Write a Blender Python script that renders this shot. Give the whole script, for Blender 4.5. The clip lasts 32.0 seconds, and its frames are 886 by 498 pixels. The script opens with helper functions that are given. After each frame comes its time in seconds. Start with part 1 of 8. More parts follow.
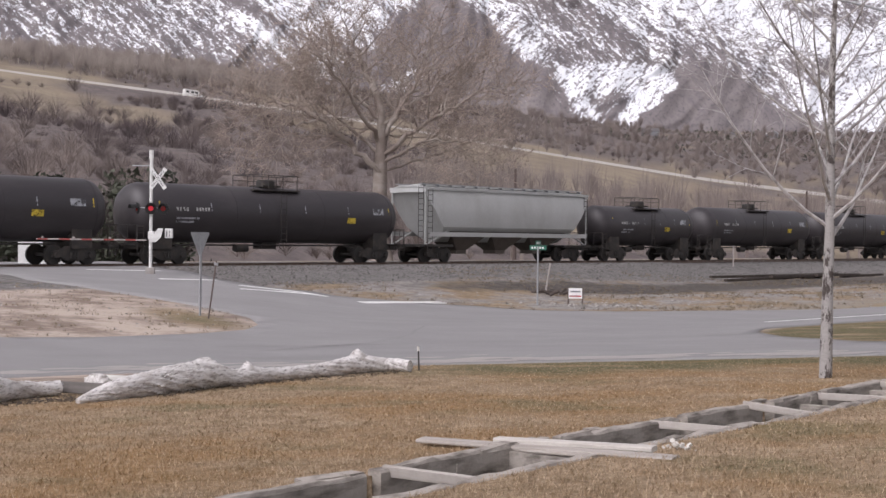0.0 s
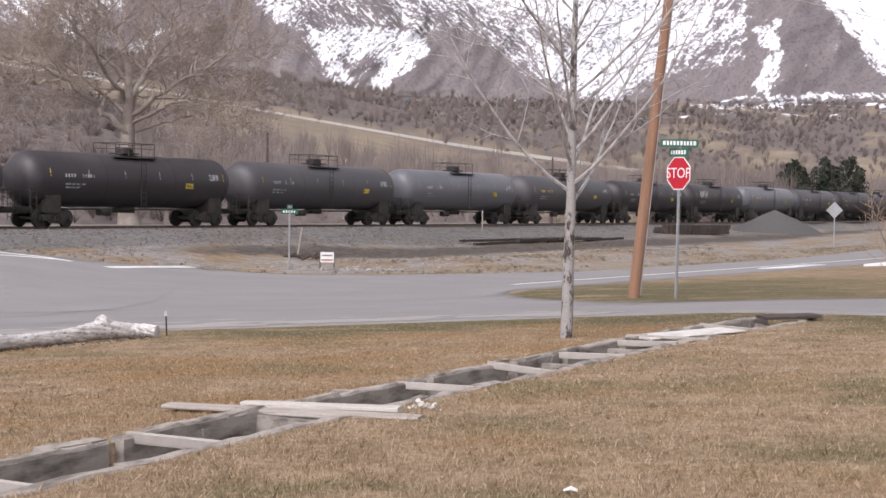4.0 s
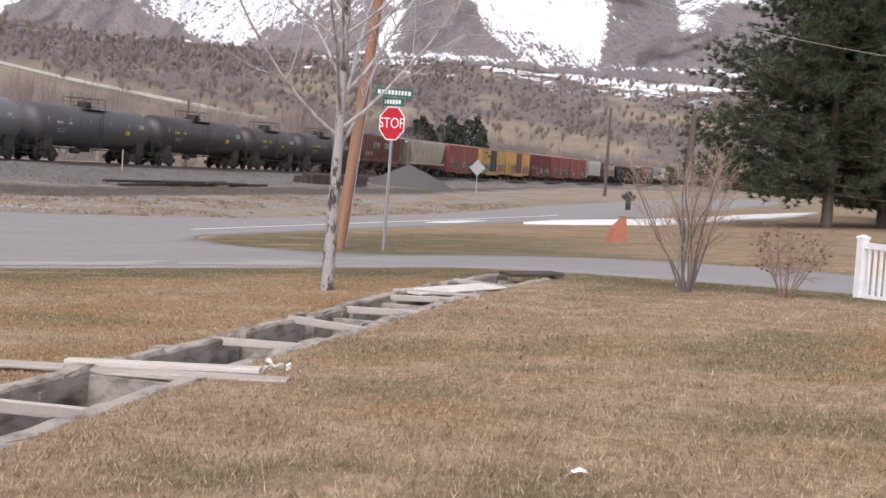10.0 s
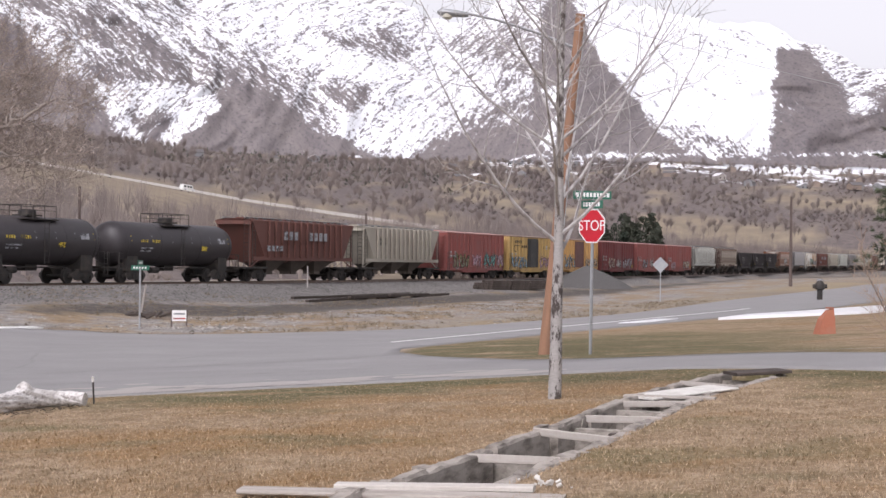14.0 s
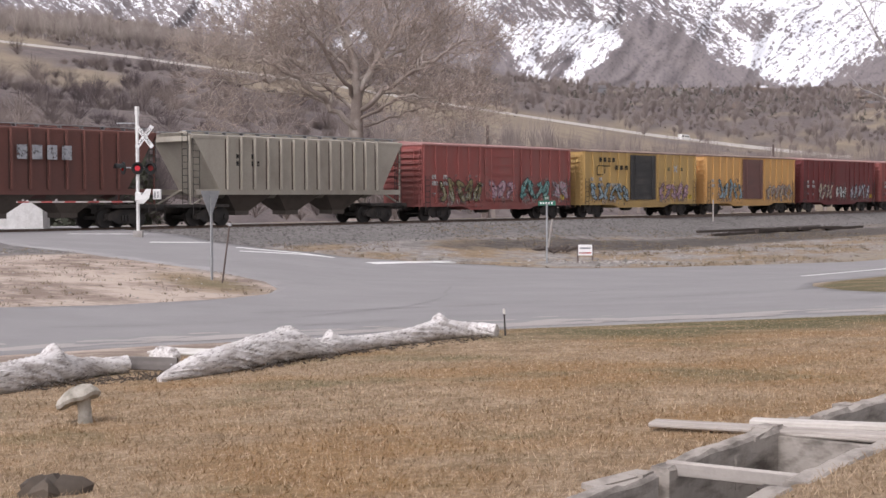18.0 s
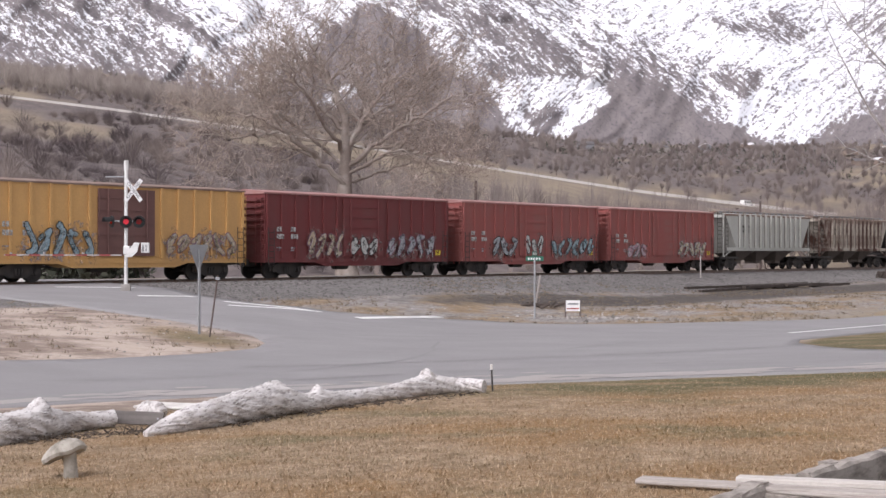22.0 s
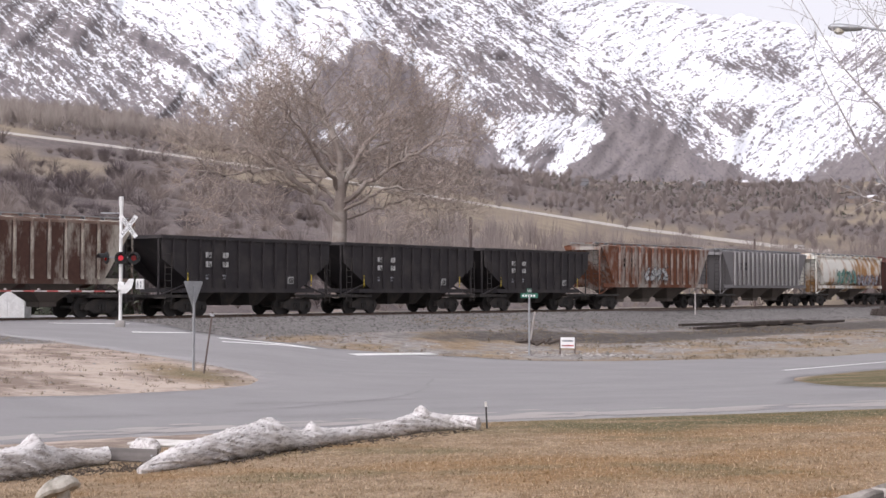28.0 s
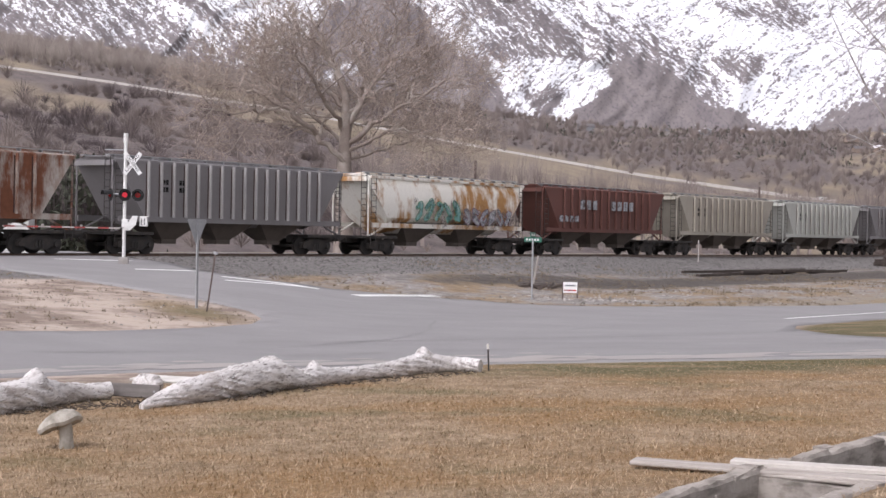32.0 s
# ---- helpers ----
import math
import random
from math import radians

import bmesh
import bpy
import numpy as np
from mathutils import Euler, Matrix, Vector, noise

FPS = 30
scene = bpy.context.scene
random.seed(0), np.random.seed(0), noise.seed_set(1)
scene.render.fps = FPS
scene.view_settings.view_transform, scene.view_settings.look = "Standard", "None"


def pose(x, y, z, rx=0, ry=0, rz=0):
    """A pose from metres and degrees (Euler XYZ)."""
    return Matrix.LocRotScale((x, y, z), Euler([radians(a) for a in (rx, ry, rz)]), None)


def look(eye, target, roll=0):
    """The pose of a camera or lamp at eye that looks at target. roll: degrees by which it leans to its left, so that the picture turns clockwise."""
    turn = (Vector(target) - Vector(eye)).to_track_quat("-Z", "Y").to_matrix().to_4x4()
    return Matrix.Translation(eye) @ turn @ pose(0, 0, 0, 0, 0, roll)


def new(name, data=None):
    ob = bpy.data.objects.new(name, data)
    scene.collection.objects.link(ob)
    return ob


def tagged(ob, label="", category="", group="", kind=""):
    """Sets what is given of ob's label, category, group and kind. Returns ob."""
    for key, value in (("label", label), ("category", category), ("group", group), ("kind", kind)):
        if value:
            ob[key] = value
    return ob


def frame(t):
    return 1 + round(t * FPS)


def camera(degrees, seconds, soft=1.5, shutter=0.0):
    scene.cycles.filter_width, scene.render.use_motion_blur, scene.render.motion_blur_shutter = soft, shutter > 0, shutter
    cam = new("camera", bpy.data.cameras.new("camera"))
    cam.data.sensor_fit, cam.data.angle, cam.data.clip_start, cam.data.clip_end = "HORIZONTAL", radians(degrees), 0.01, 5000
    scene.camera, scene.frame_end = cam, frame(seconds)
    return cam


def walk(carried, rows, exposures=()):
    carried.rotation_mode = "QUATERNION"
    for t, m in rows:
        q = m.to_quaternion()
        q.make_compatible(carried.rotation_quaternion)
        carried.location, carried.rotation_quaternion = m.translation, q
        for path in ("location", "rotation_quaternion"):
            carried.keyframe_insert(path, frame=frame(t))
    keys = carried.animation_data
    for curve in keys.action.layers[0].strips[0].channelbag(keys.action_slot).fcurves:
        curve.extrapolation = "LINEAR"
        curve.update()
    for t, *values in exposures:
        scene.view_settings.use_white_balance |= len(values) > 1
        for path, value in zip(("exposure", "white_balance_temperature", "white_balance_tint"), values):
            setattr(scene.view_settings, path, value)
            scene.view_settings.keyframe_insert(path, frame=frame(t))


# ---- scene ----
cam = camera(35.0, 32.0)
PATH = [
    (0, (2.278, -14.724, 2.079), (1.534, -12.868, 2.063), 0.7),
    (0.5, (2.282, -14.716, 2.074), (1.547, -12.856, 2.055), 0.7),
    (1, (2.297, -14.713, 2.074), (1.581, -12.845, 2.055), 0.5),
    (1.5, (2.299, -14.713, 2.074), (1.617, -12.833, 2.054), 0.3),
    (2, (2.317, -14.742, 2.075), (1.658, -12.854, 2.05), 0.3),
    (2.5, (2.319, -14.737, 2.076), (1.678, -12.842, 2.043), 0.3),
    (3, (2.321, -14.702, 2.069), (1.712, -12.798, 2.03), 0.5),
    (3.5, (2.321, -14.701, 2.067), (1.811, -12.768, 2.019), 0.8),
    (4, (2.328, -14.723, 2.069), (1.92, -12.766, 2.007), 0.9),
    (4.5, (2.324, -14.717, 2.065), (1.998, -12.745, 1.989), 0.9),
    (6.5, (1.951, -14.368, 2.007), (1.913, -12.373, 1.874), 2.7),
    (7, (1.687, -14.322, 1.997), (1.729, -12.328, 1.856), 2.5),
    (7.5, (1.469, -14.182, 1.971), (1.513, -12.186, 1.851), 3.1),
    (8, (1.174, -14.11, 1.958), (1.217, -12.114, 1.843), 4.3),
    (8.5, (0.939, -14.071, 1.962), (1.01, -12.077, 1.829), 4.6),
    (9, (0.696, -13.91, 1.956), (0.788, -11.917, 1.819), 4.8),
    (9.5, (0.449, -13.844, 1.95), (0.551, -11.85, 1.828), 4.7),
    (10, (0.163, -13.798, 1.952), (0.3, -11.806, 1.838), 3.9),
    (10.5, (-0.028, -13.671, 1.94), (0.138, -11.68, 1.832), 3.7),
    (11, (-0.264, -13.606, 1.952), (-0.109, -11.615, 1.847), 3.4),
    (11.5, (-0.459, -13.574, 1.963), (-0.297, -11.582, 1.867), 2.2),
    (12, (-0.501, -13.564, 1.962), (-0.351, -11.571, 1.901), 1.4),
    (12.5, (-0.509, -13.55, 1.962), (-0.368, -11.555, 1.927), 1.4),
    (13, (-0.51, -13.547, 1.967), (-0.39, -11.551, 1.956), 1.4),
    (13.5, (-0.512, -13.543, 1.97), (-0.468, -11.544, 1.974), 1.2),
    (14, (-0.521, -13.557, 1.971), (-0.635, -11.561, 1.994), 0.7),
    (14.5, (-0.532, -13.588, 1.974), (-0.773, -11.603, 2.018), 0.4),
    (15, (-0.546, -13.557, 1.983), (-0.905, -11.591, 2.049), 0.7),
    (15.5, (-0.56, -13.542, 1.97), (-1.024, -11.598, 2.029), 0.8),
    (17.5, (-0.607, -13.345, 1.926), (-1.285, -11.465, 1.867), -0.1),
    (18, (-0.608, -13.344, 1.929), (-1.279, -11.461, 1.857), -0.2),
    (18.5, (-0.595, -13.351, 1.93), (-1.263, -11.467, 1.855), -0.3),
    (19, (-0.591, -13.361, 1.94), (-1.246, -11.472, 1.887), -0.4),
    (19.5, (-0.591, -13.375, 1.937), (-1.235, -11.482, 1.906), -0.4),
    (20, (-0.597, -13.368, 1.931), (-1.242, -11.475, 1.914), -0.2),
    (20.5, (-0.587, -13.385, 1.939), (-1.234, -11.493, 1.929), -0.2),
    (21, (-0.586, -13.393, 1.937), (-1.241, -11.503, 1.935), -0.2),
    (21.5, (-0.591, -13.393, 1.935), (-1.25, -11.505, 1.939), -0.0),
    (22, (-0.588, -13.395, 1.939), (-1.243, -11.506, 1.945), 0.1),
    (22.5, (-0.586, -13.402, 1.94), (-1.232, -11.51, 1.944), 0.1),
    (23, (-0.588, -13.396, 1.936), (-1.222, -11.499, 1.938), 0.2),
    (23.5, (-0.588, -13.409, 1.94), (-1.212, -11.508, 1.942), 0.4),
    (24, (-0.593, -13.398, 1.935), (-1.209, -11.496, 1.936), 0.5),
    (24.5, (-0.595, -13.398, 1.941), (-1.208, -11.495, 1.94), 0.5),
    (25, (-0.583, -13.402, 1.938), (-1.194, -11.498, 1.938), 0.4),
    (25.5, (-0.579, -13.417, 1.942), (-1.193, -11.513, 1.949), 0.4),
    (27.5, (-0.566, -13.432, 1.949), (-1.204, -11.538, 1.996), 0.2),
    (28, (-0.57, -13.439, 1.947), (-1.218, -11.548, 2.005), 0.2),
    (28.5, (-0.568, -13.438, 1.94), (-1.224, -11.55, 2.003), 0.5),
    (29, (-0.573, -13.431, 1.934), (-1.232, -11.543, 1.996), 0.6),
    (29.5, (-0.589, -13.386, 1.927), (-1.25, -11.499, 1.984), 0.4),
    (30, (-0.58, -13.406, 1.935), (-1.242, -11.519, 1.983), 0.4),
    (30.5, (-0.578, -13.399, 1.941), (-1.24, -11.512, 1.971), 0.4),
    (31, (-0.584, -13.394, 1.931), (-1.246, -11.507, 1.943), 0.5),
    (31.5, (-0.598, -13.359, 1.927), (-1.256, -11.471, 1.919), 0.8),
    (32, (-0.598, -13.395, 1.926), (-1.25, -11.505, 1.903), 1.2),
]
walk(cam, [(t, look(eye, target, roll)) for t, eye, target, roll in PATH], [(0, -0.31, 6350, 19), (1, -0.22, 6350, 19), (2, -0.08, 6350, 19), (3.5, -0.04, 6400, 19), (13, -0.05, 6400, 19), (15, -0.15, 6300, 19), (18, -0.1, 6400, 19), (20, -0.06, 6400, 19), (23, -0.1, 6300, 19), (26, -0.06, 6300, 19), (32, -0.06, 6300, 19)])

# ---- light ----
SUN_AZ, SUN_EL = radians(200), radians(48)
world = bpy.data.worlds.new("overcast_sky")
scene.world = world
world.use_nodes = True
wn = world.node_tree
sky = wn.nodes.new("ShaderNodeTexSky")
sky.sky_type = "NISHITA"
sky.sun_disc = False
sky.sun_elevation, sky.sun_rotation = SUN_EL, SUN_AZ
sky.air_density, sky.dust_density, sky.ozone_density = 1.0, 4.0, 1.0
veil = wn.nodes.new("ShaderNodeHueSaturation")
veil.inputs["Saturation"].default_value = 0.08
wn.links.new(sky.outputs[0], veil.inputs["Color"])
wn.links.new(veil.outputs[0], wn.nodes["Background"].inputs[0])
wn.nodes["Background"].inputs[1].default_value = 0.23
sun = new("sun", bpy.data.lights.new("sun", "SUN"))
sun.data.energy, sun.data.angle, sun.data.color = 0.8, radians(24), (1.0, 0.97, 0.94)
sun.matrix_world = look((math.sin(SUN_AZ) * math.cos(SUN_EL) * 50, math.cos(SUN_AZ) * math.cos(SUN_EL) * 50, math.sin(SUN_EL) * 50), (0, 0, 0))
scene.view_settings.exposure = 0.0


# ---- mesh helpers ----
class Shape:
    """Gathers boxes, tubes and sheets into one mesh."""

    def __init__(self):
        self.v, self.f = [], []

    def add(self, verts, faces):
        n = len(self.v)
        self.v.extend([tuple(p) for p in verts])
        self.f.extend([tuple(i + n for i in f) for f in faces])
        return self

    def box(self, x0, x1, y0, y1, z0, z1, m=None, c=0.0):
        """A box, with its long edges chamfered by c where c > 0."""
        if c > 0:
            prof = [(y0 + c, z0), (y1 - c, z0), (y1, z0 + c), (y1, z1 - c), (y1 - c, z1), (y0 + c, z1), (y0, z1 - c), (y0, z0 + c)]
            vs = [(x0, a, b) for a, b in prof] + [(x1, a, b) for a, b in prof]
            fs = [tuple(range(7, -1, -1)), tuple(range(8, 16))] + [(i, (i + 1) % 8, 8 + (i + 1) % 8, 8 + i) for i in range(8)]
        else:
            vs = [(x0, y0, z0), (x1, y0, z0), (x1, y1, z0), (x0, y1, z0), (x0, y0, z1), (x1, y0, z1), (x1, y1, z1), (x0, y1, z1)]
            fs = [(3, 2, 1, 0), (4, 5, 6, 7), (0, 1, 5, 4), (1, 2, 6, 5), (2, 3, 7, 6), (3, 0, 4, 7)]
        if m is not None:
            vs = [m @ Vector(p) for p in vs]
        return self.add(vs, fs)

    def tube(self, pts, radii, n=8, caps=True):
        """A tapered tube along points."""
        pts = [Vector(p) for p in pts]
        if not hasattr(radii, "__len__"):
            radii = [radii] * len(pts)
        vs, side = [], None
        for i, p in enumerate(pts):
            d = (pts[min(i + 1, len(pts) - 1)] - pts[max(i - 1, 0)])
            d = d.normalized() if d.length > 1e-9 else Vector((0, 0, 1))
            if side is None:
                side = d.cross(Vector((0, 0, 1)) if abs(d.z) < 0.9 else Vector((1, 0, 0))).normalized()
            else:
                side = side - d * side.dot(d)
                side = side.normalized() if side.length > 1e-6 else d.orthogonal().normalized()
            up = d.cross(side)
            for k in range(n):
                a = 2 * math.pi * k / n
                vs.append(p + (side * math.cos(a) + up * math.sin(a)) * radii[i])
        fs = [(i * n + k, i * n + (k + 1) % n, (i + 1) * n + (k + 1) % n, (i + 1) * n + k) for i in range(len(pts) - 1) for k in range(n)]
        if caps:
            fs += [tuple(range(n - 1, -1, -1)), tuple((len(pts) - 1) * n + k for k in range(n))]
        return self.add(vs, fs)

    def loft(self, rings, caps=True):
        """Closed rings of equal count joined one after another."""
        n = len(rings[0])
        vs = [p for r in rings for p in r]
        fs = [(i * n + k, i * n + (k + 1) % n, (i + 1) * n + (k + 1) % n, (i + 1) * n + k) for i in range(len(rings) - 1) for k in range(n)]
        if caps:
            fs += [tuple(range(n - 1, -1, -1)), tuple((len(rings) - 1) * n + k for k in range(n))]
        return self.add(vs, fs)

    def prism(self, outline, y0, y1, m=None):
        """An outline in x and z, drawn out along y."""
        n = len(outline)
        vs = [(x, y0, z) for x, z in outline] + [(x, y1, z) for x, z in outline]
        if m is not None:
            vs = [m @ Vector(p) for p in vs]
        return self.add(vs, [tuple(range(n)), tuple(range(2 * n - 1, n - 1, -1))] + [(i, i + n, (i + 1) % n + n, (i + 1) % n) for i in range(n)])

    def mesh(self, name, mat, smooth=False, angle=38):
        me = bpy.data.meshes.new(name)
        me.from_pydata(self.v, [], self.f)
        if mat:
            me.materials.append(mat)
        if smooth:
            me.shade_smooth()
            me.set_sharp_from_angle(angle=radians(angle))
        else:
            me.shade_flat()
        me.update()
        return me


def part(name, shape, mat, parent=None, label="", smooth=False, at=None):
    """One mesh object under a thing or a part."""
    me = shape if isinstance(shape, bpy.types.Mesh) else shape.mesh(name, mat, smooth)
    ob = new(name, me)
    if parent is not None:
        ob.parent = parent
    if at is not None:
        ob.matrix_basis = at
    return tagged(ob, label)


def copies(name, shape, mat, parent, poses, label="", smooth=False):
    """Like pieces that share one mesh."""
    me = shape.mesh(name, mat, smooth)
    return [part(name, me, None, parent, label, at=m) for m in poses]


def thing(name, label, category, m=None, group="", kind=""):
    ob = new(name)
    ob.empty_display_size = 0.2
    if m is not None:
        ob.matrix_basis = m
    return tagged(ob, label, category, group, kind)


def smooth01(a, b, x):
    t = np.clip((np.asarray(x, float) - a) / (b - a), 0, 1)
    return t * t * (3 - 2 * t)


# ---- materials ----
class Nodes:
    """Short words for building a node material."""

    def __init__(self, name, rough=0.7, metal=0.0, spec=0.4):
        self.mat = bpy.data.materials.new(name)
        self.mat.use_nodes = True
        self.t = self.mat.node_tree
        self.b = self.t.nodes["Principled BSDF"]
        self.b.inputs["Roughness"].default_value = rough
        self.b.inputs["Metallic"].default_value = metal
        self.b.inputs["Specular IOR Level"].default_value = spec
        self.co = None

    def node(self, kind, **inputs):
        n = self.t.nodes.new(kind)
        for k, v in inputs.items():
            n.inputs[k.replace("_", " ")].default_value = v
        return n

    def link(self, a, b):
        self.t.links.new(a, b)

    def coords(self, world=False):
        if world:
            return self.t.nodes.new("ShaderNodeNewGeometry").outputs["Position"]
        if self.co is None:
            self.co = self.t.nodes.new("ShaderNodeTexCoord").outputs["Object"]
        return self.co

    def noise(self, scale, detail=4, rough=0.55, stretch=None, world=False):
        src = self.coords(world)
        if stretch:
            mp = self.t.nodes.new("ShaderNodeMapping")
            mp.inputs["Scale"].default_value = stretch
            self.link(src, mp.inputs["Vector"])
            src = mp.outputs[0]
        n = self.t.nodes.new("ShaderNodeTexNoise")
        n.inputs["Scale"].default_value, n.inputs["Detail"].default_value, n.inputs["Roughness"].default_value = scale, detail, rough
        self.link(src, n.inputs["Vector"])
        return n.outputs["Fac"]

    def ramp(self, fac, stops):
        r = self.t.nodes.new("ShaderNodeValToRGB")
        while len(r.color_ramp.elements) < len(stops):
            r.color_ramp.elements.new(0.5)
        for e, (p, c) in zip(r.color_ramp.elements, stops):
            e.position, e.color = p, (*c, 1) if len(c) == 3 else c
        self.link(fac, r.inputs[0])
        return r.outputs[0]

    def mask(self, fac, lo, hi):
        return self.ramp(fac, [(lo, (0, 0, 0)), (hi, (1, 1, 1))])

    def mix(self, fac, a, b, mode="MIX"):
        m = self.t.nodes.new("ShaderNodeMix")
        m.data_type, m.blend_type = "RGBA", mode
        for k, v in ((0, fac), (6, a), (7, b)):
            if hasattr(v, "links"):
                self.link(v, m.inputs[k])
            else:
                m.inputs[k].default_value = v if k == 0 else (*v, 1)
        return m.outputs[2]

    def attr(self, name):
        a = self.t.nodes.new("ShaderNodeAttribute")
        a.attribute_name = name
        return a

    def random(self):
        return self.t.nodes.new("ShaderNodeObjectInfo").outputs["Random"]

    def island(self):
        return self.t.nodes.new("ShaderNodeNewGeometry").outputs["Random Per Island"]

    def color(self, c):
        if hasattr(c, "links"):
            self.link(c, self.b.inputs["Base Color"])
        else:
            self.b.inputs["Base Color"].default_value = (*c, 1)
        return self

    def rough(self, c):
        self.link(c, self.b.inputs["Roughness"])
        return self

    def bump(self, fac, strength=0.3, dist=0.01):
        b = self.t.nodes.new("ShaderNodeBump")
        b.inputs["Strength"].default_value, b.inputs["Distance"].default_value = strength, dist
        self.link(fac, b.inputs["Height"])
        self.link(b.outputs[0], self.b.inputs["Normal"])
        return self


def scaled(c, k):
    return tuple(min(1.0, v * k) for v in c)


def worn(name, c, dirt=(0.08, 0.07, 0.06), amount=0.5, scale=1.2, rough=0.6, metal=0.0, streak=None, fine=14.0, bump=0.15, spec=0.4):
    """Paint or material with broad stains, fine grain and slight relief."""
    n = Nodes(name, rough, metal, spec)
    broad = n.mask(n.noise(scale, 5, 0.6, streak), 0.45, 0.72)
    grain = n.noise(fine, 4, 0.6)
    base = n.mix(grain, scaled(c, 0.8), scaled(c, 1.15))
    mul = n.t.nodes.new("ShaderNodeMath")
    mul.operation = "MULTIPLY"
    mul.inputs[1].default_value = amount
    n.link(broad, mul.inputs[0])
    n.color(n.mix(mul.outputs[0], base, dirt))
    if bump:
        n.bump(grain, bump, 0.01)
    return n.mat


def plain(name, c, rough=0.6, metal=0.0, spec=0.4):
    return Nodes(name, rough, metal, spec).color(c).mat


M = {}
M["steel_dark"] = worn("grimy_dark_steel", (0.035, 0.032, 0.03), (0.09, 0.07, 0.055), 0.6, 2.0, 0.7)
M["rail"] = worn("rail_steel", (0.12, 0.08, 0.06), (0.25, 0.24, 0.23), 0.4, 3.0, 0.45, 0.7)
M["asphalt"] = None
M["white_paint"] = worn("white_paint", (0.72, 0.72, 0.7), (0.35, 0.33, 0.3), 0.4, 2.5, 0.5)
M["red_paint"] = worn("red_paint", (0.5, 0.02, 0.02), (0.2, 0.03, 0.03), 0.3, 2.5, 0.5)
M["galv"] = worn("galvanised_steel", (0.36, 0.37, 0.38), (0.2, 0.2, 0.2), 0.4, 3.0, 0.5, 0.5)
M["concrete"] = worn("weathered_concrete", (0.36, 0.34, 0.32), (0.16, 0.14, 0.12), 0.75, 1.6, 0.9, 0, None, 22, 0.5)
M["plank"] = worn("weathered_grey_plank", (0.4, 0.365, 0.33), (0.2, 0.17, 0.14), 0.6, 2.2, 0.85, 0, (0.6, 8, 8), 20, 0.4)
M["black"] = plain("black_paint", (0.015, 0.015, 0.015), 0.5)
M["lamp_red"] = plain("red_lens", (0.3, 0.01, 0.01), 0.2)

# ---- the lie of the land ----
import collections

from mathutils.geometry import delaunay_2d_cdt

TRACK_AZ = math.atan(0.374)
TU = np.array([math.sin(TRACK_AZ), math.cos(TRACK_AZ)])   # along the track, away from the crossing
TN = np.array([-math.cos(TRACK_AZ), math.sin(TRACK_AZ)])  # across it, away from the lawn
TO = np.array([-33.6, 48.0]) + TN * 1.6                   # centre line at the crossing's end
DITCH = [(-3.0, -9.2), (-2.15, -6.2), (-1.58, -4.0), (-0.94, -2.1), (-0.4, -0.5), (0.41, 2.0), (1.09, 4.3), (1.9, 6.5), (3.2, 9.3)]  # centre line of the concrete trough


def rail_z(s):
    return 0.62 + 8.6e-6 * max(0.0, s) ** 2


def on_track(s, side=0.0, z=0.0):
    p = TO + TU * s + TN * side
    return Vector((p[0], p[1], rail_z(s) + z))


def ground_z(x, y):
    """Height of the ground: sloping lawn, lower road, ramp to the crossing, ballast bank."""
    x, y = np.asarray(x, float), np.asarray(y, float)
    q = -((x - TO[0]) * TN[0] + (y - TO[1]) * TN[1])
    s = (x - TO[0]) * TU[0] + (y - TO[1]) * TU[1]
    plane = 0.256 + 0.046 * np.clip(x, -30, 30) - 0.0158 * np.clip(y, -60, 60)
    low = -0.46 + 0.0 * x
    k = 0.12
    z = np.maximum(plane, low) + k * np.exp(-np.abs(plane - low) / k * 1.2) * 0.35
    left = smooth01(-13, -21, x) * smooth01(-6, 12, y)
    ramp = np.interp(q, [-40, -6, 11, 24, 34, 50], [0.2, 0.52, 0.52, -0.08, -0.34, -0.42])
    z = z * (1 - left) + ramp * left
    rz = 0.62 + 8.6e-6 * np.maximum(0, s) ** 2
    bank = rz - 0.2 - 0.62 * smooth01(2.4, 6.2, np.abs(q)) - 0.2 * smooth01(6.2, 16, np.abs(q))
    near = 1 - smooth01(7.0, 16.0, np.abs(q))
    away = (1 - left) * near
    z = z * (1 - away) + bank * away
    z = np.where(np.abs(q) < 2.6, np.maximum(z, rz - 0.2 + 0 * z), z)
    far = smooth01(-9, -30, q)
    z = z * (1 - far) + (0.1 + np.maximum(0, rz - 0.62)) * far
    return z


def gz(x, y):
    return float(ground_z(x, y))


def inside(outline, x, y):
    ox, oy = np.array([p[0] for p in outline]), np.array([p[1] for p in outline])
    hit = np.zeros(np.shape(x), bool)
    j = len(ox) - 1
    for i in range(len(ox)):
        cross = ((oy[i] > y) != (oy[j] > y)) & (x < (ox[j] - ox[i]) * (y - oy[i]) / (oy[j] - oy[i] + 1e-12) + ox[i])
        hit ^= cross
        j = i
    return hit


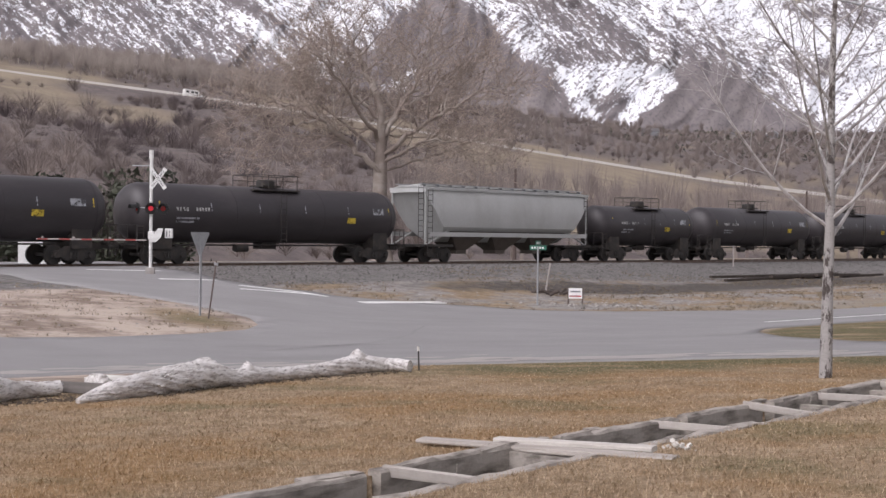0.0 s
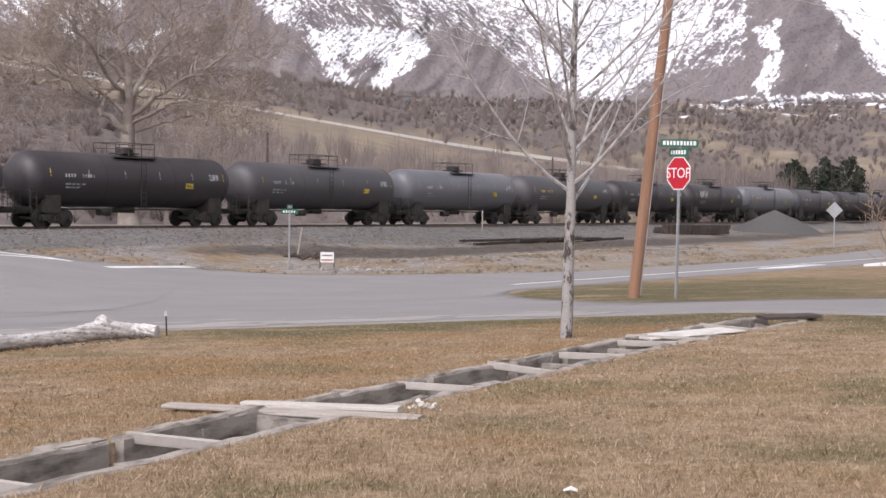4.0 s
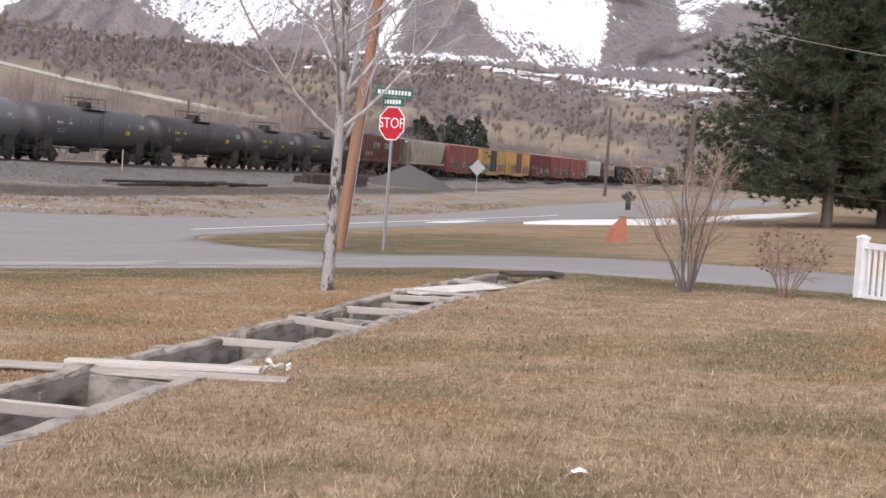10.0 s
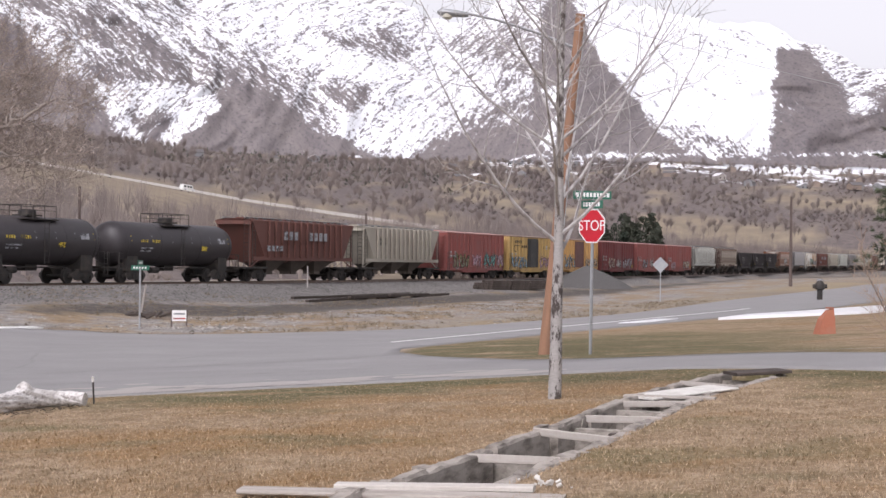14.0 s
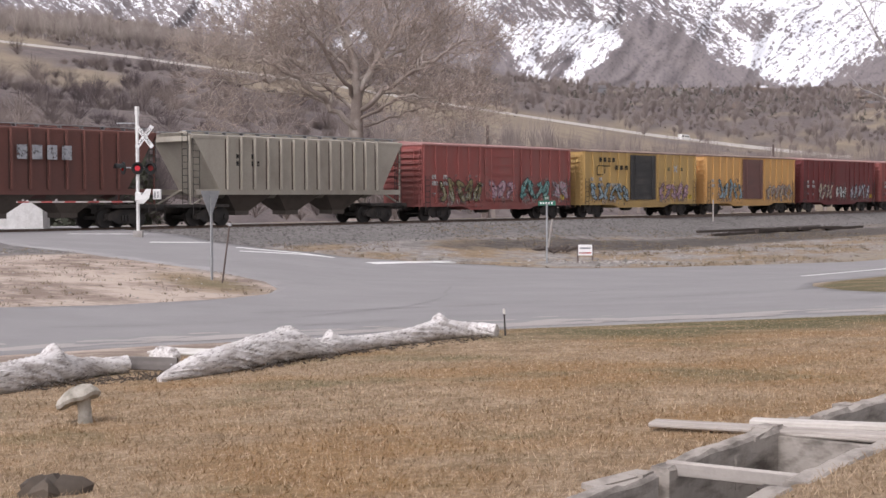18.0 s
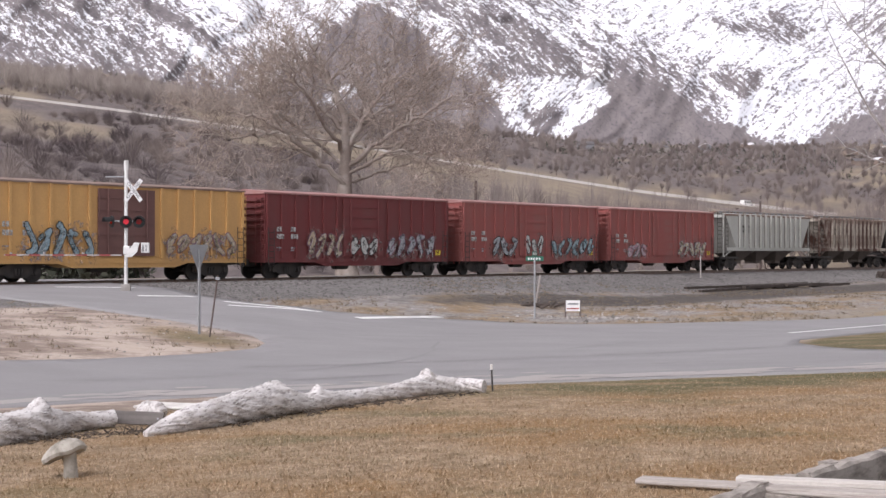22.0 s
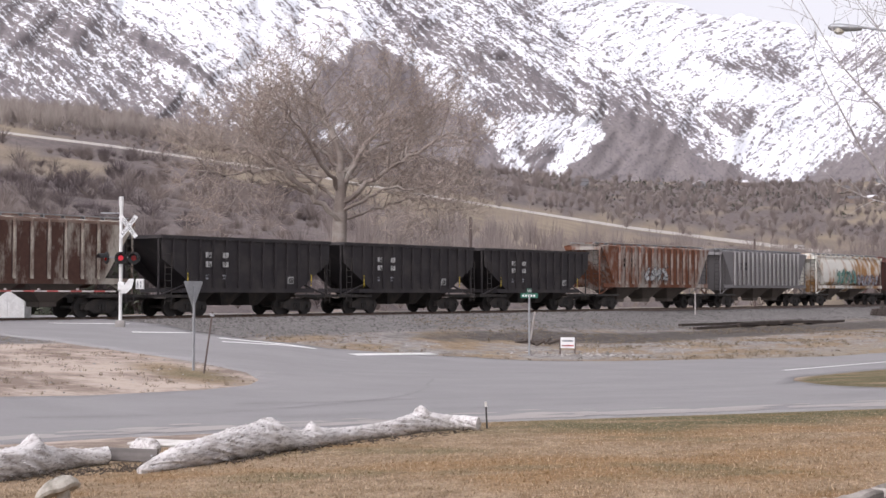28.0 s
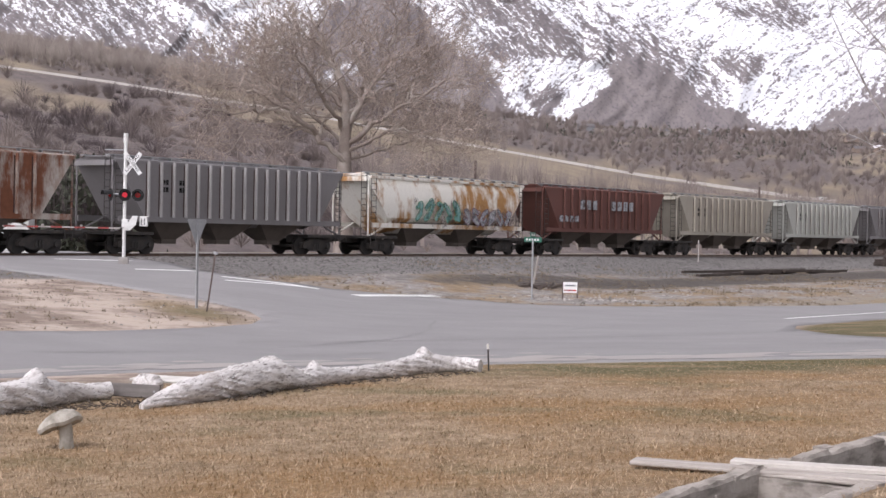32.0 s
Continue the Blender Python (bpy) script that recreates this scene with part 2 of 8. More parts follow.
def sheet(name, outline, lift, mat, step=1.0, parent=None):
    """A thin sheet laid on the ground inside an outline."""
    edge = []
    for p, q in zip(outline, list(outline[1:]) + [outline[0]]):
        k = max(1, int(math.hypot(q[0] - p[0], q[1] - p[1]) / step))
        edge += [(p[0] + (q[0] - p[0]) * i / k, p[1] + (q[1] - p[1]) * i / k) for i in range(k)]
    xs, ys = [p[0] for p in edge], [p[1] for p in edge]
    gx, gy = np.meshgrid(np.arange(min(xs) + step / 2, max(xs), step), np.arange(min(ys) + step / 2, max(ys), step))
    keep = inside(edge, gx, gy)
    pts = [Vector(p) for p in edge] + [Vector(p) for p in zip(gx[keep].tolist(), gy[keep].tolist())]
    vs, _, fs, _, _, _ = delaunay_2d_cdt(pts, [], [list(range(len(edge)))], 1, 1e-4)
    me = bpy.data.meshes.new(name)
    zs = ground_z([v.x for v in vs], [v.y for v in vs]) + lift
    fs = [tuple(f) if (vs[f[1]] - vs[f[0]]).cross(vs[f[2]] - vs[f[0]]) > 0 else tuple(reversed(f)) for f in fs]
    verts = [(v.x, v.y, float(z)) for v, z in zip(vs, zs)]
    once = collections.Counter(frozenset((f[i], f[(i + 1) % len(f)])) for f in fs for i in range(len(f)))
    skirt = {}
    for f in list(fs):
        for i in range(len(f)):
            a, b = f[i], f[(i + 1) % len(f)]
            if once[frozenset((a, b))] == 1:
                for p in (a, b):
                    if p not in skirt:
                        skirt[p] = len(verts)
                        verts.append((verts[p][0], verts[p][1], verts[p][2] - lift - 0.04))
                fs.append((b, a, skirt[a], skirt[b]))
    me.from_pydata(verts, [], fs)
    me.update()
    if me.polygons and sum(p.normal.z for p in me.polygons) < 0:
        me.flip_normals()
    me.materials.append(mat)
    me.shade_smooth()
    ob = new(name, me)
    if parent:
        ob.parent = parent
    return ob


def curve_points(pts, n=6):
    """A smooth line through points."""
    out = []
    for i in range(len(pts) - 1):
        p0, p1, p2, p3 = (np.array(pts[max(0, min(len(pts) - 1, j))], float) for j in (i - 1, i, i + 1, i + 2))
        for k in range(n):
            t = k / n
            out.append(tuple(0.5 * (2 * p1 + (p2 - p0) * t + (2 * p0 - 5 * p1 + 4 * p2 - p3) * t * t + (3 * p1 - p0 - 3 * p2 + p3) * t**3)))
    return out + [tuple(float(v) for v in pts[-1])]


# ground zones by smooth region functions
def axis_grid(a, b, lo, hi, step, grow=1.16):
    """Fine steps from a to b, ever wider ones out to lo and hi."""
    mid = list(np.arange(a, b + 1e-6, step))
    d, left, right = step, [], []
    x = a
    while x > lo:
        d *= grow
        x -= d
        left.append(max(x, lo))
    d, x = step, b
    while x < hi:
        d *= grow
        x += d
        right.append(min(x, hi))
    return np.array(left[::-1] + mid + right)


NEAR_EDGE = [(-60, -40), (-30, -13), (-14.2, 4.0), (-12.1, 6.0), (-10, 7.3), (-7.4, 8.55), (-5.5, 9.2), (-4.0, 9.7), (-2.4, 10.2), (-0.8, 10.8), (0.4, 11.2), (2.4, 11.6), (4.4, 10.4), (6.5, 8.1), (9, 5.2), (16, -1.5), (40, -18)]
ISLAND_EDGE = [(-3.6, 21.5), (-2.6, 18.8), (-1.4, 17.2), (-0.35, 16.0), (1.5, 15.7), (3.3, 15.9), (5, 15.8), (7.35, 14.0), (9.05, 11.6), (12, 8.3), (16, 4.6), (40, -12)]  # far side of the driveway


def edge_y(x):
    return np.interp(x, [p[0] for p in NEAR_EDGE], [p[1] for p in NEAR_EDGE])


def ditch_x(y):
    return np.interp(y, [p[1] for p in DITCH], [p[0] for p in DITCH])


def lawn_color(n, fresh, burnt):
    """Colour of the winter lawn: straw, rusty and greenish patches, mottled tuft by tuft."""
    mid, tuft = n.noise(2.2, 5, 0.65, None, True), n.noise(17, 3, 0.7, (1.0, 0.6, 1.0), True)
    dry = n.mix(n.mask(mid, 0.35, 0.7), (0.24, 0.168, 0.1), (0.44, 0.332, 0.225))
    where = n.node("ShaderNodeMath")
    where.operation = "MULTIPLY_ADD"
    where.inputs[1].default_value = 0.13
    n.link(burnt, where.inputs[0])
    n.link(n.noise(0.34, 4, 0.6, (0.8, 1.2, 1.0), True), where.inputs[2])
    rust = n.mix(n.mask(where.outputs[0], 0.54, 0.68), dry, n.mix(mid, (0.22, 0.128, 0.058), (0.37, 0.235, 0.115)))
    green = n.mix(n.mask(n.noise(0.42, 4, 0.62, (0.8, 1.2, 1.0), True), 0.53, 0.66), rust, n.mix(mid, (0.13, 0.11, 0.055), (0.23, 0.185, 0.1)))
    where = n.node("ShaderNodeMath")
    where.operation = "MULTIPLY"
    n.link(fresh, where.inputs[0])
    n.link(n.mask(n.noise(0.75, 5, 0.66, (0.7, 1.3, 1.0), True), 0.3, 0.5), where.inputs[1])
    c = n.mix(where.outputs[0], green, n.mix(mid, (0.078, 0.082, 0.036), (0.145, 0.13, 0.06)))
    return n.mix(n.mask(tuft, 0.33, 0.52), n.mix(0.52, c, (0.085, 0.06, 0.034)), n.mix(n.mask(tuft, 0.52, 0.72), c, n.mix(0.5, c, (0.54, 0.44, 0.325))))


def burnt_grass(X, Y):
    """How far the grass is rusty: most along the trough's road side."""
    d = ditch_x(Y) - X
    wob = np.sin(X * 0.7 + 1.3 * np.sin(Y * 0.45)) + 0.6 * np.sin(Y * 1.1 - X * 0.5)
    return smooth01(-0.8, 0.8, d) * smooth01(9.5, 4.0, d + 0.9 * wob) * smooth01(13.5, 10.5, Y + 0.4 * wob)


def lawn_zones(X, Y):
    """How far a place is lawn, and how far it is the greener verge."""
    wob = 0.5 * np.sin(X * 0.9 + np.sin(Y * 0.7) * 1.3) + 0.35 * np.sin(X * 2.3 + Y * 1.7)
    lawn = smooth01(0.35, -0.35, Y - edge_y(X) + wob * 0.25) * smooth01(-30, -20, X)
    lawn = lawn * (1 - smooth01(-9.0, -10.2, X) * smooth01(-1.2, 0.4, Y - edge_y(X) + 2.4))
    island = smooth01(-4.0, -3.2, X) * smooth01(-0.3, 0.4, Y - np.interp(X, [p[0] for p in ISLAND_EDGE], [p[1] for p in ISLAND_EDGE])) * smooth01(0.6, -0.8, Y - (26.3 + 1.78 * (X + 2.6)) + 0.6 * wob)
    lawn = np.maximum(lawn, 0.85 * smooth01(0.25, 0.7, np.exp(-((X + 18.2) / 2.6) ** 2 - ((Y - 18.4 + 0.53 * (X + 18.2)) / 1.1) ** 2) + 0.25 * wob))
    verge = smooth01(-3.8, -1.6, Y - edge_y(X) + 0.8 * wob) * smooth01(0.8, 0.3, Y - edge_y(X)) * smooth01(-8.5, -5.5, X) + island * smooth01(9, 3, X + 1.5 * wob) * smooth01(33, 26, Y + 2.5 * wob) + 0.7 * np.exp(-((X + 17.6) / 2.2) ** 2 - ((Y - 18.6) / 1.2) ** 2)
    return np.maximum(lawn, island), verge, island, wob


def build_ground():
    xs = axis_grid(-45, 40, -3200, 3200, 0.55)
    ys = axis_grid(-20, 60, -1200, 4500, 0.55)
    xs = np.concatenate([xs[xs < -4], np.arange(-4, 4.6, 0.06), xs[xs > 4.6]])
    ys = np.concatenate([ys[ys < -10], np.arange(-10, 10, 0.1), ys[ys > 10]])
    X, Y = np.meshgrid(xs, ys)
    Z = ground_z(X, Y)
    # the trough: ground sinks between its walls
    dx = np.abs(X - ditch_x(Y))
    Z = Z - 0.75 * ((dx < 0.44) & (Y > -9.3) & (Y < 9.5))
    q = -((X - TO[0]) * TN[0] + (Y - TO[1]) * TN[1])
    lawn, verge, island, wob = lawn_zones(X, Y)
    gravel = smooth01(-36, -26, -np.abs(q)) * (1 - lawn)
    s = (X - TO[0]) * TU[0] + (Y - TO[1]) * TU[1]
    qb = np.interp(s, [-6, 0, 34, 90], [17.0, 16.2, 10.6, 8.6])
    ballast = np.where(q > 0, smooth01(0.7, -0.7, q - qb + wob * 0.5), smooth01(7.6, 6.4, -q))
    wide = np.interp(s, [-6, 0, 12, 34, 90], [1.1, 1.8, 3.4, 4.6, 5.0])
    dark = smooth01(1.0, 0.5, np.abs(q - qb - wide + wob * 0.7) / wide) * (q > 0) * smooth01(-21, -18, X)
    dirt = smooth01(-15, -16, X) * smooth01(1.2, 0.2, Y - (18.8 - 0.53 * (X + 16.4)) + wob * 0.3) * (1 - lawn)
    dirt = np.maximum(dirt, 0.9 * smooth01(0.45, 0.8, np.exp(-((X + 2.9) / 1.5) ** 2 - ((Y - 21.5) / 4.5) ** 2) + 0.2 * wob))
    dirt = np.maximum(dirt, smooth01(-1.6, -0.2, Y - edge_y(X) + 1.2) * smooth01(-8.6, -10.5, X) * smooth01(4, 1.5, Y - edge_y(X)))
    nv = xs.size
    idx = np.arange(X.size).reshape(X.shape)
    faces = np.stack([idx[:-1, :-1], idx[:-1, 1:], idx[1:, 1:], idx[1:, :-1]], -1).reshape(-1, 4)
    me = bpy.data.meshes.new("ground")
    me.vertices.add(X.size)
    me.vertices.foreach_set("co", np.stack([X, Y, Z], -1).ravel())
    me.loops.add(faces.size)
    me.loops.foreach_set("vertex_index", faces.ravel())
    me.polygons.add(len(faces))
    me.polygons.foreach_set("loop_start", np.arange(len(faces)) * 4)
    for name, val in (("burnt", burnt_grass(X, Y)), ("lawn", lawn), ("verge", verge), ("gravel", gravel), ("dark", dark), ("dirt", dirt), ("ballast", ballast)):
        a = me.attributes.new(name, "FLOAT", "POINT")
        a.data.foreach_set("value", val.ravel().astype(np.float32))
    me.update()
    me.validate()
    me.shade_smooth()
    n = Nodes("ground_cover", 0.95, 0, 0.2)
    big, mid, fine = n.noise(0.35, 5, 0.6, None, True), n.noise(2.2, 5, 0.65, None, True), n.noise(28, 3, 0.7, None, True)
    blade = n.noise(55, 2, 0.8, None, True)
    green = lawn_color(n, n.attr("verge").outputs["Fac"], n.attr("burnt").outputs["Fac"])
    green = n.mix(n.mask(blade, 0.3, 0.75), n.mix(0.45, green, (0.1, 0.07, 0.04)), green)
    pebble = n.noise(2.2, 6, 0.85, (1.0, 0.5, 1.0), True)
    stones = n.mix(n.mask(pebble, 0.35, 0.68), (0.15, 0.138, 0.128), (0.37, 0.345, 0.32))
    weeds = n.mix(n.mask(n.noise(0.22, 7, 0.7, (1.4, 0.7, 1), True), 0.44, 0.56), stones, n.mix(n.mask(mid, 0.3, 0.7), (0.15, 0.105, 0.065), (0.34, 0.26, 0.17)))
    weeds = n.mix(n.mask(n.noise(1.1, 6, 0.75, None, True), 0.56, 0.7), weeds, (0.11, 0.095, 0.08))
    earth = n.mix(n.mask(n.noise(0.45, 7, 0.76, (0.7, 0.9, 1), True), 0.42, 0.56), (0.22, 0.172, 0.14), (0.45, 0.375, 0.315))
    field = n.mix(n.mask(n.noise(0.06, 5, 0.6, None, True), 0.4, 0.62), (0.27, 0.215, 0.14), (0.2, 0.165, 0.13))
    c = n.mix(n.attr("gravel").outputs["Fac"], field, weeds)
    c = n.mix(n.attr("dark").outputs["Fac"], c, n.mix(n.mask(pebble, 0.4, 0.7), (0.055, 0.048, 0.042), (0.15, 0.13, 0.115)))
    c = n.mix(n.attr("dirt").outputs["Fac"], c, earth)
    c = n.mix(n.attr("ballast").outputs["Fac"], c, n.mix(n.mask(n.noise(2.6, 5, 0.85, None, True), 0.38, 0.62), n.mix(n.mask(n.noise(0.35, 5, 0.7, None, True), 0.4, 0.6), (0.065, 0.061, 0.058), (0.12, 0.113, 0.107)), (0.225, 0.212, 0.2)))
    c = n.mix(n.attr("lawn").outputs["Fac"], c, green)
    n.color(c).bump(fine, 0.6, 0.03)
    me.materials.append(n.mat)
    tagged(new("ground", me), "dry winter lawn, gravel and bare earth", "ground", kind="structure")


build_ground()


def build_grass():
    """Short dry blades over the part of the lawn that lies near."""
    rs = np.random.RandomState(4)
    N = 900000
    x, y = rs.uniform(-13, 10.5, N), rs.uniform(-9.5, 15, N)
    d = np.hypot(x, y + 13.5)
    keep = rs.rand(N) < np.clip((7.0 / d) ** 1.5, 0, 1)
    lawn, verge, _, _ = lawn_zones(x, y)
    keep &= (lawn > 0.6) & ~((np.abs(x - ditch_x(y)) < 0.5) & (y > -9.3) & (y < 9.4)) & (np.abs(np.arctan2(x, y + 14)) < 0.78)
    x, y, d, verge = x[keep], y[keep], d[keep], verge[keep]
    z = ground_z(x, y)
    k = np.clip(d / 9, 1, 2.6)
    tuft = np.sin(x * 41 + 3 * np.sin(y * 23)) * np.sin(y * 37 + 2.5 * np.sin(x * 17))
    h = rs.uniform(0.016, 0.05, x.size) * (1 - 0.3 * verge) * (1 + 0.45 * tuft) * np.clip(1.3 - d / 26, 0.45, 1)
    w = rs.uniform(0.0026, 0.0052, x.size) * k
    a, b = rs.uniform(0, 6.283, x.size), rs.uniform(0, 6.283, x.size)
    lean = h * rs.uniform(0.2, 1.3, x.size)
    base = np.stack([x, y, z - 0.004], -1)
    side = np.stack([np.cos(a) * w, np.sin(a) * w, 0 * w], -1)
    tip = base + np.stack([np.cos(b) * lean, np.sin(b) * lean, h + 0.004], -1)
    co = np.stack([base - side, base + side, tip], 1).reshape(-1, 3)
    me = bpy.data.meshes.new("grass")
    n3 = len(co)
    me.vertices.add(n3)
    me.vertices.foreach_set("co", co.ravel())
    me.loops.add(n3)
    me.loops.foreach_set("vertex_index", np.arange(n3))
    me.polygons.add(n3 // 3)
    me.polygons.foreach_set("loop_start", np.arange(0, n3, 3))
    me.attributes.new("burnt", "FLOAT", "POINT").data.foreach_set("value", np.repeat(burnt_grass(x, y), 3).astype(np.float32))
    me.attributes.new("verge", "FLOAT", "POINT").data.foreach_set("value", np.repeat(verge, 3).astype(np.float32))
    me.update()
    n = Nodes("dry_grass_blades", 0.85, 0, 0.2)
    c = lawn_color(n, n.attr("verge").outputs["Fac"], n.attr("burnt").outputs["Fac"])
    r = n.island()
    c = n.mix(n.mask(r, 0.0, 0.4), n.mix(0.3, c, (0.13, 0.085, 0.045)), c)
    c = n.mix(n.mask(r, 0.62, 1.35), c, (0.5, 0.385, 0.265))
    n.color(c)
    me.materials.append(n.mat)
    tagged(new("grass", me), "short dry straw-coloured grass blades", "grass", kind="stuff")


build_grass()

def on_road(x, y):
    hit, (px, py) = False, ROAD[-1]
    for qx, qy in ROAD:
        if (qy > y) != (py > y) and x < (px - qx) * (y - qy) / (py - qy) + qx:
            hit = not hit
        px, py = qx, qy
    return hit


def scatter_stones():
    """Loose stones on the ballast bank and the gravel, and dry weeds among them."""
    rs = np.random.RandomState(8)
    stones, gravel, weeds = Shape(), Shape(), Shape()
    def rock(sh, x, y, r):
        z = gz(x, y)
        k = rs.uniform(0.6, 1.3, 6)
        a = rs.uniform(0, 6.283)
        c, sn = math.cos(a) * r, math.sin(a) * r
        sh.add([(x + c * k[0], y + sn * k[0], z + r * 0.3), (x - sn * k[1], y + c * k[1], z + r * 0.25), (x - c * k[2], y - sn * k[2], z + r * 0.3), (x + sn * k[3], y - c * k[3], z + r * 0.2), (x + c * 0.2, y + sn * 0.2, z + r * k[4] * 0.9)], [(0, 1, 4), (1, 2, 4), (2, 3, 4), (3, 0, 4)])
    for _ in range(11000):
        st = -14 + 120 * rs.rand() ** 1.6
        qb = float(np.interp(st, [-6, 0, 34, 90], [17.0, 16.2, 10.6, 8.6]))
        p = TO + TU * st - TN * rs.uniform(2.3, qb + 0.5)
        if not on_road(p[0], p[1]):
            rock(stones, p[0], p[1], rs.uniform(0.035, 0.085))
    for _ in range(9000):
        x, y = rs.uniform(-24, 14), rs.uniform(27, 85)
        q = -((x - TO[0]) * TN[0] + (y - TO[1]) * TN[1])
        if q < 9 or on_road(x, y) or x > -14 + (y - 27) * 0.55 + 6:
            continue
        if noise.fractal(Vector((x * 0.16, y * 0.09, 4.0)), 0.9, 2.1, 4) > -0.05 and rs.rand() < 0.75:
            z = gz(x, y)
            for _k in range(7):
                a, h = rs.uniform(0, 6.283), rs.uniform(0.03, 0.11)
                dx, dy = math.cos(a) * 0.016, math.sin(a) * 0.016
                ox, oy = rs.uniform(-0.12, 0.12, 2)
                weeds.add([(x + ox - dx, y + oy - dy, z), (x + ox + dx, y + oy + dy, z), (x + ox + rs.uniform(-0.1, 0.1), y + oy + rs.uniform(-0.1, 0.1), z + h)], [(0, 1, 2)])
        elif q > float(np.interp((x - TO[0]) * TU[0] + (y - TO[1]) * TU[1], [-6, 0, 34, 90], [19.5, 19.6, 19.6, 18.2])) and rs.rand() < 0.6:
            rock(gravel, x, y, rs.uniform(0.03, 0.07))
    for _ in range(110):
        rock(gravel, rs.normal(-12.6, 1.1), rs.normal(37.0, 0.9), rs.uniform(0.04, 0.11))
    for _ in range(2600):
        x, y = rs.uniform(-36, -15.5), rs.uniform(2, 25)
        if on_road(x, y) or y > 18.8 - 0.53 * (x + 16.4) + 1.0:
            continue
        if rs.rand() < 0.45:
            rock(gravel, x, y, rs.uniform(0.015, 0.05))
        else:
            z = gz(x, y)
            for _k in range(5):
                h = rs.uniform(0.02, 0.09)
                ox, oy = rs.uniform(-0.1, 0.1, 2)
                weeds.add([(x + ox - 0.012, y + oy, z), (x + ox + 0.012, y + oy, z), (x + ox + rs.uniform(-0.06, 0.06), y + oy + rs.uniform(-0.06, 0.06), z + h)], [(0, 1, 2)])
    n = Nodes("ballast_stone", 0.9, 0, 0.2)
    n.color(n.mix(n.island(), (0.075, 0.07, 0.066), (0.2, 0.188, 0.178)))
    tagged(part("ballast_stones", stones, n.mat), "loose grey crushed stone on the track bank", "ballast", kind="stuff")
    n = Nodes("gravel_stone", 0.9, 0, 0.2)
    n.color(n.mix(n.island(), (0.12, 0.108, 0.096), (0.4, 0.375, 0.35)))
    tagged(part("gravel_stones", gravel, n.mat), "scattered pale stones on bare gravel", "gravel", kind="stuff")
    n = Nodes("dry_weed", 0.9, 0, 0.1)
    n.color(n.mix(n.island(), (0.1, 0.08, 0.06), (0.26, 0.21, 0.15)))
    tagged(part("dry_weeds", weeds, n.mat), "dry brown weeds growing in gravel", "weeds", kind="stuff")


# asphalt
n = Nodes("grey_asphalt", 0.92, 0, 0.25)
asp = n.mix(n.mask(n.noise(0.35, 6, 0.65, (1.0, 1.6, 1), True), 0.36, 0.66), (0.268, 0.257, 0.252), (0.33, 0.317, 0.31))
asp = n.mix(n.noise(60, 2, 0.7, None, True), (0.19, 0.185, 0.188), asp)
asp = n.mix(n.mask(n.noise(0.5, 7, 0.75, (0.5, 1.3, 1), True), 0.58, 0.72), asp, (0.245, 0.235, 0.232))
M["asphalt"] = n.color(asp).bump(n.noise(90, 2, 0.7, None, True), 0.3, 0.01).mat
M["tar"] = worn("black_tar_sealing", (0.19, 0.183, 0.182), (0.25, 0.24, 0.235), 0.6, 2.0, 0.8)
ROAD = curve_points(NEAR_EDGE[1:]) + curve_points(ISLAND_EDGE[::-1]) + [(-3.75, 23.8), (-2.4, 26.8), (-0.8, 29.9), (0.9, 33.5), (3.3, 37.8), (5.1, 41.5), (9.2, 48.7), (20, 68), (33, 95), (52, 150),
    (46, 153), (27, 106), (12.5, 78), (2.6, 53.5), (-3.7, 39.5), (-7.2, 36), (-10.3, 33.3), (-12.9, 32.4), (-15.3, 32.6), (-17.4, 30.6), (-19.3, 29.4), (-22.5, 30.2), (-25.5, 31.9), (-29.4, 35.6), (-36, 42.5), (-46, 54), (-58, 50), (-40, 33.5), (-29.6, 25.6), (-26.8, 24.7), (-22.4, 22.6), (-19.3, 21.2), (-17.6, 20.2), (-16.4, 18.6), (-15.9, 17.0), (-16.1, 15.2), (-17.2, 12.2), (-18.6, 10.2), (-36, -8)]
tagged(sheet("road", ROAD, 0.03, M["asphalt"], 0.8), "worn grey asphalt road junction", "road", kind="structure")
scatter_stones()


def crack(pts, width, mat, name, label):
    """A narrow wandering strip laid on the road."""
    rs = random.Random(len(pts) + int(pts[0][0] * 10))
    line = [(x + rs.uniform(-0.05, 0.05), y + rs.uniform(-0.05, 0.05)) for x, y in curve_points(pts, 7)]
    left, right = [], []
    for i, (x, y) in enumerate(line):
        a, b = line[max(0, i - 1)], line[min(len(line) - 1, i + 1)]
        d = math.hypot(b[0] - a[0], b[1] - a[1]) or 1
        w = width * rs.uniform(0.4, 1.2) / 2
        left.append((x - (b[1] - a[1]) / d * w, y + (b[0] - a[0]) / d * w))
        right.append((x + (b[1] - a[1]) / d * w, y - (b[0] - a[0]) / d * w))
    vs = [(x, y, gz(x, y) + 0.035) for x, y in left + right]
    n = len(left)
    ob = part(name, Shape().add(vs, [(i, i + 1, n + i + 1, n + i) for i in range(n - 1)]), mat)
    return tagged(ob, label, "crack", kind="structure")


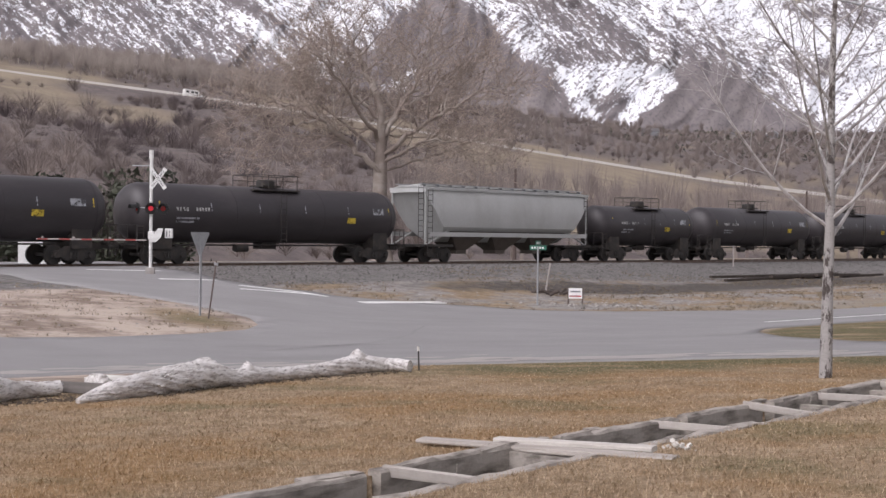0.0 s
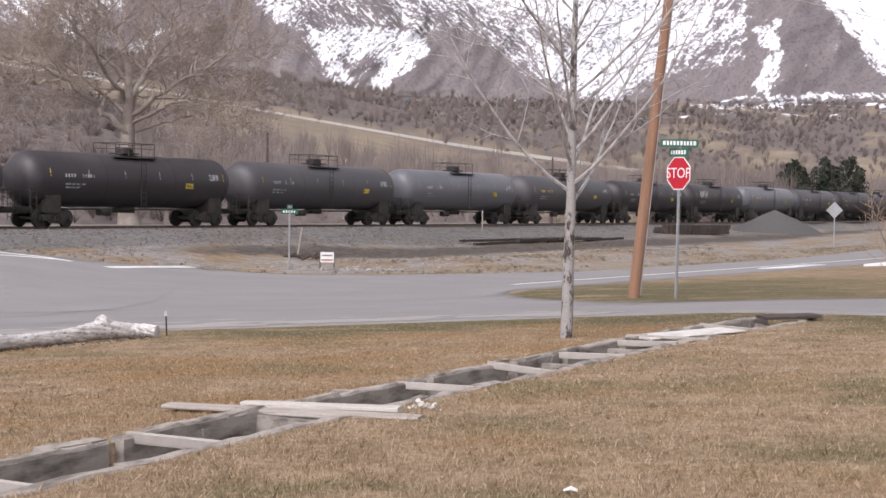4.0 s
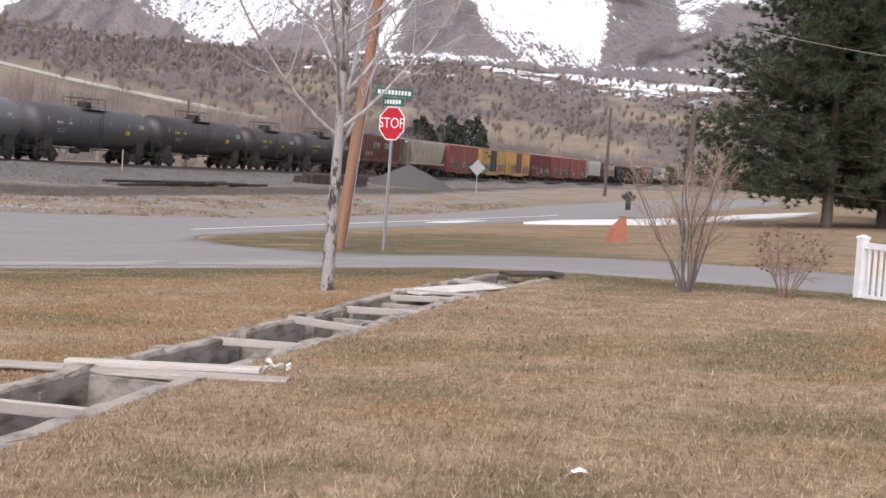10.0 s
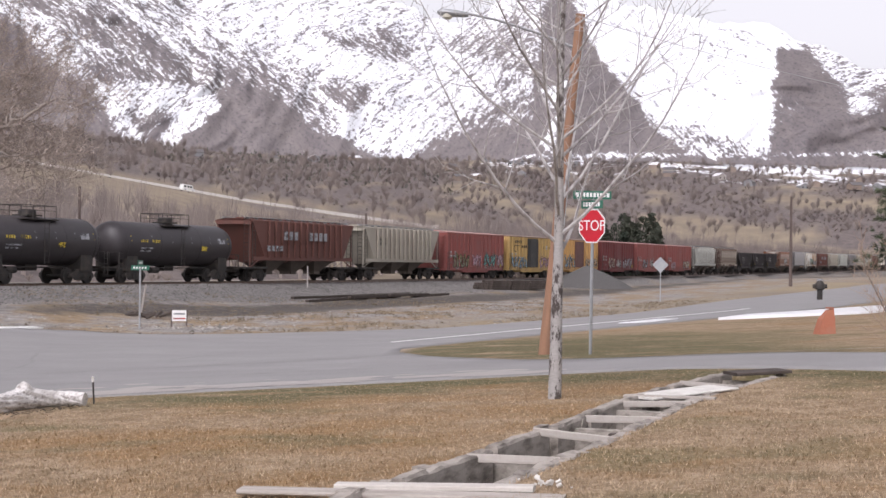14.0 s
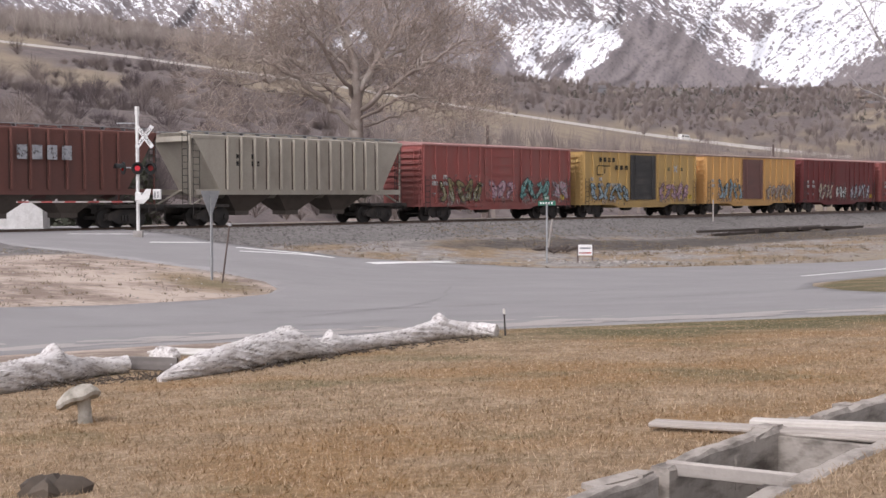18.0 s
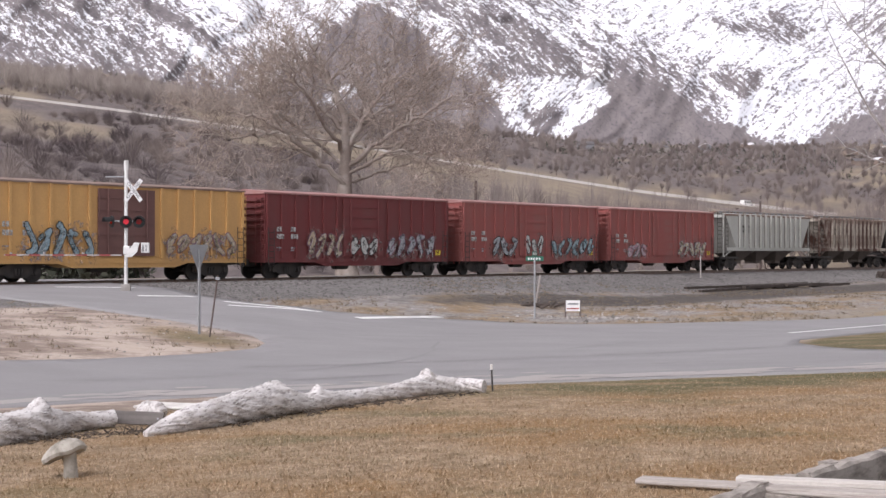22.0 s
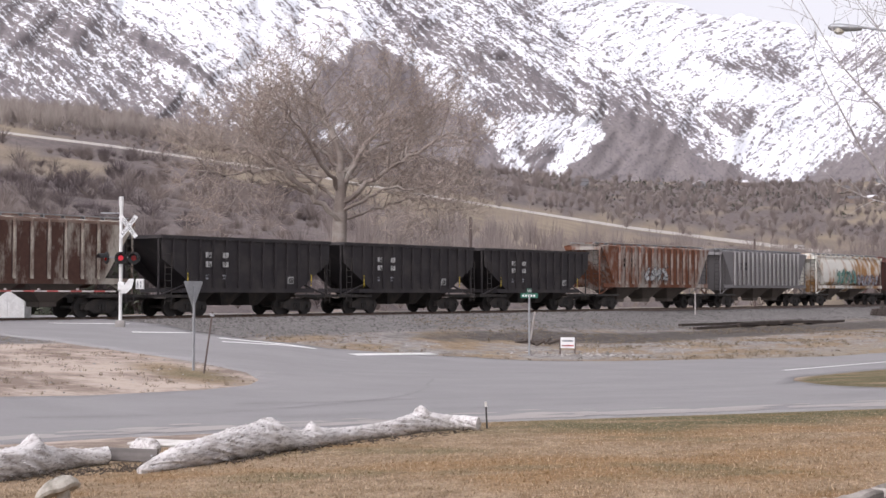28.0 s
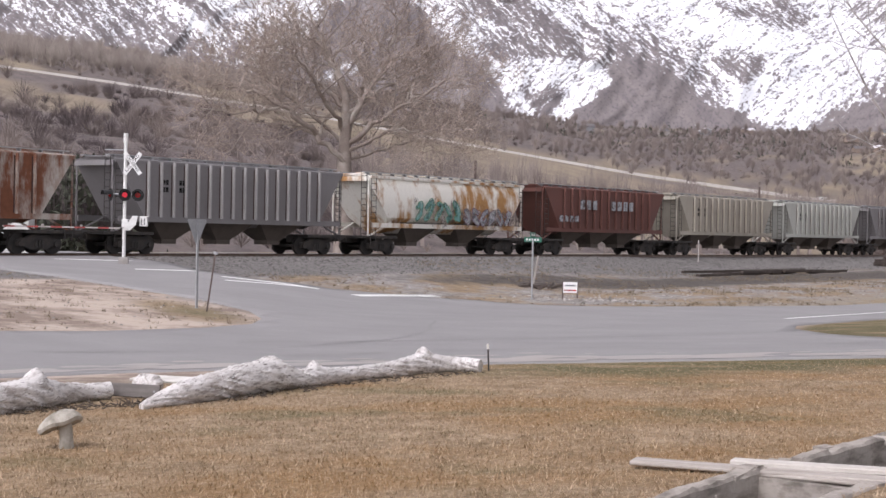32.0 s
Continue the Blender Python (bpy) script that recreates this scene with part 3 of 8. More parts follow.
for pts, w in (([(-14, 12.5), (-10, 15.5), (-6, 18), (-3.4, 20)], 0.16), ([(-12, 9.5), (-8, 12.4), (-3, 14.4), (2, 15.6)], 0.1), ([(-17, 22), (-13, 24.5), (-9, 27.5), (-6, 31)], 0.14), ([(-9, 20), (-7.5, 24), (-5, 28.5), (-1, 35)], 0.12), ([(-22, 24), (-17, 26), (-12, 30)], 0.12), ([(-16, 8), (-13, 11), (-11.5, 16), (-13, 22)], 0.09), ([(0, 14.4), (4, 16.2), (9, 16.6)], 0.08)):
    crack(pts, w, M["tar"], "road_crack", "dark crack in worn asphalt")
M["road_dust"] = worn("sandy_road_dust", (0.345, 0.318, 0.297), (0.29, 0.278, 0.27), 0.8, 0.8, 0.95, 0, None, 30)


def road_dust(pts, width, seed):
    """Sand swept to the road's edge, thinning out unevenly."""
    rs = random.Random(seed)
    line = curve_points(pts, 10)
    sh = Shape()
    for _ in range(int(90 * width)):
        i = rs.randrange(len(line) - 1)
        u = rs.random()
        x, y = line[i][0] + (line[i + 1][0] - line[i][0]) * u, line[i][1] + (line[i + 1][1] - line[i][1]) * u
        k = abs(rs.gauss(0, 0.45)) * width
        dx, dy = line[i + 1][0] - line[i][0], line[i + 1][1] - line[i][1]
        d = math.hypot(dx, dy)
        x, y = x - dy / d * k, y + dx / d * k
        r, z = rs.uniform(0.15, 0.5) * (1.2 - min(1.0, k / width) * 0.8), 0.034 + rs.random() * 0.004
        ring = [(x + math.cos(a) * r * rs.uniform(0.6, 1.4) * 1.8 * dx / d - math.sin(a) * r * dy / d, y + math.cos(a) * r * 1.8 * dy / d + math.sin(a) * r * rs.uniform(0.6, 1.4) * dx / d) for a in (2 * math.pi * j / 9 for j in range(9))]
        if all(inside(ROAD, px, py) for px, py in ring):
            sh.add([(px, py, gz(px, py) + z) for px, py in ring], [tuple(range(9))])
    return tagged(part("road_dust", sh, M["road_dust"]), "pale sand along the road's edge", "dirt", kind="stuff")


road_dust([(-20, -2.8), (-14.2, 4.0), (-12.1, 6.0), (-10, 7.3), (-7.4, 8.55), (-5.5, 9.2), (-2.4, 10.2), (0.4, 11.2)], 1.9, 3)


# ---- hills and mountains ----
HC = np.array([0.0, -13.0])
E_ROAD = [(-60, 7.6), (-39.4, 6.2), (-32.3, 5.5), (-25.7, 4.7), (-19.2, 3.65), (-11.3, 2.4), (-8.3, 2.0), (-4, 1.45), (6, 1.1), (16, 0.9), (40, 0.8)]
E_CREST = [(-60, 7.4), (-39, 7.2), (-33, 7.1), (-28, 6.3), (-19, 5.1), (-12, 4.4), (-5, 4.3), (5, 4.3), (14, 4.0), (25, 3.8), (50, 3.6)]
E_TOP = [(-60, 15), (-20, 14.5), (-14, 12.2), (-9, 11.2), (-5.4, 10.6), (-3.1, 9.7), (-1.6, 10.4), (0.2, 11.4), (2, 11.2), (3.6, 10.7), (7.1, 9.9), (10, 9.5), (12.7, 8.2), (16, 7.4), (25, 6.6), (50, 5.5)]


def track_range(az):
    """How far the track lies from the viewing place, by azimuth in degrees."""
    k = ((TO - HC) @ TN) / (np.sin(np.radians(az)) * TN[0] + np.cos(np.radians(az)) * TN[1])
    return np.clip(np.where(k > 0, k, 420.0), 40, 420.0)


def at(table, az):
    return np.interp(az, [p[0] for p in table], [p[1] for p in table])


def grid_mesh(name, P, attrs, mat):
    rows, cols = P.shape[:2]
    idx = np.arange(rows * cols).reshape(rows, cols)
    faces = np.stack([idx[:-1, :-1], idx[:-1, 1:], idx[1:, 1:], idx[1:, :-1]], -1).reshape(-1, 4)
    me = bpy.data.meshes.new(name)
    me.from_pydata(P.reshape(-1, 3).tolist(), [], faces.tolist())
    for key, val in attrs.items():
        me.attributes.new(key, "FLOAT", "POINT").data.foreach_set("value", np.asarray(val, np.float32).ravel())
    me.materials.append(mat)
    me.shade_smooth()
    return me


def fractal(x, y, octaves=5, seed=0.0):
    out, amp, f = np.zeros(np.shape(x)), 1.0, 1.0
    it = np.nditer([x, y, out], op_flags=[["readonly"], ["readonly"], ["readwrite"]])
    for a, b, o in it:
        o[...] = noise.fractal(Vector((float(a), float(b), seed)), 0.9, 2.1, octaves)
    return out



def hill_point(az, k):
    """A place on the hillside: k from 0 at the foot over 1 at the terrace road to 2 at the crest."""
    r0 = track_range(az) * 1.12 + 14
    rr = np.minimum(r0 * 3.0 + 170, 760)
    rc = np.minimum(rr * 1.5 + 150, 1120)
    r = np.where(k < 1, r0 + (rr - r0) * k, rr + (rc - rr) * (k - 1))
    er, ec = np.tan(np.radians(at(E_ROAD, az))), np.tan(np.radians(at(E_CREST, az)))
    zr, zc = er * rr + 1.95, ec * rc + 1.95
    z = np.where(k < 1, zr * np.clip(k, 0, 1) ** 1.15, zr + (zc - zr) * np.clip(k - 1, 0, 1) ** 0.9)
    z = np.where(np.abs(k - 1) < 0.02, zr, z)
    return r, z


def hill_xyz(az, k, lift=0.0):
    r, z = hill_point(np.asarray(az, float), np.asarray(k, float))
    a = np.radians(az)
    return np.stack([HC[0] + r * np.sin(a), HC[1] + r * np.cos(a), z + lift], -1)


def build_hill():
    az = np.linspace(-62, 46, 260)
    k = np.concatenate([np.linspace(-0.15, 0.96, 24), [0.985, 1.0, 1.015], np.linspace(1.06, 2.0, 18), [2.2, 2.6]])
    A, K = np.meshgrid(az, k)
    P = hill_xyz(A, np.clip(K, 0, 2))
    lump = fractal(P[..., 0] * 0.02, P[..., 1] * 0.02, 4, 3.0)
    P[..., 2] += lump * 2.2 * smooth01(0.05, 0.4, K) * (1 - np.exp(-((K - 1) / 0.06) ** 2))
    P[..., 2] -= np.where(K < 0, 3.0, 0) + np.where(K > 2, (K - 2) * 60, 0)
    brush = smooth01(-0.02, 0.16, fractal(P[..., 0] * 0.012, P[..., 1] * 0.012, 5, 9.0) + (0.42 - 0.2 * smooth01(-9, 1, A)) * smooth01(1.04, 1.2, K) + 0.3 * smooth01(-20, -26, A) * smooth01(0.92, 0.8, K) - 0.25 * smooth01(0.4, 0.5, K) * (1 - smooth01(0.96, 1.0, K)) * smooth01(-27, -22, A))
    n = Nodes("hillside_cover", 0.95, 0, 0.15)
    f1, f2 = n.noise(0.05, 6, 0.65, None, True), n.noise(0.35, 5, 0.7, None, True)
    grass = n.mix(n.mask(f1, 0.38, 0.65), (0.205, 0.168, 0.128), (0.29, 0.24, 0.175))
    twig = n.mix(n.mask(f2, 0.35, 0.65), (0.115, 0.097, 0.096), (0.185, 0.156, 0.143))
    ground = n.mix(n.attr("brush").outputs["Fac"], grass, twig)
    drift = n.node("ShaderNodeMath")
    drift.operation = "MULTIPLY_ADD"
    drift.inputs[1].default_value = 0.42
    n.link(n.attr("snow").outputs["Fac"], drift.inputs[0])
    n.link(n.noise(0.02, 7, 0.72, (1.0, 0.5, 2.5), True), drift.inputs[2])
    n.color(n.mix(n.mask(drift.outputs[0], 0.88, 0.93), ground, (0.78, 0.79, 0.82))).bump(f2, 0.6, 1.0)
    tagged(new("hillside", grid_mesh("hillside", P, {"brush": brush, "snow": smooth01(-8, 0, A) * smooth01(1.25, 1.75, K) * (0.78 + 0.22 * np.exp(-((K - 1.93) / 0.06) ** 2) + 0.16 * np.exp(-((A - 11.5) / 2.6) ** 2))}, n.mat)), "dry grass hillside with grey brush", "hill", kind="structure")
    # the terrace road and its guard rail
    a = np.linspace(-60, -3.5, 120)
    lane = np.stack([hill_xyz(a, 0.992, 0.5), hill_xyz(a, 1.02, 0.6)], 0)
    tagged(new("terrace_road", grid_mesh("terrace_road", lane, {}, worn("pale_road_gravel", (0.44, 0.41, 0.37), (0.3, 0.26, 0.21), 0.6, 0.05, 0.95))), "pale road cut along the hillside", "road", kind="structure")


build_hill()


def inside_by(outline, x, y):
    """Distance to an outline's edge, positive inside it."""
    best = np.full(np.shape(x), 1e9)
    for (ax, ay), (bx, by) in zip(outline, list(outline[1:]) + [outline[0]]):
        ex, ey = bx - ax, by - ay
        u = np.clip(((x - ax) * ex + (y - ay) * ey) / (ex * ex + ey * ey + 1e-9), 0, 1)
        best = np.minimum(best, np.hypot(x - ax - u * ex, y - ay - u * ey))
    return np.where(inside(outline, x, y), best, -best)


# fields of snow and bare spurs on the mountain's face: snow share, softness of the edge, way the rills run, outline by azimuth and elevation
FACE = [
    (0.42, 0.5, 1, [(-60, 7.7), (-36.5, 7.6), (-34.5, 8.5), (-33, 9.1), (-31.8, 9.1), (-30.7, 8.7), (-29.2, 7.9), (-27.6, 7.2), (-26, 6.7), (-25, 20), (-60, 20)]),
    (0.36, 0.6, 1, [(-60, 9.2), (-36, 9.0), (-34.2, 9.4), (-32.4, 10.4), (-36, 10.6), (-60, 10.6)]),
    (0.52, 0.4, 1, [(-31.4, 9.8), (-29.6, 9.2), (-27.6, 7.6), (-28.4, 7.4), (-30.2, 8.4)]),
    (0.60, 0.5, 1, [(-33, 20), (-33, 11.6), (-31.4, 9.9), (-29.4, 8.9), (-27.4, 8.1), (-25, 8.6), (-22.6, 9.9), (-20.6, 10.8), (-16, 20)]),
    (0.38, 0.3, 1, [(-32.6, 10.6), (-30.2, 10.0), (-28.0, 8.6), (-28.6, 8.4), (-31.2, 9.3)]),
    (0.50, 0.5, 1, [(-22.4, 20), (-22, 10.6), (-20.0, 9.2), (-17.8, 8.2), (-14.0, 8.0), (-11.2, 7.7), (-9.0, 8.6), (-9.0, 20)]),
    (0.36, 0.35, 1, [(-21.2, 10.9), (-19.2, 10.6), (-15.8, 9.2), (-12.6, 7.4), (-14.2, 7.5), (-17.8, 9.0), (-20.6, 10.0)]),
    (0.12, 0.35, 1, [(-22.2, 10.1), (-21.2, 9.6), (-19.9, 8.7), (-18.4, 7.0), (-16.6, 4.9), (-16.6, 2), (-32, 2), (-29, 6.2), (-26.4, 6.2), (-24.6, 7.8), (-23.2, 9.4)]),
    (0.45, 0.25, 0, [(-25.4, 5.8), (-23.8, 6.7), (-22.4, 7.1), (-22.7, 6.3), (-24.4, 4.9)]),
    (0.50, 0.2, 0, [(-20.4, 9.3), (-18.8, 9.1), (-17.2, 7.7), (-17.4, 7.2), (-18.6, 7.1), (-19.4, 7.9)]),
    (0.56, 0.2, 0, [(-17.3, 7.0), (-16.0, 7.2), (-14.2, 7.2), (-12.4, 6.8), (-12.3, 6.2), (-13.4, 5.2), (-14.2, 4.5), (-15.4, 4.6), (-16.4, 5.0), (-17.0, 6.2)]),
    (0.33, 0.2, 0, [(-15.9, 5.6), (-14.8, 6.2), (-14.3, 5.2), (-15.2, 4.7)]),
    (0.10, 0.22, 1, [(-12.5, 6.9), (-11.2, 7.0), (-10.2, 6.6), (-8.9, 5.6), (-7.6, 4.8), (-6.6, 4.3), (-6.6, 2), (-16, 2), (-14.2, 4.5), (-13.4, 5.2), (-12.3, 6.3)]),
    (0.50, 0.3, 1, [(-10.8, 8.0), (-8.4, 7.0), (-7.0, 6.5), (-7.2, 5.4), (-8.4, 5.3), (-9.8, 6.6)]),
    (0.60, 0.6, 0, [(-16, 20), (-14.6, 11.0), (-11.6, 9.0), (-8.6, 7.4), (-5.4, 7.2), (-2.8, 8.6), (-0.6, 9.8), (1, 20)]),
    (0.45, 0.3, 1, [(-8.6, 9.4), (-5.6, 9.5), (-4.0, 8.5), (-5.2, 8.2), (-7.4, 8.8)]),
    (0.60, 0.3, 0, [(-8.0, 5.3), (-6.4, 6.8), (-4.4, 8.8), (-2.4, 9.6), (0.0, 9.0), (0.6, 6.9), (-1.8, 6.3), (-3.6, 4.8), (-4.9, 3.9), (-6.2, 4.4)]),
    (0.44, 0.35, 0, [(-3.4, 9.0), (0, 10.2), (0.6, 6.9), (-2, 6.4), (-3.2, 5.6), (-3.9, 4.3), (-2, 4.2), (0.4, 5.4), (1.6, 7)]),
    (0.12, 0.3, 0, [(-4.4, 3.8), (-3.6, 5.0), (-1.8, 5.5), (0.3, 5.9), (0.6, 8.0), (0.8, 10.0), (1.1, 11.2), (1.6, 10.9), (2.6, 9.0), (4.0, 7.0), (6.2, 5.1), (7.2, 4.4), (7.2, 2), (-4.4, 2)]),
    (0.56, 0.2, 0, [(0.6, 7.2), (1.1, 6.0), (0.6, 5.0), (1.3, 4.4), (1.8, 5.8), (1.6, 7.6)]),
    (0.72, 0.3, 1, [(2.4, 20), (2.0, 10.6), (3.0, 8.6), (4.1, 7.0), (5.3, 5.7), (6.7, 4.7), (9.7, 4.5), (9.9, 7.4), (10.2, 8.4), (12.0, 9.6), (14, 20)]),
    (0.52, 0.2, 1, [(4.6, 6.2), (6.4, 5.6), (8.6, 5.2), (9.6, 4.6), (6.6, 4.6), (5.2, 5.6)]),
    (0.08, 0.2, 1, [(10.1, 8.7), (11.2, 8.6), (12.1, 7.2), (12.8, 6.0), (14.0, 6.1), (14.4, 7.2), (16.4, 7.2), (20, 6.0), (20, 3), (9.8, 3), (9.8, 5.2), (10.4, 5.7), (11.2, 6.5), (9.9, 7.2)]),
    (0.56, 0.2, 0, [(11.3, 9), (12.2, 7.3), (13, 6.9), (14.4, 7.3), (16.8, 7.2), (18, 9)]),
    (0.56, 0.15, 0, [(12.6, 6.9), (13.7, 6.8), (13.8, 6.0), (12.9, 6.1)]),
    (0.52, 0.12, 1, [(-0.4, 4.55), (4, 4.7), (8, 4.6), (14.4, 4.7), (20, 4.7), (20, 4.45), (12, 4.45), (4, 4.4), (-0.4, 4.35)]),
]


def snow_cover(az, el):
    """Share of the mountain under snow, and the way its rills run."""
    s, lean = 0.3 + 0.06 * np.clip(el - 6, 0, 6), np.ones(np.shape(az))
    s = np.where(el < 5.2, 0.1, s)
    for share, soft, way, outline in FACE:
        w = smooth01(-soft, soft, inside_by(outline, az, el))
        s = s * (1 - w) + share * w
        lean = lean * (1 - w) + way * w
    return s, lean


def build_mountain():
    az = np.concatenate([np.linspace(-62, -40, 60), np.linspace(-39.9, 22, 760), np.linspace(22.4, 44, 50)])
    u = np.linspace(0, 1, 140)
    A, U = np.meshgrid(az, u)
    top, base = at(E_TOP, A), at(E_CREST, A) - 1.2
    R = 1150 + 620 * U
    ra = np.radians(A)
    warp = fractal(A * 0.1, U * 1.5, 3, 2.0)
    ridge = 1 - np.abs(fractal(A * 0.15 + warp * 0.5 - U * 0.9, U * 0.5, 4, 7.0)) * 1.6
    fine = fractal(A * 0.9 - U * 3, U * 5.0, 4, 5.0)
    el = base + (top - base) * (U ** 0.92)
    gain = np.sin(np.pi * np.clip(U, 0, 1)) ** 0.7
    r = R - ridge * 60 * gain - fine * 8 * gain
    z = np.tan(np.radians(el)) * R + 1.95 + fine * 3 * gain + 9 * fractal(A * 0.7, A * 0 + 4.0, 5, 1.0) * smooth01(0.9, 1.0, U)
    P = np.stack([HC[0] + r * np.sin(ra), HC[1] + r * np.cos(ra), z], -1)
    e2 = np.degrees(np.arctan2(z - 1.95, r))
    cover, lean = snow_cover(A + 0.22 * fractal(A * 1.1, e2 * 1.1, 5, 31.0), e2 + 0.16 * fractal(A * 1.1, e2 * 1.1, 5, 21.0))
    n = Nodes("mountain_cover", 0.95, 0, 0.1)
    place = n.node("ShaderNodeCombineXYZ")
    n.link(n.attr("along").outputs["Fac"], place.inputs[0])
    n.link(n.attr("up").outputs["Fac"], place.inputs[1])
    def face_noise(scale, detail, rough, sx, sy, turn):
        """Noise spread over the mountain's face, turned so that it runs down the slope."""
        mp = n.node("ShaderNodeMapping", Rotation=(0, 0, radians(turn)), Scale=(sx, sy, 1))
        mp.vector_type = "TEXTURE"
        n.link(place.outputs[0], mp.inputs["Vector"])
        t = n.node("ShaderNodeTexNoise", Scale=scale, Detail=detail, Roughness=rough)
        n.link(mp.outputs[0], t.inputs["Vector"])
        return t.outputs["Fac"]
    def weigh(a, b, k):
        """a * k + b"""
        m = n.node("ShaderNodeMath")
        m.operation = "MULTIPLY_ADD"
        m.inputs[1].default_value = k
        n.link(a, m.inputs[0])
        if hasattr(b, "links"):
            n.link(b, m.inputs[2])
        else:
            m.inputs[2].default_value = b
        return m.outputs[0]
    lean_at = n.attr("lean").outputs["Fac"]
    speck = face_noise(1 / 3.4, 4, 0.75, 1, 1, 0)       # single bushes
    rill = n.mix(lean_at, face_noise(1 / 6, 6, 0.72, 2.1, 0.85, 50), face_noise(1 / 6, 6, 0.72, 2.1, 0.85, -48))
    gully = n.mix(lean_at, face_noise(1 / 26, 6, 0.66, 3.0, 0.7, 50), face_noise(1 / 26, 6, 0.66, 3.0, 0.7, -46))
    # scrub tones are paled towards mauve-grey to paint in the distance haze
    scrub = n.mix(n.mask(gully, 0.34, 0.66), (0.15, 0.134, 0.142), (0.21, 0.186, 0.182))
    scrub = n.mix(n.mask(rill, 0.36, 0.66), scrub, n.mix(0.35, scrub, (0.27, 0.24, 0.225)))
    scrub = n.mix(n.mask(speck, 0.5, 0.68), scrub, (0.105, 0.094, 0.103))
    m = weigh(n.attr("snow").outputs["Fac"], -1.0, 3.0)
    m = weigh(speck, weigh(rill, weigh(gully, m, 2.6), 4.6), 3.4)
    m = weigh(m, -5.3, 1.0)
    snow = n.mix(n.mask(gully, 0.35, 0.65), (0.74, 0.755, 0.8), (0.86, 0.87, 0.89))
    n.color(n.mix(n.mask(m, 0.3, 0.75), scrub, snow)).bump(speck, 0.35, 3.0)
    tagged(new("mountain", grid_mesh("mountain", P, {"snow": cover, "lean": lean, "along": np.radians(A) * 1500.0, "up": z}, n.mat)), "snow-streaked mountain range with bare brown spurs", "mountain", kind="structure")


build_mountain()


# ---- brush, far trees and houses on the hillside ----
def blade_mesh(name, co, mat, tone=None):
    """Many loose triangles, three corners each, as one mesh."""
    co = np.asarray(co, np.float32).reshape(-1, 3)
    n3 = len(co)
    me = bpy.data.meshes.new(name)
    me.vertices.add(n3)
    me.vertices.foreach_set("co", co.ravel())
    me.loops.add(n3)
    me.loops.foreach_set("vertex_index", np.arange(n3))
    me.polygons.add(n3 // 3)
    me.polygons.foreach_set("loop_start", np.arange(0, n3, 3))
    if tone is not None:
        me.attributes.new("tone", "FLOAT", "POINT").data.foreach_set("value", np.repeat(np.asarray(tone, np.float32), 3))
    me.update()
    me.materials.append(mat)
    return me


class Twigs:
    """Gathers bare bushes, trunks and leafy clumps as thin triangles."""

    def __init__(self, seed):
        self.rs, self.co, self.tones, self.tone = np.random.RandomState(seed), [], [], 0.5

    def keep(self, a, b, c):
        self.co.append(np.stack([a, b, c], 1))
        self.tones.append(np.full(len(a), self.tone))

    def fan(self, base, height, width, count, thick):
        """A bare bush or small tree: thin tapering twigs that spread and fork from a stem."""
        rs = self.rs
        a, k = rs.uniform(0, 6.283, count), np.sqrt(rs.uniform(0.01, 1.0, count))
        top = height * rs.uniform(0.55, 1.05, count) * np.sqrt(1.1 - 0.8 * k * k)
        u = rs.uniform(0, 0.75, count)
        out = np.stack([np.cos(a) * width * k, np.sin(a) * width * k], -1)
        foot = np.concatenate([out * (u ** 1.3)[:, None], (top * u)[:, None]], 1) + base
        wild = rs.normal(0, 0.1 * width, (count, 2))
        tip = np.concatenate([out + wild, top[:, None]], 1) + base
        side = np.stack([0.92 + 0 * a, 0.38 + 0 * a, rs.uniform(-0.3, 0.3, count)], -1) * thick
        self.keep(foot - side, foot + side, tip)

    def stem(self, base, top, thick):
        base, top = np.array([base], float), np.array([top], float)
        side = np.array([[0.92, 0.38, 0]]) * thick
        self.keep(base - side, base + side, top)

    def clump(self, p, h, w, count, size):
        """A dense leafy crown that narrows upward."""
        rs = self.rs
        a, z = rs.uniform(0, 6.283, count), rs.uniform(0, 0.95, count)
        r = w * (1 - z) ** 0.7 * rs.uniform(0.35, 1.05, count)
        c = np.stack([p[0] + np.cos(a) * r, p[1] + np.sin(a) * r, p[2] - 0.2 + z * h], -1)
        j = [c + rs.uniform(-1, 1, (count, 3)) * size + np.array([0, 0, 0.4 * size]) for _ in range(3)]
        self.keep(*j)

    def mesh(self, name, mat):
        return blade_mesh(name, np.concatenate(self.co), mat, np.concatenate(self.tones))


def brush_noise(x, y):
    return noise.fractal(Vector((x * 0.012, y * 0.012, 9.0)), 0.9, 2.1, 5)


def twig_mat(name, dark, light):
    """Twigs whose tone changes from bush to bush and a little from twig to twig."""
    n = Nodes(name, 0.95, 0, 0.1)
    n.color(n.mix(n.island(), n.mix(n.attr("tone").outputs["Fac"], scaled(dark, 0.82), scaled(light, 0.82)), n.mix(n.attr("tone").outputs["Fac"], scaled(dark, 1.15), scaled(light, 1.15))))
    return n.mat


M["brush"] = twig_mat("hill_brush_twigs", (0.155, 0.13, 0.127), (0.275, 0.235, 0.205))
M["far_twigs"] = twig_mat("hill_tree_twigs", (0.19, 0.158, 0.148), (0.36, 0.315, 0.28))
M["thicket"] = twig_mat("thicket_twigs", (0.085, 0.07, 0.072), (0.24, 0.2, 0.178))
M["juniper"] = twig_mat("juniper_green", (0.026, 0.034, 0.026), (0.085, 0.088, 0.066))


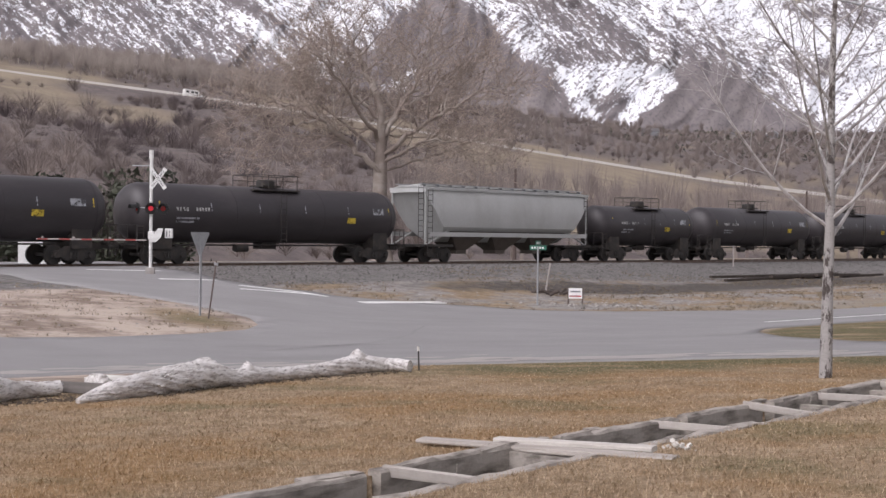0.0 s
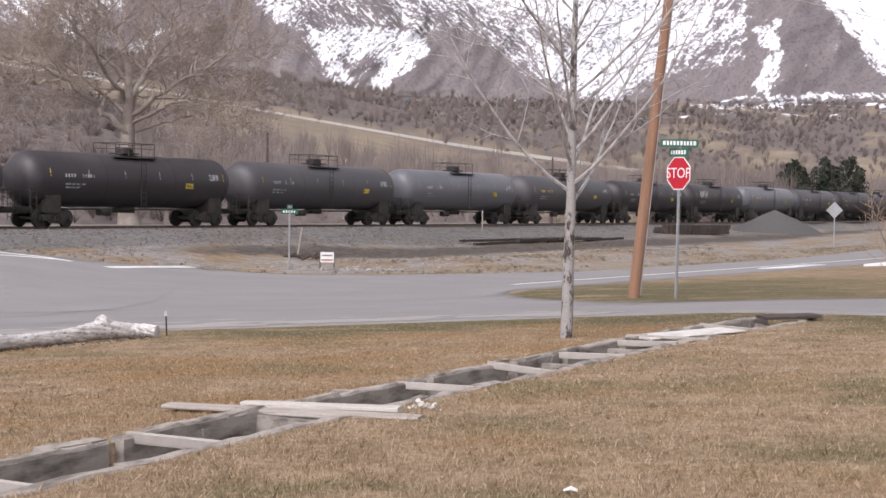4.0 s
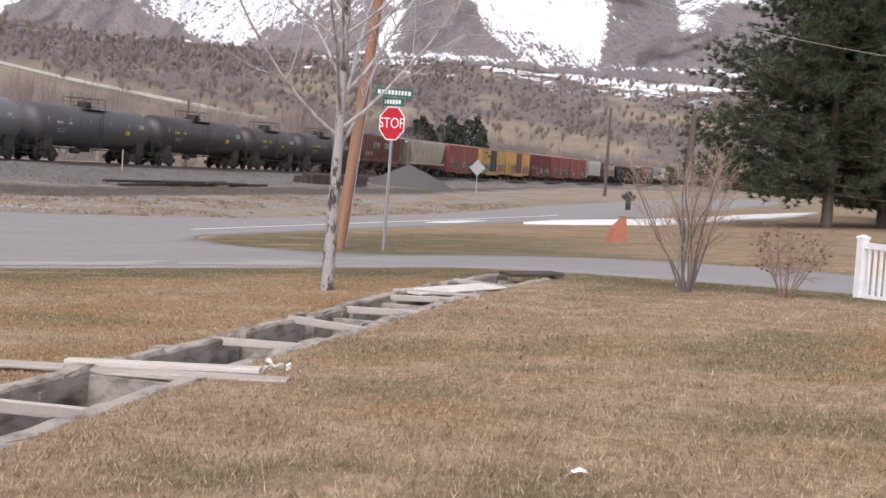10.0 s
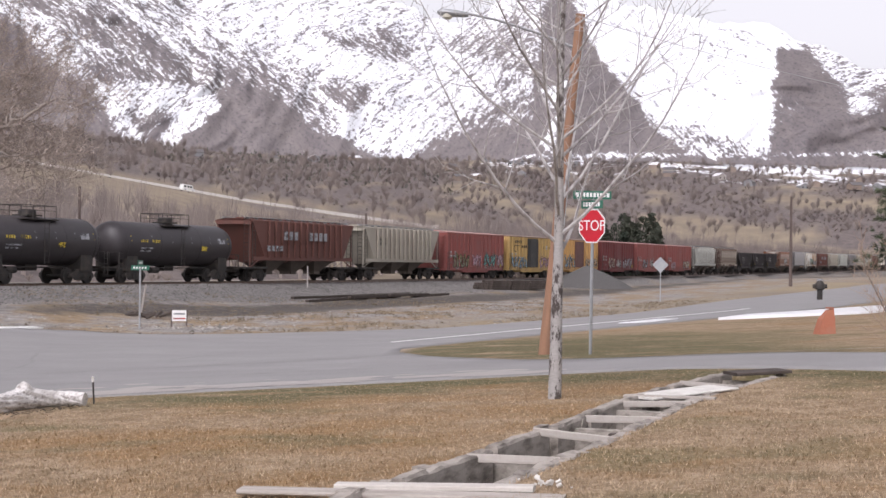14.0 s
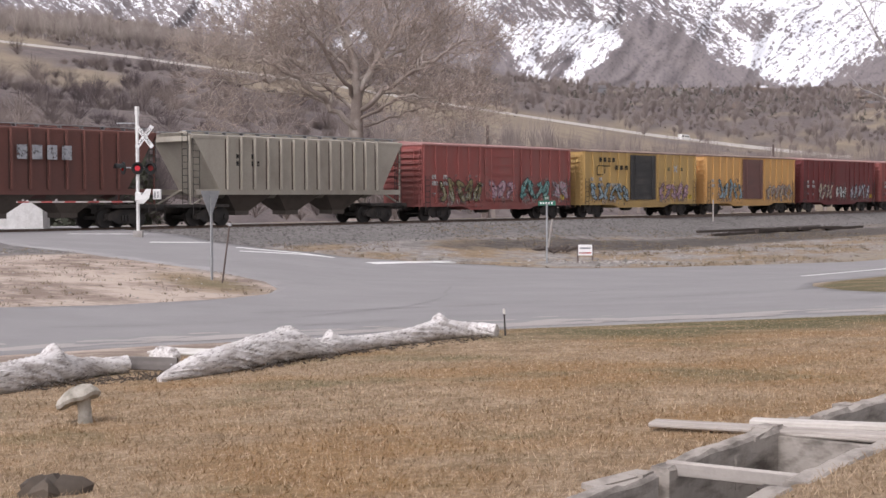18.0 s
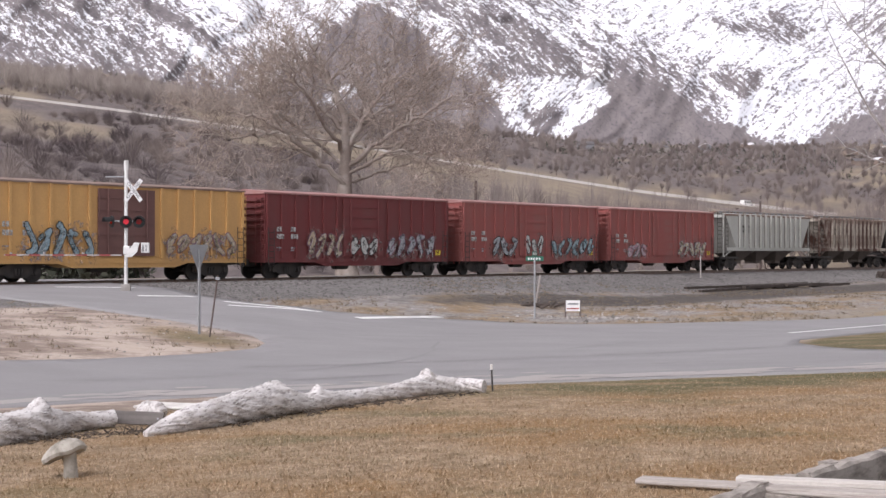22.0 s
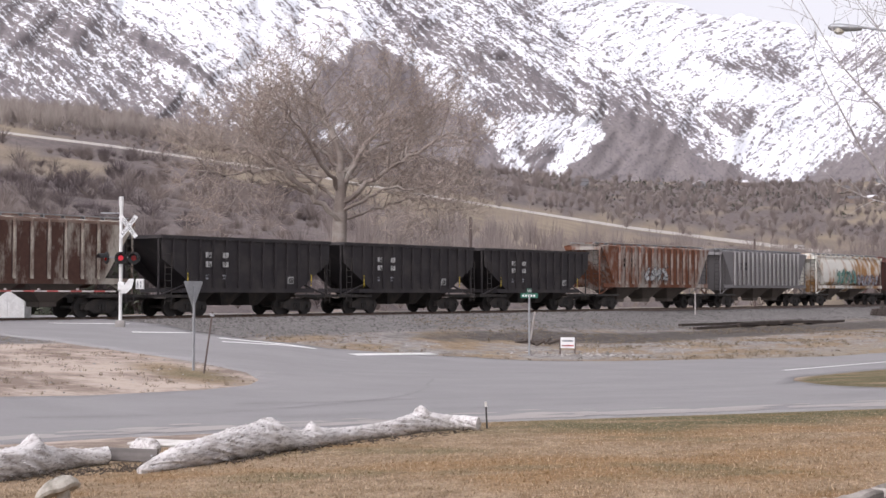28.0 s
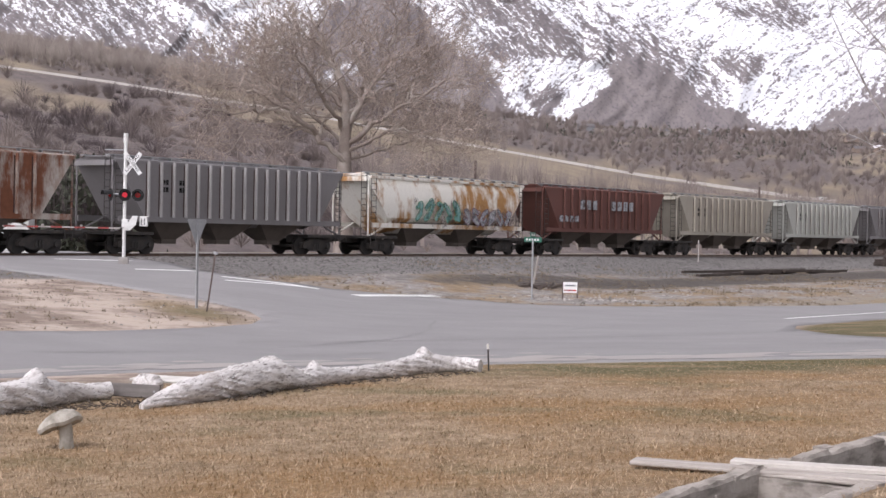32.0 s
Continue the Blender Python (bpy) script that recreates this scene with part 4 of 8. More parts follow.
def scatter_brush():
    rng = random.Random(21)
    low, tall, dark, thick = (Twigs(k) for k in (1, 2, 3, 4))
    made = 0
    while made < 8000:
        az, k = rng.uniform(-42, 24), rng.choice([rng.uniform(0.02, 0.9), rng.uniform(1.05, 1.98), rng.uniform(1.05, 1.98)])
        p = hill_xyz(az, k)
        b = brush_noise(p[0], p[1]) + (0.34 if az < -5 else 0.2) * (k > 1.1) - 0.3 * (0.35 < k < 1.0 and az > -24) + 0.16 * (az < -25 and k < 0.9)
        if b + rng.gauss(0, 0.06) < 0.07:
            continue
        made += 1
        dist = math.hypot(p[0], p[1])
        h = rng.choice([rng.uniform(0.7, 1.5), rng.uniform(0.7, 1.5), rng.uniform(1.2, 3.0)]) * (1 + dist / 1400)
        sh = thick if az < -22 and k < 0.93 else low
        h *= 1.5 if sh is thick else 1.0
        sh.tone = min(1.0, max(0.0, 0.5 + 1.1 * noise.fractal(Vector((p[0] * 0.03, p[1] * 0.03, 2.0)), 0.9, 2.1, 3) + rng.gauss(0, 0.16)))
        sh.fan((p[0], p[1], p[2] - 0.3), h, h * rng.uniform(0.6, 1.0), 110 if sh is thick else 60, 0.004 * h + dist * 7e-5)
    # pale trees above the hillside road, and scattered ones further along
    for i in range(2300):
        az = rng.uniform(-40, -27) if i < 520 else rng.choice([rng.uniform(-24, 4), rng.uniform(-6, 22)])
        k = min(1.95, 1.12 + abs(rng.gauss(0, 0.22))) if az < -26 else rng.choice([rng.uniform(0.02, 0.4), rng.uniform(1.0, 1.95), rng.uniform(1.0, 1.95)])
        p = hill_xyz(az, k)
        h = rng.uniform(4, 9)
        tall.tone = rng.uniform(0.2, 1.0) if az < -26 else rng.uniform(0.0, 0.6)
        tall.stem((p[0], p[1], p[2] - 0.5), (p[0] + rng.uniform(-0.4, 0.4), p[1], p[2] + h * 0.9), 0.2)
        tall.fan((p[0], p[1], p[2] + h * 0.12), h * 0.88, h * 0.38, 90, 0.015 + math.hypot(p[0], p[1]) * 7e-5)
    # the leafless wood at the foot of the hill, beyond the far end of the train
    for _ in range(330):
        az = rng.uniform(-3, 17)
        p = hill_xyz(az, rng.uniform(0.0, 0.12))
        h = rng.uniform(5, 11)
        tall.tone = rng.uniform(0.0, 0.35)
        tall.fan((p[0], p[1], p[2] - 0.3), h, h * 0.5, 130, 0.05)
    for i in range(480):
        az = rng.uniform(-40, -31) if i < 50 else rng.gauss(-7, 4.5) if i < 430 else rng.uniform(-4, 17)
        p = hill_xyz(az, rng.uniform(1.3, 1.98))
        h = rng.uniform(1.6, 4.4) if i < 430 else rng.uniform(1.2, 2.8)
        dark.tone = rng.uniform(0, 1)
        dark.clump(p, h, h * rng.uniform(0.3, 0.55), 34, h * 0.13)
    # a dark belt of trees beyond the crossing
    for _ in range(60):
        az, r = rng.uniform(-42, -32), rng.uniform(84, 108)
        p = (HC[0] + r * math.sin(radians(az)), HC[1] + r * math.cos(radians(az)), 0.4)
        h = rng.uniform(3.2, 6.4)
        dark.tone = rng.uniform(0.2, 1.0)
        dark.clump(p, h, h * 0.42, 170, 0.34)
        thick.tone = rng.uniform(0, 0.6)
        thick.fan((p[0], p[1] + 1.5, p[2]), h * 1.1, h * 0.5, 150, 0.016)
    # evergreens behind the train
    for _ in range(30):
        az = rng.uniform(2.2, 5.6)
        r = rng.uniform(215, 250)
        p = (HC[0] + r * math.sin(radians(az)), HC[1] + r * math.cos(radians(az)), 0.8)
        h = rng.uniform(5, 11.5)
        dark.tone = rng.uniform(0, 0.7)
        dark.clump(p, h, h * 0.3, 560, 0.45)
    tagged(part("hill_brush", low.mesh("hill_brush", M["brush"]), None), "grey-brown leafless brush on the hillside", "brush", kind="stuff")
    tagged(part("hill_thicket", thick.mesh("hill_thicket", M["thicket"]), None), "dark purple-brown thicket below the hillside road", "brush", kind="stuff")
    tagged(part("hill_trees", tall.mesh("hill_trees", M["far_twigs"]), None), "pale leafless trees along the hillside", "trees", kind="stuff")
    tagged(part("hill_junipers", dark.mesh("hill_junipers", M["juniper"]), None), "dark green junipers dotted over the slope", "junipers", kind="stuff")


scatter_brush()


def far_house(p, w, d, h, rz, wall, roof):
    ho = thing("house", "small pale house far up the hillside", "house", pose(p[0], p[1], p[2] - 0.4, 0, 0, rz), "houses on the hillside")
    part("wall", Shape().box(-w / 2, w / 2, -d / 2, d / 2, 0, h).prism([(-w / 2, h), (w / 2, h), (0, h + w * 0.28)], -d / 2, d / 2), wall, ho)
    part("roof", Shape().prism([(-w / 2 - 0.4, h - 0.1), (0, h + w * 0.31), (w / 2 + 0.4, h - 0.1), (0, h + w * 0.26)], -d / 2 - 0.4, d / 2 + 0.4), roof, ho)
    for x in (-w * 0.25, w * 0.25):
        part("window", Shape().box(x - 0.5, x + 0.5, -d / 2 - 0.03, -d / 2, h * 0.35, h * 0.8), M["steel_dark"], ho)


walls = [worn("house_wall_pale", (0.4, 0.37, 0.34), (0.3, 0.27, 0.25), 0.4, 1.0), worn("house_wall_tan", (0.28, 0.22, 0.18), (0.2, 0.16, 0.13), 0.4, 1.0), worn("house_wall_grey", (0.25, 0.25, 0.26), (0.18, 0.18, 0.18), 0.4, 1.0)]
roofs = [worn("house_roof_snowy", (0.7, 0.7, 0.72), (0.35, 0.33, 0.33), 0.5, 0.6), worn("house_roof_dark", (0.12, 0.11, 0.11), (0.2, 0.19, 0.19), 0.4, 0.6)]
rng = random.Random(99)
for _ in range(26):
    az = rng.uniform(-13.5, 15)
    far_house(hill_xyz(az, rng.uniform(1.45, 1.97)), rng.uniform(5, 7.5), rng.uniform(6, 9), rng.uniform(2.4, 3.6), rng.uniform(0, 180), rng.choice(walls), rng.choice(roofs))


# ---- the van on the hillside road ----
def hill_van():
    van = thing("camper_van", "white camper van driving along the hillside road", "van")
    part("body", Shape().prism([(-2.9, 0.45), (2.7, 0.45), (3.0, 0.7), (2.95, 1.15), (2.2, 1.35), (1.6, 2.35), (1.2, 2.55), (-2.9, 2.55)], -1.05, 1.05), M["white_paint"], van)
    part("windscreen", Shape().prism([(2.24, 1.36), (1.66, 2.3), (1.62, 2.3), (2.2, 1.36)], -0.9, 0.9), M["black"], van)
    for y in (-1, 1):
        for x in (-2.0, -0.4, 0.9):
            part("side_window", Shape().box(x - 0.5, x + 0.45, y * 1.05, y * 1.07, 1.5, 2.1), M["black"], van)
    for x in (-1.9, 1.9):
        for y in (-1, 1):
            part("wheel", Shape().tube([(x, y * 0.85, 0.36), (x, y * 1.07, 0.36)], 0.36, 14), M["tyre_dark"], van)
    return van


M["tyre_dark"] = plain("dark_rubber", (0.03, 0.03, 0.03), 0.9)
HILL_VAN = hill_van()
# seconds and azimuth along the hillside road
VAN_PATH = [(0, -31.9), (2, -28.8), (4, -25.7), (7, -21.6), (10, -17.9), (13, -14.7), (15, -12.7), (17, -10.8), (19, -9.1), (20, -8.3), (22, -7.0), (25, -5.6), (28, -4.7), (32, -4.0)]


def van_rows():
    rows = []
    for t, az in VAN_PATH:
        a, b = hill_xyz(az, 1.006), hill_xyz(az + 0.3, 1.006)
        d = Vector(b - a)
        m = d.to_track_quat("X", "Z").to_matrix().to_4x4()
        rows.append((t, Matrix.Translation((a[0], a[1], a[2] + 0.58)) @ m))
    return rows

# ---- the railway ----
def build_track():
    bed = thing("railway_track", "ballasted railway track on a low bank", "railway", kind="structure")
    for side in (-0.7175, 0.7175):
        sh = Shape()
        rings = []
        for s in list(range(-90, 200, 10)) + list(range(200, 760, 40)):
            c = on_track(s, side)
            nx = Vector((TN[0], TN[1], 0))
            rings.append([c + nx * a + Vector((0, 0, b)) for a, b in ((-0.07, -0.17), (0.07, -0.17), (0.035, -0.05), (0.035, 0), (-0.035, 0), (-0.035, -0.05))])
        part("rail", sh.loft(rings), M["rail"], bed)
    return bed


track = build_track()


def car_wheelset(gauge=1.435, r=0.46):
    sh = Shape()
    for y in (-1, 1):
        a, b = y * gauge / 2, y * (gauge / 2 + 0.13)
        sh.tube([(0, a - y * 0.03, 0), (0, a, 0), (0, a, 0), (0, b, 0)], [r + 0.03, r + 0.03, r, r], 18)
    return sh.tube([(0, -1.0, 0), (0, 1.0, 0)], 0.09, 8)


def truck_frame():
    """The cast side frame of a freight truck, with bearing boxes and springs."""
    sh = Shape()
    out = [(-1.12, 0.36), (-1.12, 0.62), (-0.8, 0.68), (-0.42, 0.86), (0.42, 0.86), (0.8, 0.68), (1.12, 0.62), (1.12, 0.36), (0.72, 0.36), (0.4, 0.2), (-0.4, 0.2), (-0.72, 0.36)]
    sh.prism(out, -0.07, 0.07)
    for x in (-0.16, 0.0, 0.16):
        sh.tube([(x, -0.12, 0.3), (x, -0.12, 0.6)], 0.06, 8)
    for x in (-0.9, 0.9):
        sh.tube([(x, -0.16, 0.46), (x, 0.1, 0.46)], 0.14, 10)
    return sh


WHEELS = car_wheelset().mesh("wheelset", M["steel_dark"], True)
FRAME = truck_frame().mesh("side_frame", M["steel_dark"], True)
BOLSTER = Shape().box(-0.2, 0.2, -1.0, 1.0, 0.45, 0.8).mesh("bolster", M["steel_dark"])
COUPLER = Shape().box(-0.45, 0.3, -0.1, 0.1, 0.78, 0.98).tube([(0.2, 0, 0.72), (0.2, 0, 1.04)], 0.15, 8).mesh("coupler", M["steel_dark"], True)


def running_gear(car, length):
    """Two trucks and the couplers."""
    for e in (-1, 1):
        x = e * (length / 2 - 2.6)
        t = part("truck", BOLSTER, None, car, at=pose(x, 0, 0))
        for y in (-1, 1):
            part("side_frame", FRAME, None, t, at=pose(0, y * 1.03, 0, 0, 0, 0 if y < 0 else 180))
        for dx in (-0.9, 0.9):
            part("wheelset", WHEELS, None, t, at=pose(dx, 0, 0.46))
        part("coupler", COUPLER, None, car, at=pose(e * (length / 2 - 0.25), 0, 0, 0, 0, 0 if e > 0 else 180))


def ladder(x, y, z0, z1, w=0.4, r=0.018):
    sh = Shape()
    for d in (-w / 2, w / 2):
        sh.tube([(x + d, y, z0), (x + d, y, z1)], r, 5)
    z = z0 + 0.15
    while z < z1:
        sh.tube([(x - w / 2, y, z), (x + w / 2, y, z)], r, 5)
        z += 0.32
    return sh


def end_ladder(x, y, z0, z1):
    sh = Shape()
    for d in (-0.2, 0.2):
        sh.tube([(x, y + d, z0), (x, y + d, z1)], 0.018, 5)
    z = z0 + 0.15
    while z < z1:
        sh.tube([(x, y - 0.2, z), (x, y + 0.2, z)], 0.018, 5)
        z += 0.32
    return sh


def marks(car, spec, y=-1.6):
    """Unreadable lettering as plain bars: x, z, width, height, material, on the lawn side."""
    for x, z, w, h, mat in spec:
        part("lettering", Shape().box(x, x + w, y - 0.006, y + 0.004, z, z + h), M[mat], car)


def tag_color(name, c, lo=0.37, hi=0.54):
    """Sprayed or stencilled paint that has faded and flaked in patches."""
    n = Nodes(name, 0.65)
    n.color(n.mix(n.mask(n.noise(2.5, 4, 0.6), 0.35, 0.65), scaled(c, 0.72), c))
    n.link(n.mask(n.noise(3.2, 6, 0.75), lo, hi), n.b.inputs["Alpha"])
    M[name] = n.mat


for k, c in (("ink_white", (0.52, 0.52, 0.5)), ("ink_yellow", (0.7, 0.52, 0.06)), ("ink_black", (0.02, 0.02, 0.02)), ("ink_teal", (0.16, 0.34, 0.32)), ("ink_pink", (0.45, 0.28, 0.32)),
             ("ink_grey", (0.35, 0.36, 0.38)), ("ink_mauve", (0.22, 0.12, 0.17)), ("ink_olive", (0.24, 0.2, 0.1)), ("ink_red", (0.5, 0.06, 0.05)), ("ink_cream", (0.46, 0.38, 0.27)), ("ink_blue", (0.28, 0.38, 0.42)), ("ink_green", (0.08, 0.25, 0.12))):
    tag_color(k, c)
tag_color("ink_haze", (0.34, 0.28, 0.26), 0.5, 0.68)


def word(car, x, z, count, h, ink, y, gap=0.25):
    """A stencilled word that stays unread: one upright bar for each letter."""
    w = h * 0.62
    sh = Shape()
    for k in range(count):
        a = x + k * w * (1 + gap)
        sh.box(a, a + w, y - 0.005, y + 0.003, z, z + h)
    tagged(part("lettering", sh, M[ink], car), kind="stuff")


def stroke(sh, pts, rad, y, step=2e-6):
    """A flat sprayed line with round joints through points in x and z."""
    for (ax, az), (bx, bz) in zip(pts, pts[1:]):
        d = math.hypot(bx - ax, bz - az) or 1
        px, pz = -(bz - az) / d * rad, (bx - ax) / d * rad
        o = len(sh.v) * step
        quad = [(ax + px, az + pz), (bx + px, bz + pz), (bx - px, bz - pz), (ax - px, az - pz)]
        sh.add([(a, y - o, b) for a, b in quad], [(0, 1, 2, 3)])
    for x, z in pts:
        o = len(sh.v) * step
        sh.add([(x + rad * math.cos(a), y - o, z + rad * math.sin(a)) for a in (2 * math.pi * k / 8 for k in range(8))], [tuple(range(8))])


def graffiti(car, x0, x1, z0, z1, fill, line, seed, y=-1.6):
    """Sprayed letters that nobody can read: a blotchy ground, fat rounded strokes with an outline, thin bright lines, drips."""
    rng = random.Random(seed)
    n = max(2, round((x1 - x0) / 0.78))
    w = (x1 - x0) / n
    cloud, fills, lines, thin = Shape(), Shape(), Shape(), Shape()
    for i in range(n * 2):
        cx, h = x0 + (i + 0.5) * w / 2, (z1 - z0) * rng.uniform(0.5, 0.95)
        stroke(cloud, [(cx + rng.uniform(-0.2, 0.2), z0 + rng.uniform(-0.1, 0.1)), (cx + rng.uniform(-0.3, 0.3), z0 + h * 0.5), (cx + rng.uniform(-0.2, 0.2), z0 + h)], w * rng.uniform(0.25, 0.42), y - 0.002)
    for i in range(n):
        cx, h, tilt = x0 + (i + 0.5) * w, (z1 - z0) * rng.uniform(0.75, 1.0), rng.uniform(-0.12, 0.2)
        turn, side = rng.uniform(0, 6.283), rng.choice((-1, 1))
        base = [(0.42 * math.cos(turn + side * k * 1.9) * rng.uniform(0.5, 1.1), 0.5 + 0.48 * math.sin(turn + side * k * 1.35) * rng.uniform(0.7, 1.0)) for k in range(6)]
        pts = [(cx + (px + tilt * (pz - 0.5)) * w, z0 + 0.04 + pz * h) for px, pz in base]
        pts = curve_points(pts, 4)
        stroke(lines, pts, w * 0.19, y - 0.006)
        stroke(fills, pts, w * 0.125, y - 0.013)
        stroke(thin, [(px - w * 0.07, pz + w * 0.07) for px, pz in pts[3:3 + len(pts) // 2]], 0.016, y - 0.022)
        for _ in range(2):
            dx, dz = cx + rng.uniform(-w, w) * 0.5, z0 + rng.uniform(0.1, 0.7) * h
            stroke(thin, [(dx, dz), (dx + 0.01, dz - rng.uniform(0.15, 0.4))], 0.012, y - 0.02)
    tagged(part("graffiti_ground", cloud, M["ink_haze"], car), "pale sprayed ground", kind="stuff")
    tagged(part("graffiti_outline", lines, M[line], car), "dark sprayed outline", kind="stuff")
    tagged(part("graffiti", fills, M[fill], car), "sprayed graffiti letters", kind="stuff")
    tagged(part("graffiti_highlight", thin, M["ink_white"], car), "thin white sprayed lines", kind="stuff")


def tank_car(length, dia, mat, seed, label, grey=False):
    rng = random.Random(seed)
    car = thing("tank_car", label, "rail car", group="freight cars of the passing train")
    L, r = length - 1.3, dia / 2
    zc = 1.05 + r
    rings = []
    for x, k in [(-L / 2, 0.02), (-L / 2 + 0.05, 0.35), (-L / 2 + 0.17, 0.62), (-L / 2 + 0.36, 0.82), (-L / 2 + 0.62, 0.95), (-L / 2 + 0.95, 1.0), (-L / 6, 1.0), (-L / 6 + 0.03, 1.0), (L / 6, 1.0), (L / 2 - 0.95, 1.0), (L / 2 - 0.62, 0.95), (L / 2 - 0.36, 0.82), (L / 2 - 0.17, 0.62), (L / 2 - 0.05, 0.35), (L / 2, 0.02)]:
        rings.append([(x, r * k * math.cos(a), zc + r * k * math.sin(a)) for a in (2 * math.pi * i / 40 for i in range(40))])
    part("tank", Shape().loft(rings), mat, car, smooth=True)
    copies("weld_seam", Shape().tube([(-0.03, 0, zc), (0.03, 0, zc)], r + 0.008, 40), mat, car, [pose(x, 0, 0) for x in (-L / 2 + 0.98, -L / 6, L / 6, L / 2 - 0.98)])
    for e in (-1, 1):
        x = e * (L / 2 - 1.6)
        part("saddle", Shape().prism([(x - 0.55, 0.75), (x + 0.55, 0.75), (x + 0.55, zc - r * 0.55), (x - 0.55, zc - r * 0.55)], -1.2, 1.2), M["steel_dark"], car)
        xe = e * (length / 2 - 0.55)
        part("end_sill", Shape().box(min(xe, x), max(xe, x), -0.35, 0.35, 0.72, 1.02), M["steel_dark"], car)
        part("end_platform", Shape().box(xe - 0.12, xe + 0.12, -1.45, 1.45, 0.92, 1.04), M["steel_dark"], car)
        rail = Shape()
        for y in (-1.4, -0.7, 0.7, 1.4):
            rail.tube([(xe, y, 1.0), (xe, y, 1.9)], 0.022, 5)
        rail.tube([(xe, -1.4, 1.9), (xe, 1.4, 1.9)], 0.022, 5)
        part("handrail", rail, M["steel_dark"], car)
        part("corner_ladder", ladder(xe - e * 0.2, -1.46, 0.4, 1.9, 0.36), M["steel_dark"], car)
    part("manway", Shape().tube([(0, 0, zc + r - 0.1), (0, 0, zc + r + 0.32), (0, 0, zc + r + 0.4)], [0.5, 0.5, 0.42], 16).box(-0.62, 0.62, -0.55, 0.55, zc + r + 0.02, zc + r + 0.1), M["steel_dark"], car, "dark manway housing", True)
    rail = Shape()
    for y in (-0.85, 0.85):
        for x in (-1.5, -0.5, 0.5, 1.5):
            rail.tube([(x, y, zc + r * 0.88), (x, y, zc + r + 0.62)], 0.022, 5)
        rail.tube([(-1.5, y, zc + r + 0.62), (1.5, y, zc + r + 0.62)], 0.022, 5)
        rail.tube([(-1.5, y, zc + r + 0.34), (1.5, y, zc + r + 0.34)], 0.018, 5)
    for x in (-1.5, 1.5):
        rail.tube([(x, -0.85, zc + r + 0.62), (x, 0.85, zc + r + 0.62)], 0.022, 5)
    part("safety_rail", rail, M["steel_dark"], car, "thin railing round the manway")
    part("walkway", Shape().box(-1.6, 1.6, -1.0, -0.6, zc + r * 0.86, zc + r * 0.86 + 0.05).box(-1.6, 1.6, 0.6, 1.0, zc + r * 0.86, zc + r * 0.86 + 0.05), M["steel_dark"], car)
    part("side_ladder", ladder(-0.0, -r - 0.05, 1.1, zc + r * 0.8, 0.38), M["steel_dark"], car)
    part("piping", Shape().tube([(-L / 2 + 2.5, -0.5, 0.95), (L / 2 - 2.5, -0.5, 0.95)], 0.05, 6).box(-0.5, 0.5, -0.35, 0.35, 0.75, 1.1).tube([(-2.6, -0.7, 0.8), (-1.8, -0.7, 0.8)], 0.2, 10), M["steel_dark"], car)
    # lettering and reflective stripes follow the tank's curve
    def patch(x, z, w, h, mat, name="lettering"):
        rows = []
        for zz in (z, z + h):
            yy = -math.sqrt(max(0.01, r * r - (zz - zc) ** 2)) - 0.012
            rows.append((yy, zz))
        sh = Shape().add([(x, *rows[0]), (x + w, *rows[0]), (x + w, *rows[1]), (x, *rows[1])], [(0, 1, 2, 3)])
        part(name, sh, M[mat], car)
    for i in range(6):
        patch(-L / 2 + 1.2 + i * (L - 2.4) / 5, zc + 0.12, 0.06, 0.42, "ink_yellow" if i in (0, 5) else "ink_grey", "reflective_stripe")
    ink = rng.choice(["ink_white", "ink_yellow", "ink_grey", "ink_white"])
    for k in range(4):
        patch(-L / 2 + 2.2 + k * 0.2, zc + 0.1, 0.12, 0.18, ink)
    for k in range(5):
        patch(-L / 2 + 3.4 + k * 0.18, zc + 0.1, 0.11, 0.18, ink)
    patch(-L / 2 + 2.2, zc - 0.3, 1.4, 0.09, "ink_grey")
    patch(-L / 2 + 2.2, zc - 0.48, 1.1, 0.09, "ink_grey")
    patch(L / 2 - 2.4, zc + 0.15, 0.8, 0.35, "ink_grey")
    patch(L / 2 - 4.4, zc - 0.35, 0.62, 0.3, "ink_yellow")
    running_gear(car, length)
    return car


